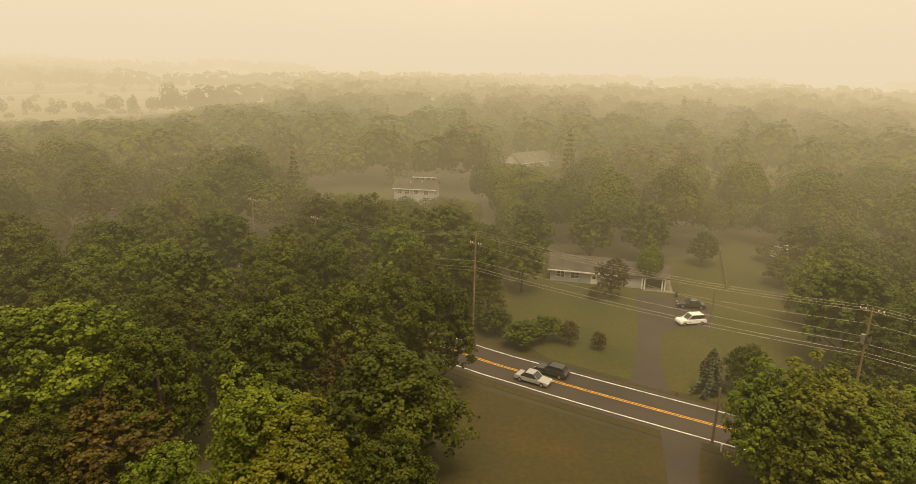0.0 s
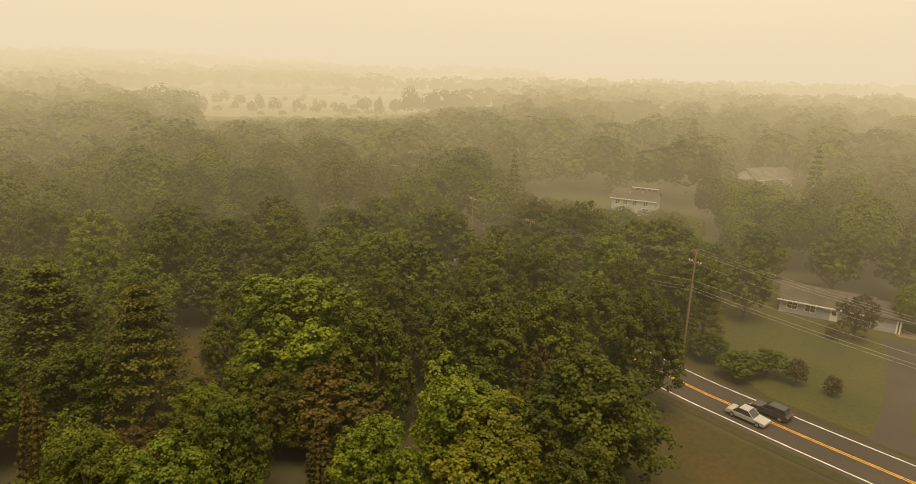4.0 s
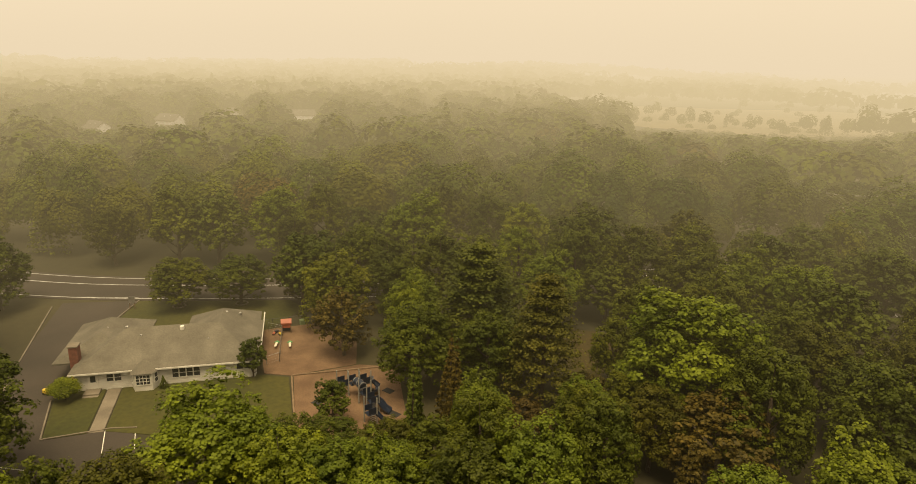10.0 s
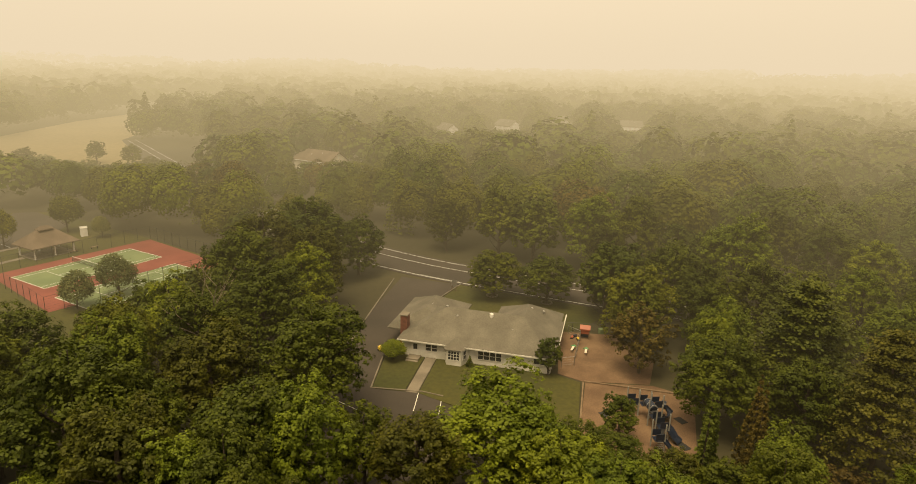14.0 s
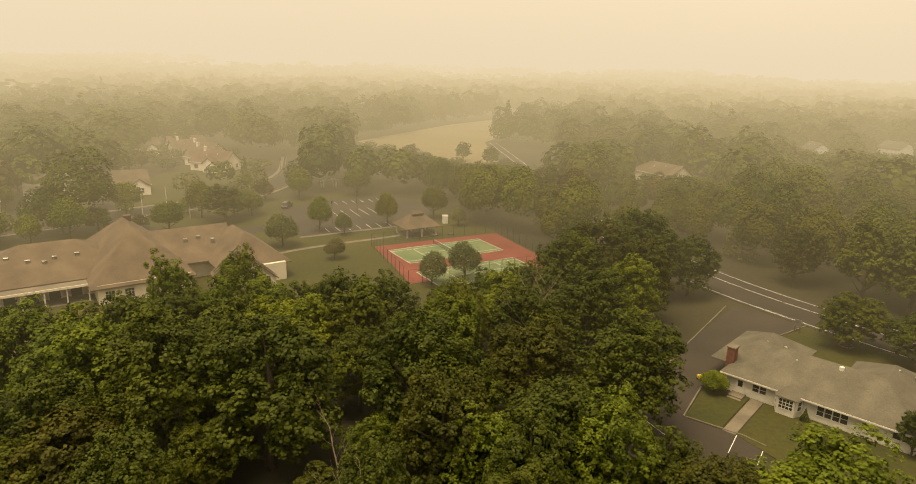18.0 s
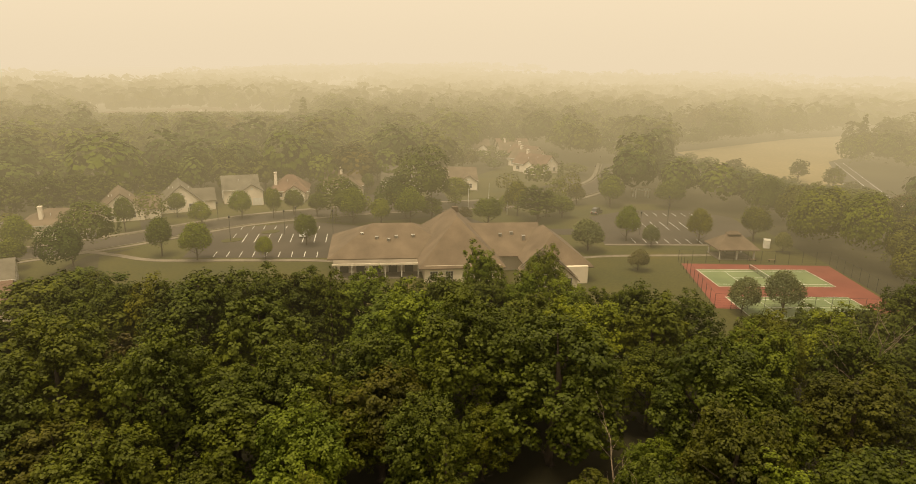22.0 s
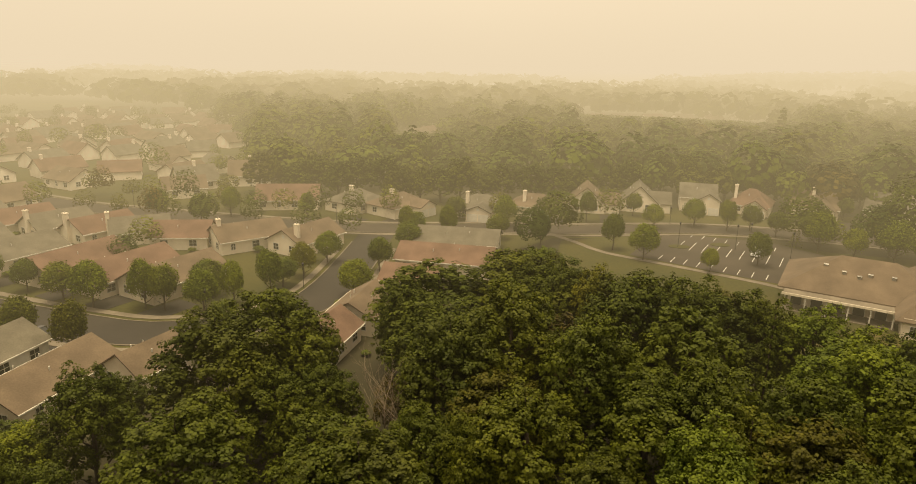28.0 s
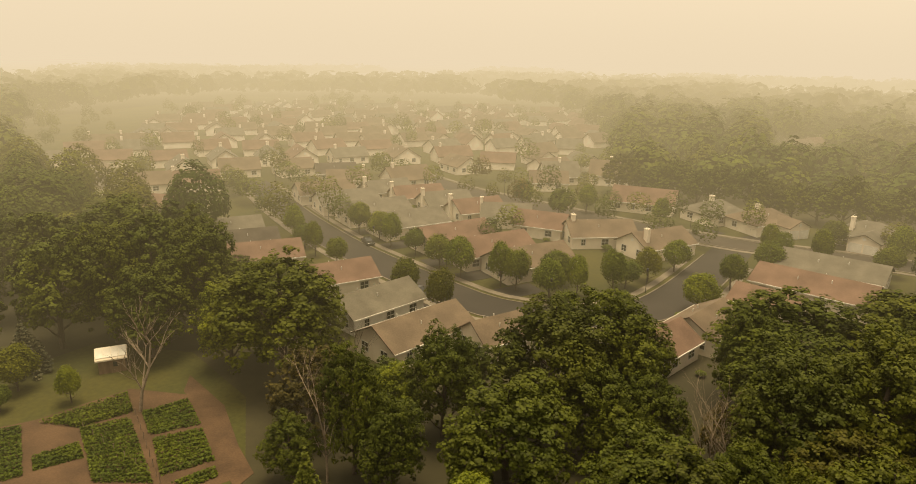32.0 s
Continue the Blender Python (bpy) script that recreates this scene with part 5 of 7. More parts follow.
def wood(places, templates, lo, hi, label, name="woodland", spread=1.0):
    chunks, kinds = [], []
    for x, y in places:
        conifer = pick.random() < 0.07
        t = templates[-1 - pick.randrange(2)] if conifer else templates[pick.randrange(len(templates) - 2)]
        kinds.append((5 if conifer else pick.choices(range(5), (4, 3, 3, 2, 0.4))[0], len(t)))
        a, s = pick.uniform(0, math.tau), min(lo + (hi - lo) * pick.random() ** 1.3, max(4.5, crest(x, y, 5.5))) / 16.0
        rot = np.array([[math.cos(a), -math.sin(a), 0], [math.sin(a), math.cos(a), 0], [0, 0, 1]])
        w = max(s, 0.5) ** 0.8 * pick.uniform(0.8, 1.3) * spread
        chunks.append((t.reshape(-1, 3) @ rot.T) * np.array([w, w, s]) + np.array([x, y, relief(x, y)]))
    if chunks:
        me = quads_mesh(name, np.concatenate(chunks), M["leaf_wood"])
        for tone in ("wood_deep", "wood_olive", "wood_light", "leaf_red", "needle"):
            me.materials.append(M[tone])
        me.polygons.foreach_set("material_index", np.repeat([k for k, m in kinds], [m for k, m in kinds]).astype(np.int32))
        tagged(part(name, me, None), label, "wood", kind="stuff")


# trees a little farther off, still one at a time
for x, y in scatter(92, 140, 8.6):
    if all((x - a) ** 2 + (y - b) ** 2 > (0.62 * q + 2.6) ** 2 for a, b, q in STANDING):
        h = min(pick.uniform(10.5, 18.0), crest(x, y, 4.0))
        if h > 3.5:
            plant(pick.choices(("mid", "oak", "maple", "russet"), (5, 3, 2, 0.25))[0], x, y, h, max(3.6, 5.6 * h / 16) * pick.uniform(0.9, 1.2))
mid_woods, far_woods, distant = {}, {}, {}
for x, y in scatter(140, 205, 9.6):
    if all((x - a) ** 2 + (y - b) ** 2 > (0.7 * q + 2.0) ** 2 for a, b, q in STANDING):
        if crest(x, y, 5.0) > 2.0:
            mid_woods.setdefault(int(math.degrees(math.atan2(-x, y)) % 360 // 60), []).append((x, y))
for x, y in scatter(205, 520, 12.0):
    if crest(x, y, 5.0) < 2.0:
        continue
    far_woods.setdefault(int(math.degrees(math.atan2(-x, y)) % 360 // 90), []).append((x, y))
for x, y in scatter(520, 1500, 24.0):
    # copses ever fewer farther off, so the haze-pale ground shows between them
    if math.hypot(x, y) > 700 and noise.noise((x / 260, y / 260, 7.0)) < (math.hypot(x, y) - 1000) / 1400 - (0.35 if x < -450 else 0.0):
        continue
    distant.setdefault(int(math.degrees(math.atan2(-x, y)) % 360 // 120), []).append((x, y))
near_t, far_t, dist_t = wood_templates(2900, 0.57, 8, 16, 6.0), wood_templates(330, 1.7, 7, 16, 7.2), wood_templates(44, 5.6, 5, 17, 14)
for v in mid_woods.values():
    wood(v, near_t, 9.5, 20.5, "dense green broad-leaved wood in the smoke")
for v in far_woods.values():
    wood(v, far_t, 10, 22, "far wood fading into the smoke")
# single trees standing in the north field, thickest along its near edge
hedge = random.Random(17)
field_trees = []
while len(field_trees) < 90:
    x, y = hedge.uniform(-540, -150), hedge.uniform(360, 700)
    if inside(x, y, FIELD_NORTH) and hedge.random() < (0.9 if math.hypot(x, y) < 520 else 0.12):
        field_trees.append((x, y))
wood(field_trees, far_t, 5, 13, "scattered trees in the pale hay field", "field_trees", 0.7)
for v in distant.values():
    wood(v, dist_t, 13, 21, "distant woods almost lost in the smoke")


# ---- along the main road ----
setting("driveway", slab([(23.3, 77.9), (28.0, 75.2), (29.2, 84), (32.6, 94.2), (36, 96.2), (41.5, 96.6), (45, 106.8), (41.5, 110.6), (32.6, 112.2), (31.5, 104), (26, 84)], -0.1, 0.042), M["asphalt"], "asphalt drive up to the low ranch house", "driveway")
setting("driveway", slab([(21.0, 52), (24.2, 66.8), (28.2, 64.4), (25.6, 58), (24.4, 52)], -0.1, 0.042), M["asphalt"], "narrow asphalt drive leaving the main road", "driveway")
for w, kind in ((-5.3, "dry_lawn"), (5.3, "dry_lawn")):
    setting("verge", ribbon(ROAD_MAIN, w - 0.7, w + 0.7, -0.1, 0.036), M["dry_lawn"], "bare dusty verge beside the asphalt", "verge")


def car(m, paint, label, length=4.7, height=1.5, tall=False):
    """A parked or passing car: body, glasshouse, lamps and four wheels; it faces +x."""
    c = thing("car", m, label, "car", "cars")
    L, W = length / 2, 0.92
    def shell(profile, w0, w1):
        bm = bmesh.new()
        rows = []
        for k, w in ((-1, w1), (1, w1)):
            rows.append([bm.verts.new((x, k * (w0 if z < 0.85 else w), z)) for x, z in profile])
        n = len(profile)
        for i in range(n):
            j = (i + 1) % n
            bm.faces.new((rows[0][i], rows[0][j], rows[1][j], rows[1][i]))
        bm.faces.new(rows[0][::-1])
        bm.faces.new(rows[1])
        bmesh.ops.bevel(bm, geom=bm.edges[:], offset=0.05, segments=2, affect="EDGES")
        return bm
    hood = 0.95 if tall else 0.82
    part("body", shell([(-L, 0.35), (L, 0.32), (L, 0.62), (L - 0.15, hood - 0.1), (L - 1.3, hood), (-L + 0.25, hood + 0.06), (-L, 0.75)], W, W - 0.05), M[paint], c)
    back = -L + (0.25 if tall else 0.75)
    part("glasshouse", shell([(L - 1.35, hood - 0.03), (L - 2.15, height - 0.06), (back + (0.3 if tall else 0.75), height - 0.05), (back, hood)], W - 0.1, W - 0.24), M["pane"], c)
    part("car_roof", box(back + (0.32 if tall else 0.8), L - 2.12, -W + 0.2, W - 0.2, height - 0.09, height, 0.03), M[paint], c)
    for k in (-1, 1):
        part("headlight", box(L - 0.12, L + 0.01, k * 0.62 - 0.16, k * 0.62 + 0.16, 0.6, 0.74, 0.02), M["white"], c)
        part("tail_light", box(-L - 0.01, -L + 0.1, k * 0.66 - 0.15, k * 0.66 + 0.15, 0.68, 0.84, 0.02), M["lamp_red"], c)
        part("pillar", add_tube(bmesh.new(), [(L - 1.35, k * (W - 0.14), hood), (L - 2.14, k * (W - 0.22), height - 0.06)], 0.04, 5), M[paint], c)
        part("mirror", box(L - 1.75, L - 1.6, k * (W + 0.04) - 0.08, k * (W + 0.04) + 0.08, hood, hood + 0.13, 0.02), M[paint], c)
        for x in (-L + 0.85, L - 0.85):
            wh = part("wheel", tube([(x, k * (W - 0.19), 0.33), (x, k * (W + 0.01), 0.33)], 0.33, 16), M["rubber"], c)
            part("rim", tube([(x, k * (W - 0.1), 0.33), (x, k * (W + 0.025), 0.33)], 0.2, 12), M["steel"], wh)
    return c


car(pose(38.6, 98.6, 0.042, 0, 0, 192), "car_white", "white sport utility car parked on the drive", 4.8, 1.75, True)
car(pose(41.2, 106.0, 0.042, 0, 0, 170), "car_black", "dark sedan parked beside the garage", 4.8)
car(pose(10.4, 77.2, 0.05, 0, 0, -30), "car_silver", "silver sedan driving on the main road", 4.8)
car(pose(13.2, 79.5, 0.05, 0, 0, 149), "car_black", "dark hatchback driving on the main road", 4.6, 1.55, True)
car(pose(-65.2, -142.0, 0.05, 0, 0, 60), "car_white", "white minivan in the clubhouse car park", 4.8, 1.7, True)
car(pose(-146.0, -118.5, 0.05, 0, 0, 200), "car_black", "dark pickup at the edge of the car park", 5.2, 1.8, True)
car(pose(63.5, -87.2, 0.05, 0, 0, 160), "car_black", "dark car beside a village house", 4.6)
car(pose(70.5, -184.5, 0.05, 0, 0, 70), "car_white", "white car before a far village house", 4.6)
car(pose(92.0, -106.5, 0.05, 0, 0, 150), "car_black", "dark car parked along the village street", 4.6)


def pole(x, y, h, arms=(), label="wooden utility pole beside the main road", lean=0.0, r=0.16, boxes=0):
    p = thing("utility_pole", pose(x, y, 0, lean, 0, -38), label, "utility pole", "utility poles")
    part("shaft", tube([(0, 0, -0.2), (0, 0, h * 0.5), (0, 0, h)], [r, r * 0.85, r * 0.65], 10), M["wood"], p)
    for z, w in arms:
        a = part("crossarm", box(-w, w, -0.06, 0.06, z - 0.07, z + 0.07), M["wood"], p)
        for k in (-0.95, -0.5, 0.5, 0.95):
            part("insulator", shared(("insulator",), lambda: tube([(0, 0, 0), (0, 0, 0.1), (0, 0, 0.22)], [0.05, 0.08, 0.04], 8), M["white"]), None, a, at=pose(k * w, 0, z + 0.07))
    for i in range(boxes):
        part("transformer", tube([(0.3 - 0.6 * (i % 2), -0.25, h - 4.2), (0.3 - 0.6 * (i % 2), -0.25, h - 3.2)], 0.24, 12), M["steel"], p)
    return p


POLES = ((93, 36, 15.0), (46.3, 67.2, 15.5), (2.6, 91.1, 16.7), (-26.3, 114.9, 12.6), (-43.0, 130.8, 12.2), (-75.2, 157.7, 13.0), (-110, 192, 12.5))
for i, (x, y, h) in enumerate(POLES):
    pole(x, y, h, ((h - 0.4, 1.2),) if i != 2 else ((h - 1.8, 1.0),), boxes=3 if i == 1 else 0)
pole(-64, 199, 12, ((11.6, 1.2),), "far utility pole among the trees")
pole(-66, 146, 12.5, ((12.1, 1.3),), "far utility pole among the trees")
pole(41.1, 96.9, 6.6, (), "dark wooden pole standing on the ranch lawn", r=0.12)
pole(28.7, 62.8, 7.4, (), "short wooden pole leaning at the roadside", lean=-1.5, r=0.17)
lamp = thing("street_lamp", pose(-176.4, -38.3, 0, 0, 0, 215), "tall grey street lamp with a curved arm beside the street", "street lamp")
part("mast", tube([(0, 0, -0.2), (0, 0, 5.0), (0, 0, 9.0)], [0.14, 0.11, 0.08], 8), M["post_pale"], lamp)
part("arm", tube([(0, 0, 8.8), (0.4, 0, 9.6), (1.1, 0, 9.9), (2.0, 0, 9.95)], [0.06, 0.055, 0.05, 0.05], 6), M["post_pale"], lamp)
part("lamp_head", box(1.9, 2.7, -0.16, 0.16, 9.84, 10.02, 0.04), M["post_pale"], lamp)

line_set = thing("overhead_power_line", pose(0, 0, 0), "sagging overhead power and telephone wires along the main road", "wires")
for (x0, y0, h0), (x1, y1, h1) in zip(POLES, POLES[1:]):
    for drop, off in ((0.3, -1.0), (0.3, 0.0), (0.3, 1.0), (2.2, 0.3), (4.6, 0.1), (5.6, 0.0), (6.1, 0.15)):
        d = Vector((x1 - x0, y1 - y0))
        s = Vector((d.y, -d.x)).normalized() * off
        pts = []
        for k in range(11):
            t = k / 10
            sag = (1.1 if drop < 3 else 0.7) * 4 * t * (1 - t)
            pts.append((x0 + d.x * t + s.x, y0 + d.y * t + s.y, h0 + (h1 - h0) * t - drop - sag + 0.2))
        part("wire", tube(pts, 0.013 if drop < 4 else 0.02, 4), M["wire"], line_set)
for x1, y1, z1 in ((-64, 199, 11.8),):
    for off in (-0.9, 0.0, 0.9):
        pts = [(-75.2 + off + (x1 + 75.2) * t, 157.7 + (y1 - 157.7) * t, 12.8 + (z1 - 12.8) * t - 4 * t * (1 - t)) for t in [k / 8 for k in range(9)]]
        part("wire", tube(pts, 0.035, 4), M["wire"], line_set)
service = [(46.3 + (30 - 46.3) * t, 67.2 + (113 - 67.2) * t, 12.0 + (3.2 - 12) * t - 3 * t * (1 - t)) for t in [k / 8 for k in range(9)]]
part("service_wire", tube(service, 0.03, 4), M["wire"], line_set)

fence = thing("rail_fence", pose(0, 0, 0), "weathered post-and-rail fence along the ranch lawn", "fence")
for i in range(16):
    t = i / 15
    x, y = 51.4 + (62.3 - 51.4) * t, 116 + (148.5 - 116) * t
    part("post", shared(("fence_post",), lambda: box(-0.08, 0.08, -0.08, 0.08, -0.1, 1.25), M["wood"]), None, fence, at=pose(x, y, 0))
    if i < 15:
        for z in (0.45, 0.95):
            part("rail", shared(("fence_rail",), lambda: box(0, 2.3, -0.04, 0.04, -0.07, 0.07), M["wood"]), None, fence, at=pose(x, y, z, 0, 0, 71.5))
post = thing("marker_post", pose(28.6, 74.4, 0), "rust-red hydrant beside the road", "hydrant")
part("barrel", tube([(0, 0, 0), (0, 0, 0.6), (0, 0, 0.75)], [0.14, 0.13, 0.05], 10), M["brick"], post)
part("nozzle", tube([(-0.2, 0, 0.48), (0.2, 0, 0.48)], 0.06, 8), M["brick"], post)
stake = thing("marker_post", pose(29.6, 62.3, 0), "short white marker stake beside the drive", "marker")
part("stake", box(-0.06, 0.06, -0.06, 0.06, -0.1, 0.9), M["white"], stake)

for kind, x, y, h, r in (
    ("spruce", 33.1, 75.6, 6.3, 3.0), ("oak", 37.5, 75.5, 7.6, 3.0), ("russet", 17.2, 89.4, 4.6, 1.5), ("russet", 21.3, 88.0, 3.3, 1.3),
    ("russet", 27.8, 109.9, 9.0, 3.2), ("street", 36.3, 116.2, 8.2, 2.6), ("russet", 24.5, 108.5, 3.0, 1.2), ("pine", 5.2, 98.5, 11, 3.0), ("cedar", 3.0, 94.5, 10, 1.8), ("pine", 0.5, 101, 12, 3.2),
    ("mid", 10.2, 88.5, 4.4, 3.4), ("mid", 13.8, 90.5, 4.6, 2.8), ("mid", 6.2, 92.5, 5.0, 2.8), ("maple", 33.5, 51, 13, 5.6), ("maple", 40, 57, 13, 5.5), ("maple", 44, 54, 14, 5.6), ("maple", 50, 50, 15, 6), ("maple", 37.5, 47.5, 14, 5), ("oak", 53.5, 74, 12, 5.0), ("oak", 58.5, 82, 13, 5.4), ("mid", 63, 93, 14, 5.6), ("mid", 49, 73, 8, 3.6),
    ("mid", 66, 106, 14, 5.6), ("mid", 52, 131, 8, 3.5), ("mid", 70, 125, 13, 5.2), ("mid", 12, 112, 13, 4.6), ("mid", 40, 132, 14, 5.5), ("mid", 28, 131, 14, 5.5), ("mid", 15, 128, 14, 5.2),
):
    plant(kind, x, y, h, r)

# ---- round the school ----
setting("car_park", slab(SCHOOL_LOT, -0.1, 0.045), M["asphalt"], "dark asphalt drive and car park of the school", "car park")
to_school = SCHOOL


def uv(u, v):
    p = to_school @ Vector((u, v, 0))
    return (p.x, p.y)


setting("front_lawn", slab([(-76.0, -2.6), (-90.4, 0.0), (-85.6, 4.9), (-75.0, 1.6)], -0.1, 0.075), M["lawn"], "small square lawn before the school", "lawn")
setting("front_lawn", slab([(-74.4, 3.4), (-84.7, 6.6), (-83.0, 11), (-79.5, 21.5), (-76.2, 25.2), (-64, 21.4), (-70, 9)], -0.1, 0.075), M["lawn"], "lawn along the front of the school", "lawn")
setting("front_path", slab([(-74.9, 1.8), (-85.3, 5.0), (-84.8, 6.5), (-74.4, 3.2)], -0.1, 0.085), M["concrete"], "pale concrete path to the school door", "path")
for a, b in (((-76.1, -2.7), (-85.1, -1.3)), ((-76.1, -2.7), (-74.7, 4.0)), ((-74.7, 4.0), (-73.4, 6.5)), ((-119.8, 0.4), (-99.3, -4.3)), ((-99.3, -4.3), (-77.4, -8.9)), ((-116, 13), (-108.3, 8.2)), ((-108.3, 8.2), (-100, 6.4))):
    setting("kerb", ribbon([Vector((*a, 0)), Vector((*b, 0))], -0.09, 0.09, -0.1, 0.16), M["concrete"], "pale concrete kerb round the asphalt", "kerb")
for a, b in (((-74.5, 3.4), (-70.0, 2.6)), ((-73.6, 6.4), (-69.0, 5.6)), ((-73.2, -7.0), (-70.5, -4.0)), ((-122.4, 5.4), (-117.5, 13.2))):
    stripe([Vector((*a, 0)), Vector((*b, 0))], 0, 0.08, 0.049, label="white parking line painted on the asphalt")
setting("mulch_bed", slab([(-93.3, 26.6), (-91.5, 35.5), (-82, 37.8), (-75.2, 34.5), (-76.6, 25.6), (-79, 22.8)], -0.1, 0.05), M["mulch"], "upper play area of brown wood mulch", "play area")
setting("mulch_bed", slab([(-76.3, 25.9), (-74.9, 34.8), (-71.5, 39), (-57.5, 32.8), (-59, 20.8), (-64, 21.6)], -0.1, 0.035), M["mulch"], "lower play area of pale wood mulch", "play area")
for a, b in (((-76.2, 25.6), (-63.8, 21.5)), ((-76.4, 25.8), (-72, 38.6))):
    setting("timber_edge", ribbon([Vector((*a, 0)), Vector((*b, 0))], -0.1, 0.1, -0.1, 0.22), M["wood"], "timber edging of the play area", "edging")


def panel_fence(pts, h, label, name="chain_link_fence", gap=2.4, wires=5, material="dark_metal"):
    f = thing(name, pose(0, 0, 0), label, "fence", "chain link fences")
    for (x0, y0), (x1, y1) in zip(pts, pts[1:]):
        d = math.hypot(x1 - x0, y1 - y0)
        n = max(1, round(d / gap))
        for i in range(n + 1):
            t = i / n
            part("post", shared(("link_post", h, material), lambda: tube([(0, 0, -0.1), (0, 0, h)], 0.04, 6), M[material]), None, f, at=pose(x0 + (x1 - x0) * t, y0 + (y1 - y0) * t, 0))
        for k in range(wires):
            z = h * (k + 1) / wires
            r = 0.025 if k == wires - 1 else 0.008
            part("rail" if k == wires - 1 else "strand", tube([(x0, y0, z - 0.03), (x1, y1, z - 0.03)], r, 4), M[material], f)
    return f


panel_fence([(-94.0, 26.3), (-91.8, 36.4), (-74, 40.8), (-57, 33.6)], 1.5, "low dark mesh fence round the play area", wires=4)
panel_fence([uv(23.3, 3.5), uv(25.0, 4.5), uv(25.2, 14), uv(23.2, 15.5)], 1.5, "grey mesh fence beside the school wall", wires=4, material="steel")


def slide_bm(pts, half=0.34):
    """A moulded chute with raised rims along a line."""
    bm = bmesh.new()
    line = smooth_line(pts, 0.35)
    rows = []
    for i, p in enumerate(line):
        d = line[min(i + 1, len(line) - 1)] - line[max(i - 1, 0)]
        s = Vector((-d.y, d.x, 0)).normalized() * half
        rows.append([bm.verts.new(p + s * k + Vector((0, 0, zz))) for k, zz in ((-1, 0.3), (-0.8, 0), (0.8, 0), (1, 0.3), (0.9, 0.3), (0.72, 0.06), (-0.72, 0.06), (-0.9, 0.3))])
    for a, b in zip(rows, rows[1:]):
        for k in range(8):
            bm.faces.new((a[k], a[(k + 1) % 8], b[(k + 1) % 8], b[k]))
    return bm


def play_tower():
    """The big play structure: decks on tall pale posts, a tunnel, catwalks and slides."""
    g = thing("play_structure", pose(-65, 30, 0.05), "navy climbing frame with pale steel posts and dark slides", "playground")
    decks = ((-3.2, -0.6, 1.5), (-2.5, 0.6, 1.7), (-2.0, 1.9, 1.7), (0.2, 0.8, 1.6), (2.2, 0.9, 1.4), (4.4, -0.5, 1.3))
    post = shared(("play_post",), lambda: tube([(0, 0, -0.1), (0, 0, 3.3), (0, 0, 3.36)], [0.085, 0.085, 0.03], 8), M["post_pale"])
    for x, y, z in decks:
        part("deck", box(x - 0.55, x + 0.55, y - 0.55, y + 0.55, z - 0.08, z, 0.02), M["navy"], g)
        for a in (-0.55, 0.55):
            part("post", post, None, g, at=pose(x + a, y + a, 0))
            part("railing", box(x + a - 0.02, x + a + 0.02, y - 0.5, y + 0.5, z + 0.1, z + 0.85), M["navy"], g)
    tunnel = part("tunnel", tube([(-2.0, 0.65, 2.2), (-1.0, 0.72, 2.25), (-0.2, 0.78, 2.1)], 0.5, 16), M["navy"], g, "dark grey-blue tube tunnel")
    for k in (0.05, 0.5, 0.95):
        part("ring", tube([(-2.0 + 1.8 * k, 0.65 + 0.13 * k, 2.2), (-1.92 + 1.8 * k, 0.655 + 0.13 * k, 2.2)], 0.54, 16), M["steel"], tunnel)
    for x0, y0, x1, y1, z in ((0.7, 0.82, 1.7, 0.88, 1.48), (2.7, 0.6, 3.95, -0.2, 1.34)):
        part("bridge", ribbon_bridge(x0, y0, x1, y1, z), M["dark_metal"], g)
    for pts, half in (([(-3.2, -1.1, 1.5), (-3.25, -1.8, 1.35), (-3.1, -2.6, 0.7), (-3.2, -3.3, 0.35), (-3.1, -4.0, 0.2)], 0.34), ([(2.3, 1.3, 1.4), (2.8, 1.65, 1.1), (3.3, 2.0, 0.45), (3.8, 2.35, 0.2)], 0.6), ([(4.6, -0.1, 1.3), (5.0, 0.25, 0.95), (5.4, 0.7, 0.4), (5.7, 1.05, 0.2)], 0.34),
                      ([(-2.0, 2.4, 1.7), (-1.7, 3.0, 1.4), (-1.2, 3.3, 1.05), (-0.9, 2.9, 0.7), (-1.3, 2.7, 0.4), (-1.8, 3.3, 0.2)], 0.36)):
        part("slide", slide_bm(pts, half), M["navy"], g, "dark moulded slide")
    part("hood", tube([(-2.0, 2.4, 1.9), (-1.75, 2.9, 1.8)], 0.5, 12), M["navy"], g)
    for k in range(5):
        part("ladder_rung", tube([(5.0, -0.9 + k * 0.02, 0.2 + k * 0.25), (5.0, -0.1, 0.2 + k * 0.25)], 0.035, 6), M["steel"], g)
    return g


def ribbon_bridge(x0, y0, x1, y1, z):
    bm = bmesh.new()
    n = 5
    for k in range(n):
        f = (k + 0.5) / n
        add = box(-0.14, 0.14, -0.4, 0.4, -0.05, 0.05)
        m = Matrix.Translation((x0 + (x1 - x0) * f, y0 + (y1 - y0) * f, z)) @ Matrix.Rotation(math.atan2(y1 - y0, x1 - x0), 4, "Z")
        me = bpy.data.meshes.new("plank")
        add.to_mesh(me)
        me.transform(m)
        bm.from_mesh(me)
        bpy.data.meshes.remove(me)
        add.free()
    return bm


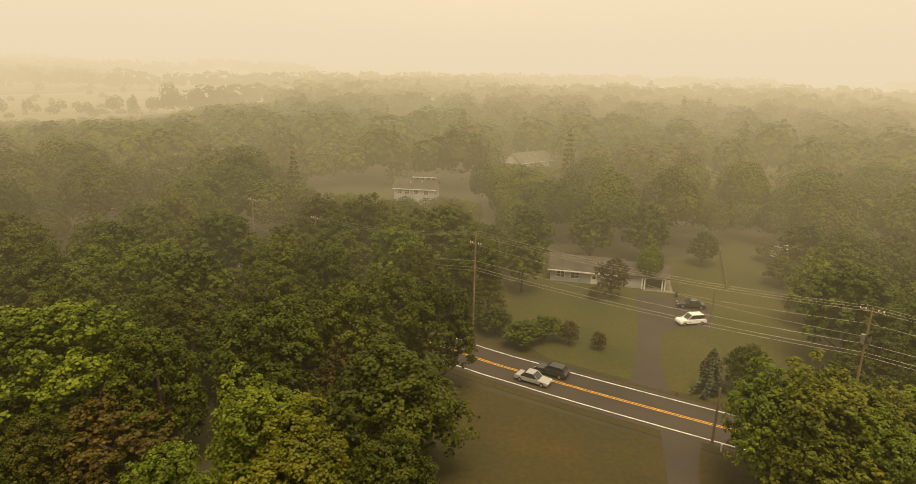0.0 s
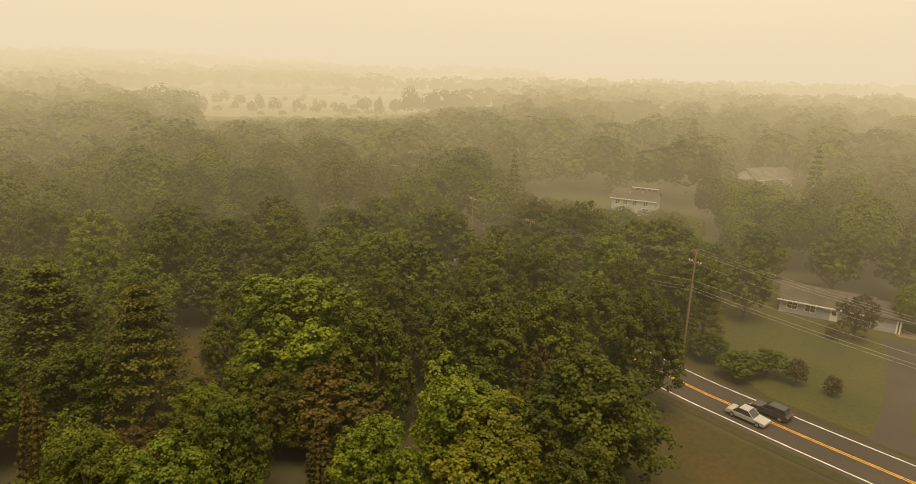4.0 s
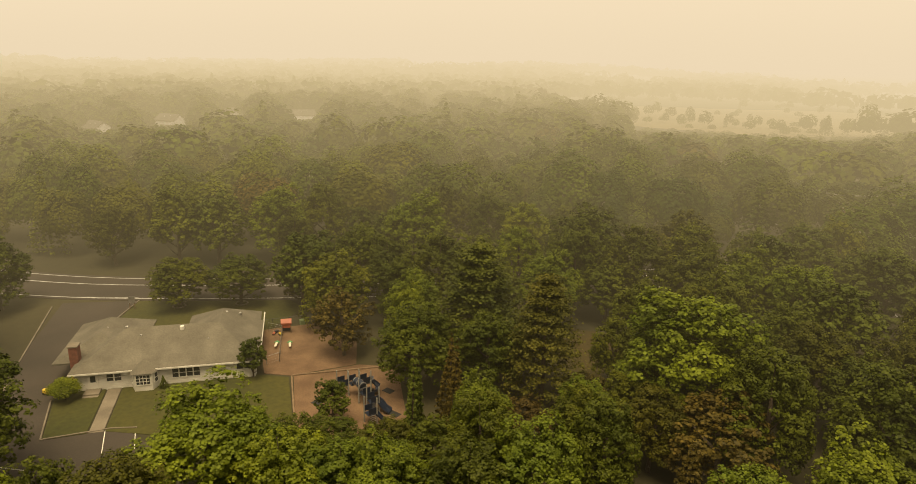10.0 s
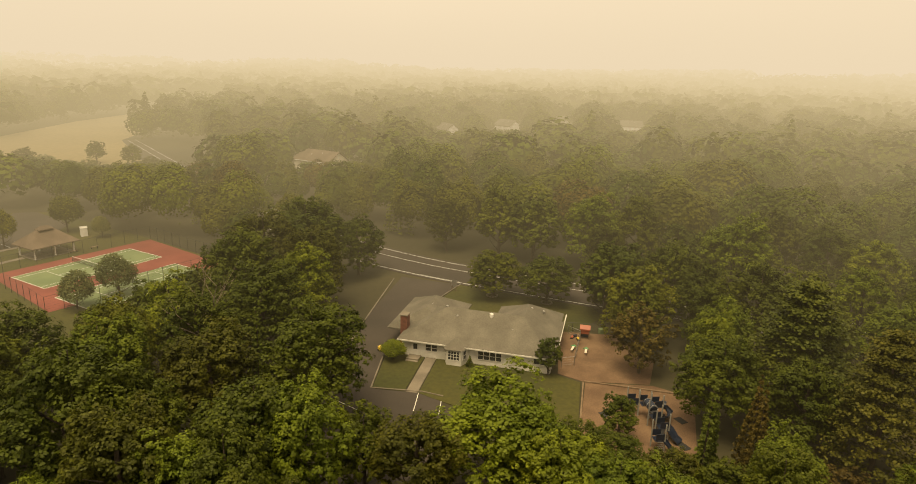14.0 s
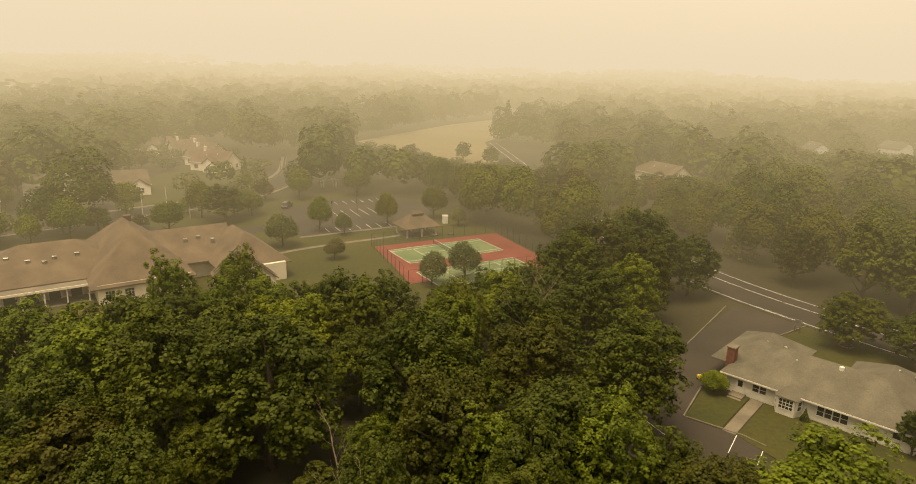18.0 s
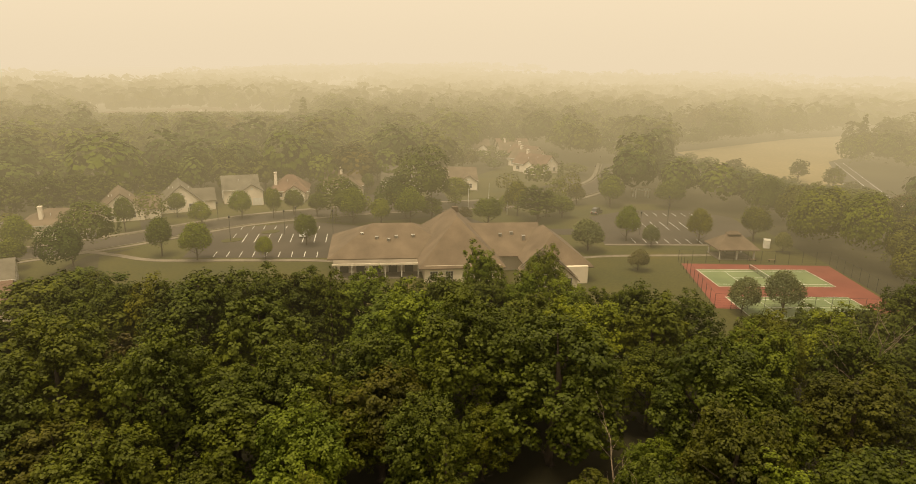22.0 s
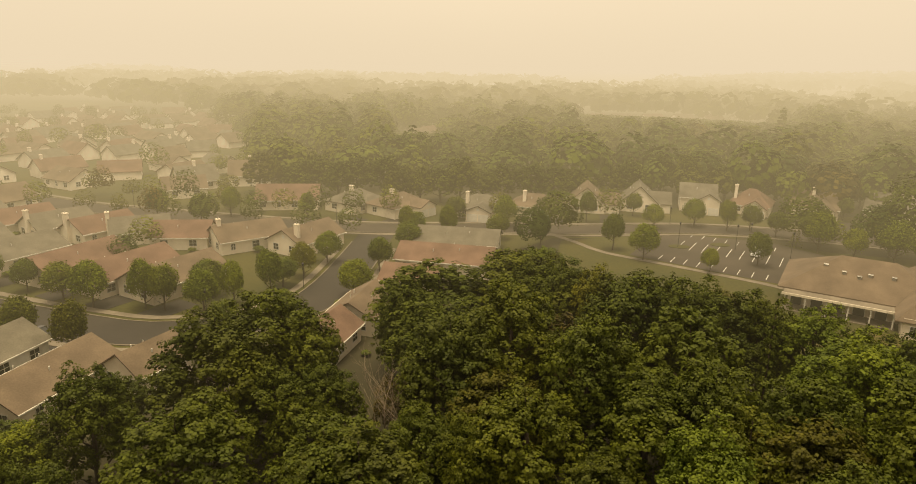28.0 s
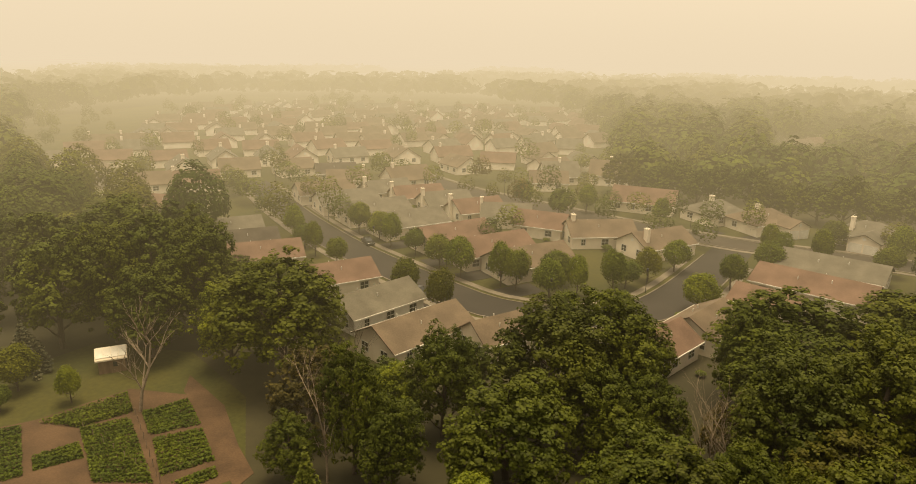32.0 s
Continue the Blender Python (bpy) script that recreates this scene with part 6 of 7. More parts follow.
play_tower()
plant("mid", -62.6, 25.6, 6.4, 2.3, 1, "thin pale-leaved young tree before the climbing frame")
for x, y, w in ((-66.2, 34.8, 0.7), (-60.9, 32.7, 0.8), (-59.0, 31.1, 0.7), (-68.1, 25.9, 0.6)):
    rub = thing("rubber_mat", pose(x, y, 0.045, 0, 0, 20), "dark rubber mat at a slide's foot", "mat", "rubber mats")
    part("mat", box(-w, w, -0.5, 0.5, 0, 0.04), M["rubber"], rub)
for x, y, a in ((-86.2, 26.9, 152), (-85.2, 28.6, 160)):
    ss = thing("seesaw", pose(x, y, 0.05, 0, 0, a), "green and cream arrow-shaped spring seesaw", "seesaw", "seesaws")
    part("board", box(-0.9, 0.6, -0.16, 0.16, 0.42, 0.5), M["siding"], ss)
    head = bmesh.new()
    hv = [head.verts.new(p) for p in ((0.5, -0.42, 0.44), (1.15, 0, 0.44), (0.5, 0.42, 0.44), (0.5, -0.42, 0.52), (1.15, 0, 0.52), (0.5, 0.42, 0.52))]
    for q in ((0, 2, 1), (3, 4, 5)):
        head.faces.new([hv[i] for i in q])
    for i in range(3):
        head.faces.new((hv[i], hv[(i + 1) % 3], hv[3 + (i + 1) % 3], hv[3 + i]))
    part("head", head, M["green"], ss)
    part("spring", tube([(0, 0, -0.05), (0, 0, 0.43)], 0.12, 8), M["dark_metal"], ss)
ph = thing("play_house", pose(-90.6, 30.0, 0.05, 0, 0, 70), "orange and blue plastic play house", "play house")
part("panel", box(-0.7, 0.7, -0.5, -0.44, 0.9, 1.5), M["orange"], ph)
part("panel", box(-0.7, 0.7, 0.44, 0.5, 0, 1.4), M["navy"], ph)
for a in (-0.66, 0.66):
    for b in (-0.47, 0.47):
        part("post", box(a - 0.06, a + 0.06, b - 0.06, b + 0.06, -0.05, 1.6), M["wood"], ph)
part("roof", roof_bm(1.4, 1.1, 1.6, 0.4, 0.1), M["orange"], ph)
for x, y, c in ((-91.2, 28.6, "navy"), (-90.6, 28.0, "orange"), (-89.9, 28.8, "yellow")):
    ty = thing("ride_on_toy", pose(x, y, 0.05, 0, 0, x * 50), "small bright plastic ride-on toy", "toy", "ride-on toys")
    part("body", box(-0.35, 0.35, -0.18, 0.18, 0.12, 0.38, 0.06), M[c], ty)
    for k in (-0.22, 0.22):
        part("wheel", tube([(k, -0.22, 0.12), (k, 0.22, 0.12)], 0.12, 10), M["rubber"], ty)
gb = thing("utility_box", pose(-92.4, 33.2, 0.0), "pale green metal utility box", "box")
part("body", box(-0.45, 0.45, -0.35, 0.35, -0.05, 0.8, 0.04), M["green_court"], gb)
sign = thing("street_sign", pose(-112.5, 11.5, 0, 0, 0, 60), "grey sign board on two posts by the street", "sign")
part("board", box(-0.5, 0.5, -0.04, 0.04, 1.0, 2.2), M["steel"], sign)
for k in (-0.4, 0.4):
    part("post", box(k - 0.05, k + 0.05, -0.05, 0.05, -0.1, 1.1), M["wood"], sign)
for x, y, h, r in ((-110.0, 18.3, 9.5, 5.6), (-106.1, 27.6, 9.8, 5.4), (-101, 37.5, 10, 5.0)):
    plant("oak", x, y, h, r, label="spreading street tree in a ring of stones")
    ring_ = thing("stone_ring", pose(x, y, 0), "ring of pale stones round a tree's foot", "stones", "stone rings")
    for k in range(12):
        a = k * math.tau / 12
        part("stone", shared(("stone",), lambda: box(-0.2, 0.2, -0.13, 0.13, -0.05, 0.16, 0.05), M["concrete"]), None, ring_, at=pose(math.cos(a) * 0.95, math.sin(a) * 0.95, 0.03, 0, 0, math.degrees(a) + 90))
plant("mid", -78.6, 21.2, 6.4, 1.9, label="dense green shrub tree against the school wall")
plant("street", -84.4, 0.2, 2.9, 1.9, 1, "round yellow-green bush beside the school door")
plant("cedar", -81.5, 10.8, 1.9, 0.7, label="small clipped conifer under the school windows")
trike = thing("ride_on_toy", pose(-87.2, -1.6, 0.05, 0, 0, 40), "yellow plastic toy car against the school wall", "toy", "ride-on toys")
part("body", box(-0.5, 0.5, -0.28, 0.28, 0.15, 0.7, 0.1), M["yellow"], trike)
for k in (-0.3, 0.3):
    part("wheel", tube([(k, -0.3, 0.15), (k, 0.3, 0.15)], 0.15, 10), M["rubber"], trike)
lamp = thing("street_lamp", pose(-176, -38, 0, 0, 0, 60), "tall grey street lamp with a curved arm", "street lamp")
part("mast", tube([(0, 0, -0.2), (0, 0, 7.4), (0.5, 0, 8.2), (1.8, 0, 8.5)], [0.12, 0.09, 0.06, 0.05], 8), M["steel"], lamp)
part("lantern", box(1.6, 2.4, -0.16, 0.16, 8.38, 8.55, 0.04), M["steel"], lamp)

# ---- tennis courts ----
CT = pose(-127.0, -54.5, 0, 0, 0, 144.5)
setting("court_surface", slab([(-122.8, -75.2), (-148.6, -55.2), (-129.2, -33.6), (-103.8, -55.6)], -0.1, 0.03), M["red_court"], "red acrylic surface round the tennis courts", "court")


def court(m, label):
    base = setting("tennis_court", box(-11.9, 11.9, -5.5, 5.5, 0.0, 0.036), M["green_court"], label, "court")
    base.matrix_basis = m
    def line(x0, x1, y0, y1):
        o = setting("court_line", box(x0, x1, y0, y1, 0.037, 0.041), M["white_line"], "white painted court line", "court marking")
        o.matrix_basis = m
    for y in (-5.49, -4.11, 4.11, 5.49):
        line(-11.89, 11.89, y - 0.05, y + 0.05)
    for x in (-11.89, 11.89):
        line(x - 0.06, x + 0.06, -5.49, 5.49)
    for x in (-6.4, 6.4):
        line(x - 0.05, x + 0.05, -4.11, 4.11)
    line(-6.4, 6.4, -0.05, 0.05)
    net = thing("tennis_net", m, "dark tennis net with a white band", "tennis net", "tennis nets")
    for y in (-6.2, 6.2):
        part("post", tube([(0, y, 0), (0, y, 1.1)], 0.05, 8), M["dark_metal"], net)
    part("band", box(-0.03, 0.03, -6.15, 6.15, 0.98, 1.06), M["white"], net)
    for k in range(9):
        part("cord", box(-0.01, 0.01, -6.15, 6.15, 0.1 + k * 0.1, 0.115 + k * 0.1), M["dark_metal"], net)
    for k in range(40):
        y = -6 + k * 0.3
        part("mesh_cord", shared(("mesh_cord",), lambda: box(-0.01, 0.01, -0.01, 0.01, 0.05, 0.98), M["dark_metal"]), None, net, at=pose(0, y, 0))


court(pose(-128.2, -59.4, 0, 0, 0, 144.4), "green tennis court with white lines")
court(pose(-117.2, -46.5, 0, 0, 0, 144.4), "green tennis court beside the trees")
panel_fence([(-122.8, -76.0), (-149.4, -55.4), (-129.4, -32.8)], 3.0, "tall dark mesh fence behind the tennis courts", gap=3.0, wires=7)
panel_fence([(-122.8, -76.0), (-117.5, -70.5), (-103, -55.6), (-129.4, -32.8)], 3.0, "tall dark mesh fence beside the tennis courts", gap=3.0, wires=7)
for x, y in ((-141.2, -64.2), (-138, -67)):
    bench = thing("bench", pose(x, y, 0.03, 0, 0, 144), "small dark bench beside the court", "bench", "benches")
    part("seat", box(-0.8, 0.8, -0.2, 0.2, 0.4, 0.46), M["wood"], bench)
    for k in (-0.65, 0.65):
        part("leg", box(k - 0.05, k + 0.05, -0.18, 0.18, 0, 0.4), M["dark_metal"], bench)
gz = thing("pavilion", pose(-137.5, -72.0, 0, 0, 0, 144.5), "open pavilion with a brown hipped roof on white posts", "pavilion")
part("floor", box(-4.2, 4.2, -3.2, 3.2, -0.1, 0.12), M["concrete"], gz)
part("roof", roof_bm(8.4, 6.6, 2.8, 2.4, 0.6, 2.6), M["roof_brown"], gz)
part("ridge_cap", roof_bm(2.6, 1.4, 5.35, 0.5, 0.2, 0.5), M["roof_brown"], gz)
for a in (-3.9, 0, 3.9):
    for b in (-2.9, 2.9):
        part("post", box(a - 0.14, a + 0.14, b - 0.14, b + 0.14, 0.1, 2.85), M["white"], gz)
wb = thing("storage_box", pose(-152.0, -71.0, 0, 0, 0, 30), "white storage cabinet on the grass", "cabinet")
part("body", box(-1.0, 1.0, -0.7, 0.7, -0.05, 1.9, 0.04), M["white"], wb)
part("lid", box(-1.06, 1.06, -0.76, 0.76, 1.9, 1.98), M["white"], wb)
setting("club_path", ribbon(smooth_line([(-108, -90.5), (-115.4, -87.2), (-134.3, -75.0)], 3), -0.7, 0.7, -0.1, 0.05), M["concrete"], "pale concrete path to the pavilion", "path")

# ---- the clubhouse car parks ----
LOT_WEST = [(-121.5, -95.5), (-146.5, -77.8), (-163, -79), (-175.5, -93), (-173, -106), (-158, -116), (-141, -117)]
setting("car_park", slab(LOT_WEST, -0.1, 0.04), M["asphalt"], "asphalt car park with white bays beside the courts", "car park")
setting("pavement", ribbon([Vector((-121, -95, 0)), Vector((-146.5, -77.2, 0))], -0.3, 0.9, -0.1, 0.12), M["concrete"], "pale pavement edging the car park", "pavement")
bay_dir = Vector((-0.80, 0.60, 0))
into = Vector((-0.62, -0.78, 0))


def bays(origin, n, step, length, label="white parking bay line"):
    for i in range(n):
        a = Vector((*origin, 0)) + bay_dir * step * i
        stripe([a, a + into * length], 0, 0.14, 0.046, label=label)


bays((-128.5, -91.5), 9, 2.75, 4.2)
bays((-138.5, -101.5), 8, 2.75, 8.6)
bays((-152.0, -111.5), 8, 2.75, 4.2)
LOT_EAST = [(-36, -139.5), (-58.6, -123.6), (-64, -120.5), (-83, -141), (-74, -153), (-60, -157.6), (-48, -159.5)]
setting("car_park", slab(LOT_EAST, -0.1, 0.04), M["asphalt"], "asphalt car park with white bays before the clubhouse", "car park")
bay_dir, into = Vector((-0.83, 0.56, 0)), Vector((-0.5, -0.86, 0))
bays((-41.5, -136.5), 9, 2.75, 4.0)
bays((-48.5, -146.0), 9, 2.75, 8.0)
bays((-55, -156.5), 8, 2.75, 3.6)
for x, y, r in ((-49.5, -147.5, 1.6), (-70.5, -133, 1.6), (-60, -150, 1.5)):
    isle = setting("traffic_island", slab([(x + math.cos(k * math.tau / 14) * r * 1.6, y + math.sin(k * math.tau / 14) * r) for k in range(14)], -0.1, 0.14), M["lawn"], "kerbed grass island in the car park", "traffic island")
walk_line = smooth_line([(-20, -156), (-25.3, -148.8), (-30.5, -140.9), (-42.5, -132.6), (-57.9, -122.1), (-63, -117)], 3)
setting("pavement", ribbon(walk_line, -0.8, 0.8, -0.1, 0.1), M["concrete"], "pale curving pavement along the car park", "pavement")


def post_lamp(x, y, h=4.2):
    s = thing("post_lamp", pose(x, y, relief(x, y)), "dark post lamp with a lantern head", "street lamp", "post lamps")
    part("mast", shared(("lamp_mast", h), lambda: tube([(0, 0, -0.1), (0, 0, 0.5), (0, 0, h)], [0.1, 0.06, 0.05], 8), M["dark_metal"]), None, s)
    part("lantern", shared(("lantern", h), lambda: tube([(0, 0, h), (0, 0, h + 0.15), (0, 0, h + 0.55), (0, 0, h + 0.7)], [0.08, 0.2, 0.24, 0.04], 8), M["dark_metal"]), None, s)


for x, y in ((-49, -147), (-62, -146), (-66, -148), (-72, -140), (-151, -98), (-160, -104), (-136, -96)):
    post_lamp(x, y, 5.5)
for i, (x, y) in enumerate(((-112.5, -136.8), (-117.8, -134.2), (-123.0, -132.0))):
    fp = thing("flagpole", pose(x, y, 0), "bare white flagpole on the clubhouse lawn", "flagpole", "flagpoles")
    hh = 9.0 if i == 1 else 7.6
    part("mast", tube([(0, 0, -0.2), (0, 0, hh)], [0.09, 0.05], 8), M["white"], fp)
    part("finial", tube([(0, 0, hh), (0, 0, hh + 0.12), (0, 0, hh + 0.2)], [0.05, 0.12, 0.02], 8), M["white"], fp)
tr = thing("trellis_arbour", pose(-177.7, -126.5, 0, 0, 0, 150), "white timber arbour among the trees", "arbour")
for a in (-2.2, 2.2):
    for b in (-1, 1):
        part("post", box(a - 0.14, a + 0.14, b - 0.14, b + 0.14, -0.1, 2.6), M["white"], tr)
for k in range(7):
    part("slat", box(-2.8 + k * 0.9, -2.65 + k * 0.9, -1.5, 1.5, 2.7, 2.85), M["white"], tr)
for b in (-1, 1):
    part("beam", box(-2.9, 2.9, b - 0.08, b + 0.08, 2.55, 2.75), M["white"], tr)

for kind, x, y, h, r in (
    ("street", -128.0, -94.0, 8.6, 3.2), ("silver", -128.5, -87.3, 5.4, 2.4), ("street", -141.5, -82.8, 8.4, 3.2), ("silver", -112.9, -93.5, 7.4, 4.2), ("silver", -110.5, -77.5, 4.6, 2.4),
    ("silver", -105.3, -51.6, 6.4, 3.1), ("silver", -111.4, -47.6, 7.4, 3.6), ("silver", -150.3, -66.3, 5.0, 2.2), ("mid", -124, -121, 11, 6.2), ("silver", -136, -124, 6.5, 3), ("street", -133, -120, 6.5, 3.2),
    ("silver", -150, -130, 6.5, 3), ("silver", -184, -118, 7.5, 3.6), ("street", -62, -134, 7.6, 2.9), ("street", -50, -128.5, 5, 2), ("street", -38, -136, 8, 3.4), ("mid", -101.5, -139, 7, 3.5),
    ("russet", -108.5, -133, 4.6, 2.2), ("street", -126, -136, 4.6, 2.4), ("street", -96, -144, 6.0, 3.0),
):
    plant(kind, x, y, h, r)

# ---- the village streets ----
for line, lo, hi in ((STREET_ROW, 5.2, 6.6), (STREET_ROW, -6.6, -5.2), (STREET_BEND, 5.4, 6.8), (STREET_BEND, -6.8, -5.4)):
    seg = line[4:-2] if line is STREET_BEND else line
    setting("pavement", ribbon(seg, lo, hi, -0.1, 0.12), M["concrete"], "pale concrete pavement along the village street", "pavement")
for line, w in ((STREET_ROW, 4.4), (STREET_ROW, -4.4), (STREET_BEND, 4.4), (STREET_BEND, -4.4)):
    seg = line[3:-2] if line is STREET_BEND else line
    setting("kerb", ribbon(seg, w - 0.12, w + 0.12, -0.1, 0.14), M["concrete"], "pale concrete kerb along the village street", "kerb")
for x, y, a, l in ((50.0, -99.5, 62, 8), (60.5, -103, 62, 9), (71.5, -106, 64, 8), (86, -109.5, 64, 8), (100, -113, 62, 9), (-1.5, -166, 80, 8), (-22.5, -169, 78, 8), (21, -163.5, 60, 6), (31, -164, 60, 7), (-38, -172, 80, 14), (-101, -172, 62, 14), (-122, -164, 62, 22), (61, -83.5, 64, 7), (71, -87.5, 64, 7)):
    d = setting("driveway", box(-l / 2, l / 2, -2.6, 2.6, -0.1, 0.038), M["new_asphalt"], "dark asphalt drive before a village house", "driveway")
    d.matrix_basis = pose(x, y, 0, 0, 0, a)


def along(line, start, gap, off):
    """Places every gap metres along a line, off metres to its right."""
    run, want = 0.0, start
    for a, b in zip(line, line[1:]):
        d = (b - a).length
        while run + d > want:
            t = (want - run) / d
            s = Vector(((b - a).y, -(b - a).x, 0)).normalized()
            p = a + (b - a) * t + s * off
            yield p.x, p.y
            want += gap
        run += d


tr_pick = random.Random(3)


def clear_of_houses(x, y, r=7.5):
    return all((x - o.location.x) ** 2 + (y - o.location.y) ** 2 > r * r for o in HOUSES)


HOUSES = [o for o in bpy.data.objects if o.name.startswith("house") and o.parent is None]
street_spots = list(along(STREET_BEND, 40, 8.0, 8.2)) + list(along(STREET_BEND, 56, 7.5, -8.2)) + list(along(STREET_ROW, 45, 10, -8.5)) + list(along(STREET_ROW, 20, 12, 8.6)) + list(along(STREET_ROW, 130, 6.5, 9.5)) + list(along(STREET_ROW, 150, 8.0, 13.0))
village_green = []
for x, y in street_spots:
    x, y = x + tr_pick.uniform(-1.5, 1.5), y + tr_pick.uniform(-1.2, 1.2)
    if x < 12 and tr_pick.random() < 0.85:
        continue
    if clear_of_houses(x, y, 8.0) and not inside(x, y, LOT_EAST) and not near_line(x, y, STREET_BEND, 5.5) and not near_line(x, y, STREET_ROW, 5.5):
        h, w = tr_pick.uniform(5.6, 9.0), tr_pick.uniform(2.1, 3.2)
        if math.hypot(x, y) < 150:
            plant("street", x, y, h, w)
        else:
            village_green.append((x, y))
for i in range(260):
    u, v = tr_pick.uniform(60, 400), tr_pick.uniform(-430, -110)
    if inside(u, v, VILLAGE) and clear_of_houses(u, v, 8.5) and not near_line(u, v, STREET_BEND, 6) and not near_line(u, v, STREET_ROW, 6):
        village_green.append((u, v))
wood(village_green, wood_templates(520, 0.7, 5, 16, 4.6, 0.1), 7, 12, "small street trees scattered between far village houses", "village_trees", 1.15)
# the small trees of the front gardens
for x, y in ((66.2, -86.9), (55.7, -84.5), (69.6, -100.6), (57.9, -97.4), (45.8, -105.7), (37.8, -111.3), (31.3, -115.4), (29.5, -127.3), (63.4, -164.7), (80.2, -159.1), (66.4, -153.1), (43.3, -165.1), (17.9, -122.3), (20.5, -108.0), (13.6, -138.0), (16.1, -149.4),
             (-31.2, -169.3), (-32.8, -143.0), (-45.9, -178.4), (-47.9, -164.6), (-59.6, -168.0), (-39.6, -133.3), (-66.5, -163.6), (-72.8, -164.3), (-77.0, -158.7), (-87.2, -158.7), (-104.4, -178.2), (-86.8, -141.3), (-102.7, -160.4), (-16.4, -145.3), (-9.0, -162.0), (4.0, -167.1)):
    if clear_of_houses(x, y, 5.0) and all((x - a) ** 2 + (y - b) ** 2 > 20 for a, b, c in STANDING):
        plant("street", x, y, tr_pick.uniform(6.2, 9.0), tr_pick.uniform(2.4, 3.5))
# the edge of the wood behind the row of houses
for i in range(34):
    x = 66 - i * 6.4 + tr_pick.uniform(-1.5, 1.5)
    y = float(np.interp(x, (-150, -110, -60, -20, 20, 66), (-194, -198, -204, -192, -189, -196))) + tr_pick.uniform(-3, 2)
    if clear_of_houses(x, y, 7.0):
        plant("mid", x, y, tr_pick.uniform(11, 16), tr_pick.uniform(4.6, 6.2))
# the trees round the clubhouse car parks and before the hay field
for x, y in ((-94.4, -138.8), (-80.9, -146.0), (-118.1, -149.7), (-118.2, -162.3), (-109.2, -124.3), (-124.5, -129.4), (-130.3, -123.6), (-136.8, -119.3), (-156.4, -122.0), (-170.7, -110.6), (-114.6, -94.3), (-154.7, -75.8), (-208.7, -117.7),
             (-216.9, -110.0), (-213.0, -96.4), (-208.0, -85.5), (-204.8, -74.2), (-257.6, -112.1), (-251.2, -96.8), (-225.8, -141.3), (-247.5, -132.9)):
    if clear_of_houses(x, y, 5.0) and all((x - a) ** 2 + (y - b) ** 2 > 20 for a, b, c in STANDING):
        plant("mid" if x < -180 else "street", x, y, tr_pick.uniform(7.5, 10.0), tr_pick.uniform(3.4, 4.8))
for x, y in list(along(STREET_BEND, 46, 26, 5.0)) + list(along(STREET_ROW, 60, 30, -5.0)):
    post_lamp(x, y)
bush_pick = random.Random(9)
for o in HOUSES[:44]:
    for k in range(3):
        lx, s = bush_pick.uniform(-5.5, 5.5), bush_pick.choice((-1, 1))
        p = o.matrix_basis @ Vector((lx, s * 6.3, 0))
        sz = bush_pick.uniform(0.8, 1.5)
        b = thing("bush", pose(p.x, p.y, relief(p.x, p.y), 0, 0, lx * 40) @ Matrix.Diagonal((sz / 3.2, sz / 3.2, sz / 8, 1)), "low clipped green bush against a house", "bush", "foundation bushes")
        part("foliage", TEMPLATES[("street", k % 2)][0], None, b)

# ---- the kitchen garden ----
setting("garden_lawn", slab([(47, -22), (62, -14), (90, -18), (90, -44), (76, -50), (60, -46), (48, -36)], -0.1, 0.02), M["lawn"], "rough grass round the kitchen garden", "lawn")
setting("garden_ground", slab([(48.0, -35.0), (49.5, -30.5), (58.5, -25.4), (66.5, -19.6), (78.0, -24.2), (75.4, -29.0), (73.4, -39.2), (65.6, -42.6), (57.5, -39.4)], -0.1, 0.035), M["soil"], "bare soil paths between the kitchen garden beds", "ground")
setting("soil_path", slab([(70.5, -45.6), (60.5, -43.2), (52.2, -38.6), (47.2, -36.4), (46.8, -33.8), (51.0, -35.2), (57.1, -38.8), (67.5, -42.6)], -0.1, 0.05), M["soil"], "bare red soil path along the kitchen garden", "path")


def bed(a, b, c, d, rows, h, label, bare=0.0):
    """A planted bed between four corners: low mounded rows of leafy crops; bare is the share at its far edge left as soil."""
    a, b, c, d = [np.array(q) for q in (a, b, c, d)]
    area = 0.5 * abs((c - a)[0] * (d - b)[1] - (c - a)[1] * (d - b)[0])
    n = int(area * 130)
    u, v = rng.uniform(0, 1, n), rng.uniform(bare, 1, n)
    ph = np.abs(np.sin(v * rows * math.pi))
    keep = rng.uniform(0, 1, n) < 0.35 + 0.65 * ph
    u, v, ph = u[keep][:, None], v[keep][:, None], ph[keep]
    xy = (a * (1 - u) + b * u) * (1 - v) + (d * (1 - u) + c * u) * v
    z = rng.uniform(0.04, 1, len(xy)) * h * (0.3 + 0.7 * ph) + 0.03
    p = np.concatenate([xy, z[:, None]], 1)
    me = quads_mesh("crop_bed", leaf_quads(p, np.tile([0, 0, 1.0], (len(p), 1)), 0.26, 0.5), M["crop"])
    tagged(part("crop_bed", me, None), label, "crops", kind="stuff")


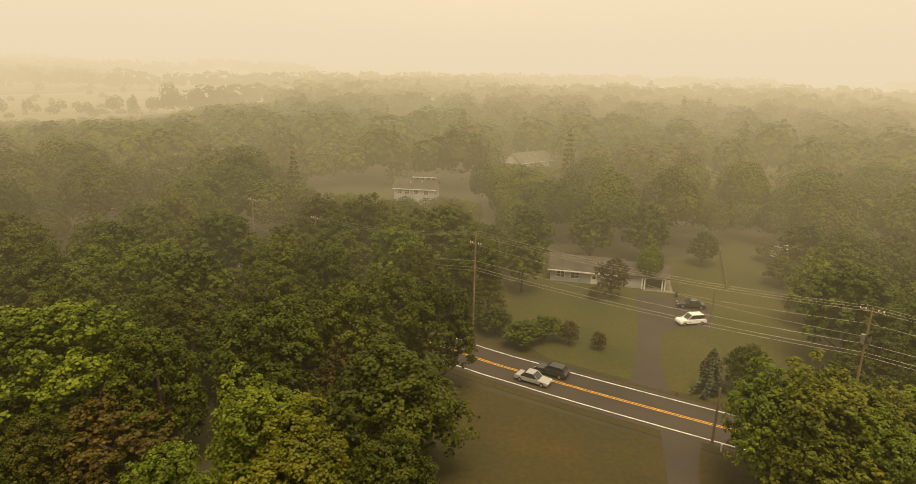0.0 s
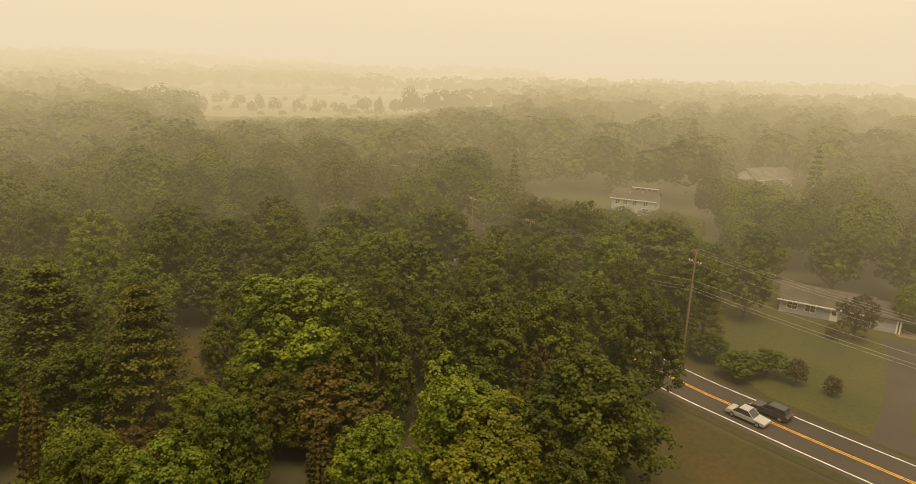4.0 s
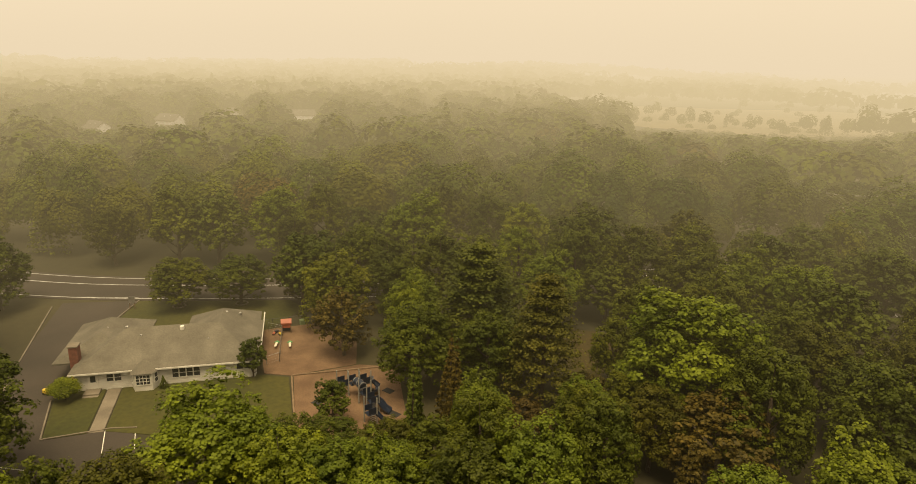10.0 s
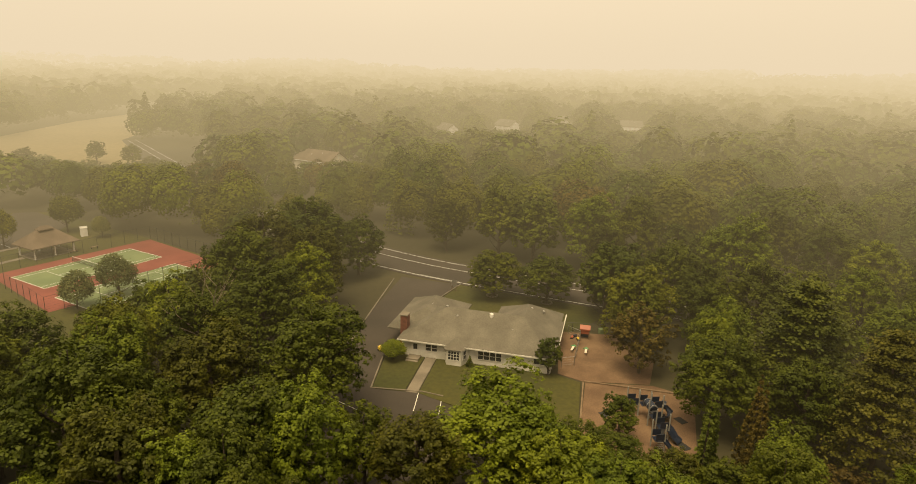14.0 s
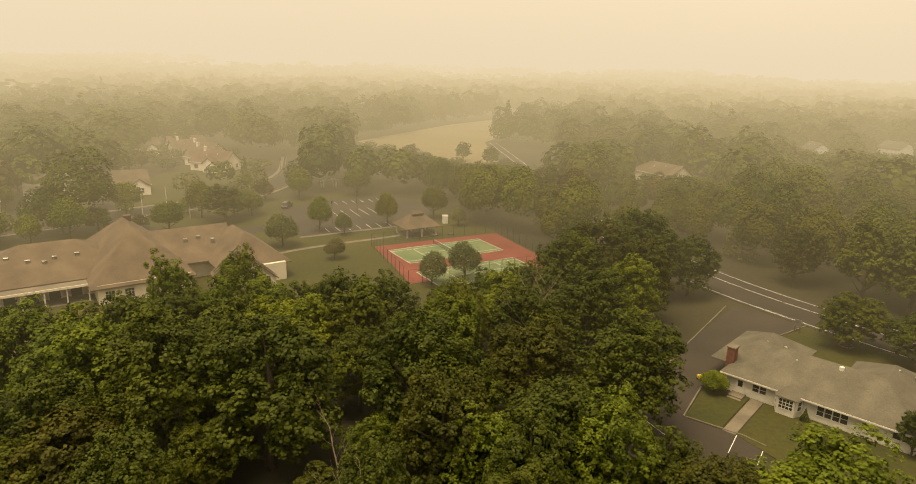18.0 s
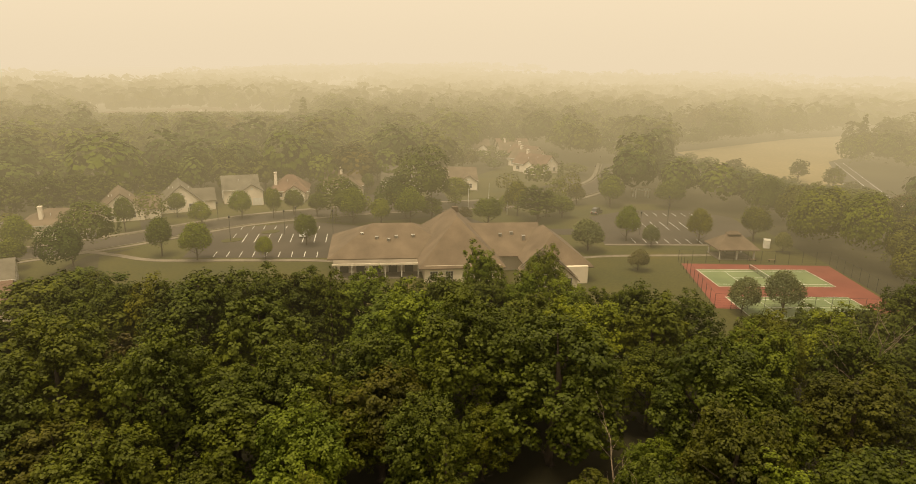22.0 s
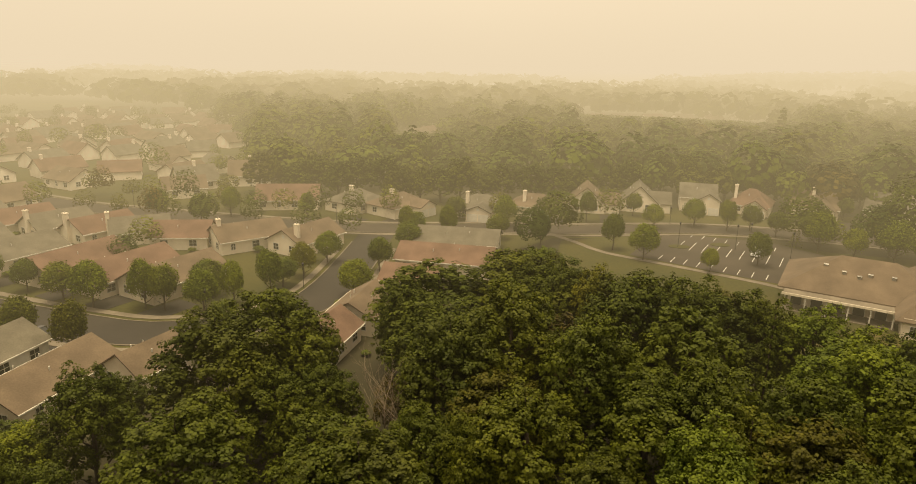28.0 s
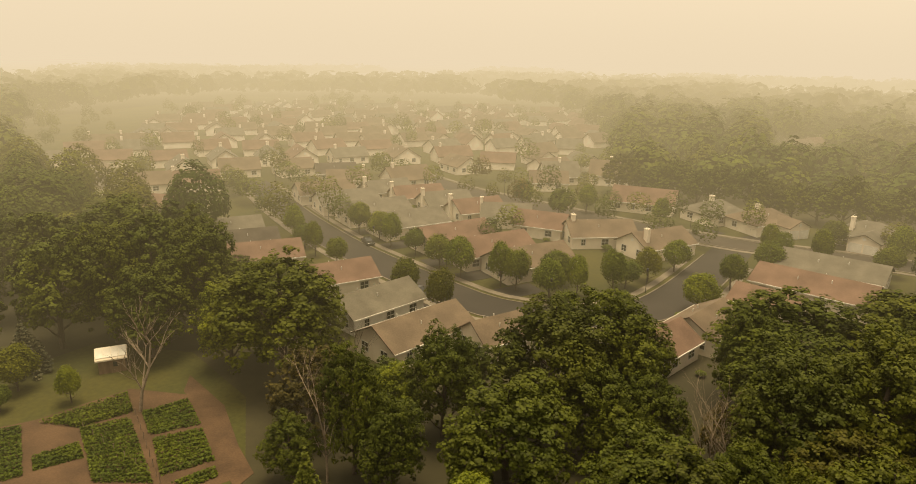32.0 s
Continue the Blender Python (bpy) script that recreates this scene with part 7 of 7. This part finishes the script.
bed((69.3, -30.8), (67.0, -35.2), (54.0, -29.8), (59.0, -26.5), 16, 0.5, "rows of leafy green crops in a garden bed")
bed((67.0, -36.7), (65.3, -41.6), (59.2, -39.0), (61.9, -34.4), 7, 0.45, "dense green crop bed by the soil path")
bed((61.0, -34.2), (58.3, -38.5), (52.1, -35.5), (54.4, -30.8), 8, 0.45, "pale green crop bed by the soil path")
bed((74.3, -28.9), (72.5, -38.2), (67.9, -36.2), (69.9, -30.8), 5, 0.7, "tall dark green hedge-like bean rows")
bed((69.8, -25.9), (68.7, -30.0), (63.7, -28.2), (65.6, -24.2), 6, 0.4, "half-planted bed of low green crops", 0.4)
bed((77.0, -24.6), (75.3, -27.4), (65.6, -23.2), (67.0, -20.5), 10, 0.5, "garden bed of mixed green vegetables")
bed((52.6, -30.8), (51.3, -34.9), (49.6, -34.0), (50.4, -31.4), 2, 0.45, "small bed of low leafy plants beside the red soil")
gs = thing("garden_shed", pose(80.4, -41.0, 0, 0, 0, -122), "small wooden garden shed with a pale panelled roof", "shed")
part("wall", wall_bm(3.2, 2.6, 2.1, 0.9), M["wood"], gs)
rf = part("roof", roof_bm(3.2, 2.6, 2.1, 0.9, 0.3), M["siding"], gs)
for i in range(4):
    for s in (-1, 1):
        part("roof_panel", shared(("roof_panel",), lambda: box(-0.43, 0.43, -0.72, 0.72, 0, 0.04), M["white"]), None, gs, at=pose(-1.35 + i * 0.9, s * 0.78, 2.72, -s * 34.7, 0, 0))
door(gs, side(0, 0.4, -1.31, 0), 0.8, 1.8, "wood")
for i in range(16):
    t = i / 15
    for p in (Vector((70.0, -31.0, 0)).lerp(Vector((53.5, -30.2, 0)), t) if i % 2 else Vector((67.1, -36.0, 0)).lerp(Vector((53.8, -30.2, 0)), t),):
        st = thing("garden_stake", pose(p.x, p.y, 0, 0, 0, i * 30), "short pale wooden stake along a bed", "stake", "garden stakes")
        part("stake", shared(("stake",), lambda: box(-0.03, 0.03, -0.03, 0.03, -0.1, 0.95), M["dead_wood"]), None, st)
for kind, x, y, h, r in (("spruce", 88, -34, 7.5, 3.4), ("street", 75.9, -33.2, 4.8, 1.5), ("street", 84, -31, 6, 2.6), ("street", 80.5, -27.5, 3.4, 1.6), ("mid", 90, -26, 9, 4.2)):
    plant(kind, x, y, h, r)


def bare_tree(x, y, h, spread, seed, label, forks=5, r0=0.16):
    """A dead tree: trunk and boughs that fork three times."""
    q = random.Random(seed)
    t = thing("dead_tree", pose(x, y, 0), label, "tree", "dead trees")
    bm = bmesh.new()
    boughs = bmesh.new()
    def grow(out, p, d, length, r, depth):
        pts, rad = [p], [r]
        for k in range(3):
            d = (d + Vector((q.uniform(-0.2, 0.2), q.uniform(-0.2, 0.2), q.uniform(-0.02, 0.16)))).normalized()
            p = p + d * length / 3
            pts.append(p)
            rad.append(r * (1 - 0.2 * (k + 1)))
        add_tube(out, pts, rad, 6 if depth < 2 else 4)
        if depth < 3:
            for k in range(forks if depth < 2 else 3):
                a = q.uniform(0, math.tau)
                s = pts[1 + k % 3]
                e = (d + Vector((math.cos(a), math.sin(a), 0.25)) * spread).normalized()
                grow(boughs, s, e, length * q.uniform(0.42, 0.66), r * 0.42, depth + 1)
    grow(bm, Vector((0, 0, -0.2)), Vector((0.02, 0, 1)), h * 0.62, r0, 0)
    part("trunk", bm, M["dead_wood"], t)
    part("crown", boughs, M["dead_wood"], t)


bare_tree(67.5, -36.8, 14, 0.75, 4, "bare grey dead tree standing in the garden", 6, 0.24)
bare_tree(-74.0, -22.0, 17.5, 0.8, 8, "bare pale dead tree rising from the wood", 5, 0.2)
bare_tree(-35.5, -25.5, 14.5, 0.7, 12, "broken pale dead tree among green crowns", 4, 0.2)
bare_tree(40.0, -39.5, 12.5, 0.9, 15, "bare dead tree under the green crowns", 6, 0.14)
bare_tree(8.5, -57, 12.5, 0.8, 21, "brown leafless shrub tree in the wood", 7, 0.1)
bare_tree(5.5, -59, 12.0, 0.8, 22, "brown leafless shrub tree in the wood", 7, 0.1)
bare_tree(52, -58, 11.0, 0.5, 25, "thin bare tree before a brown roof", 5, 0.1)
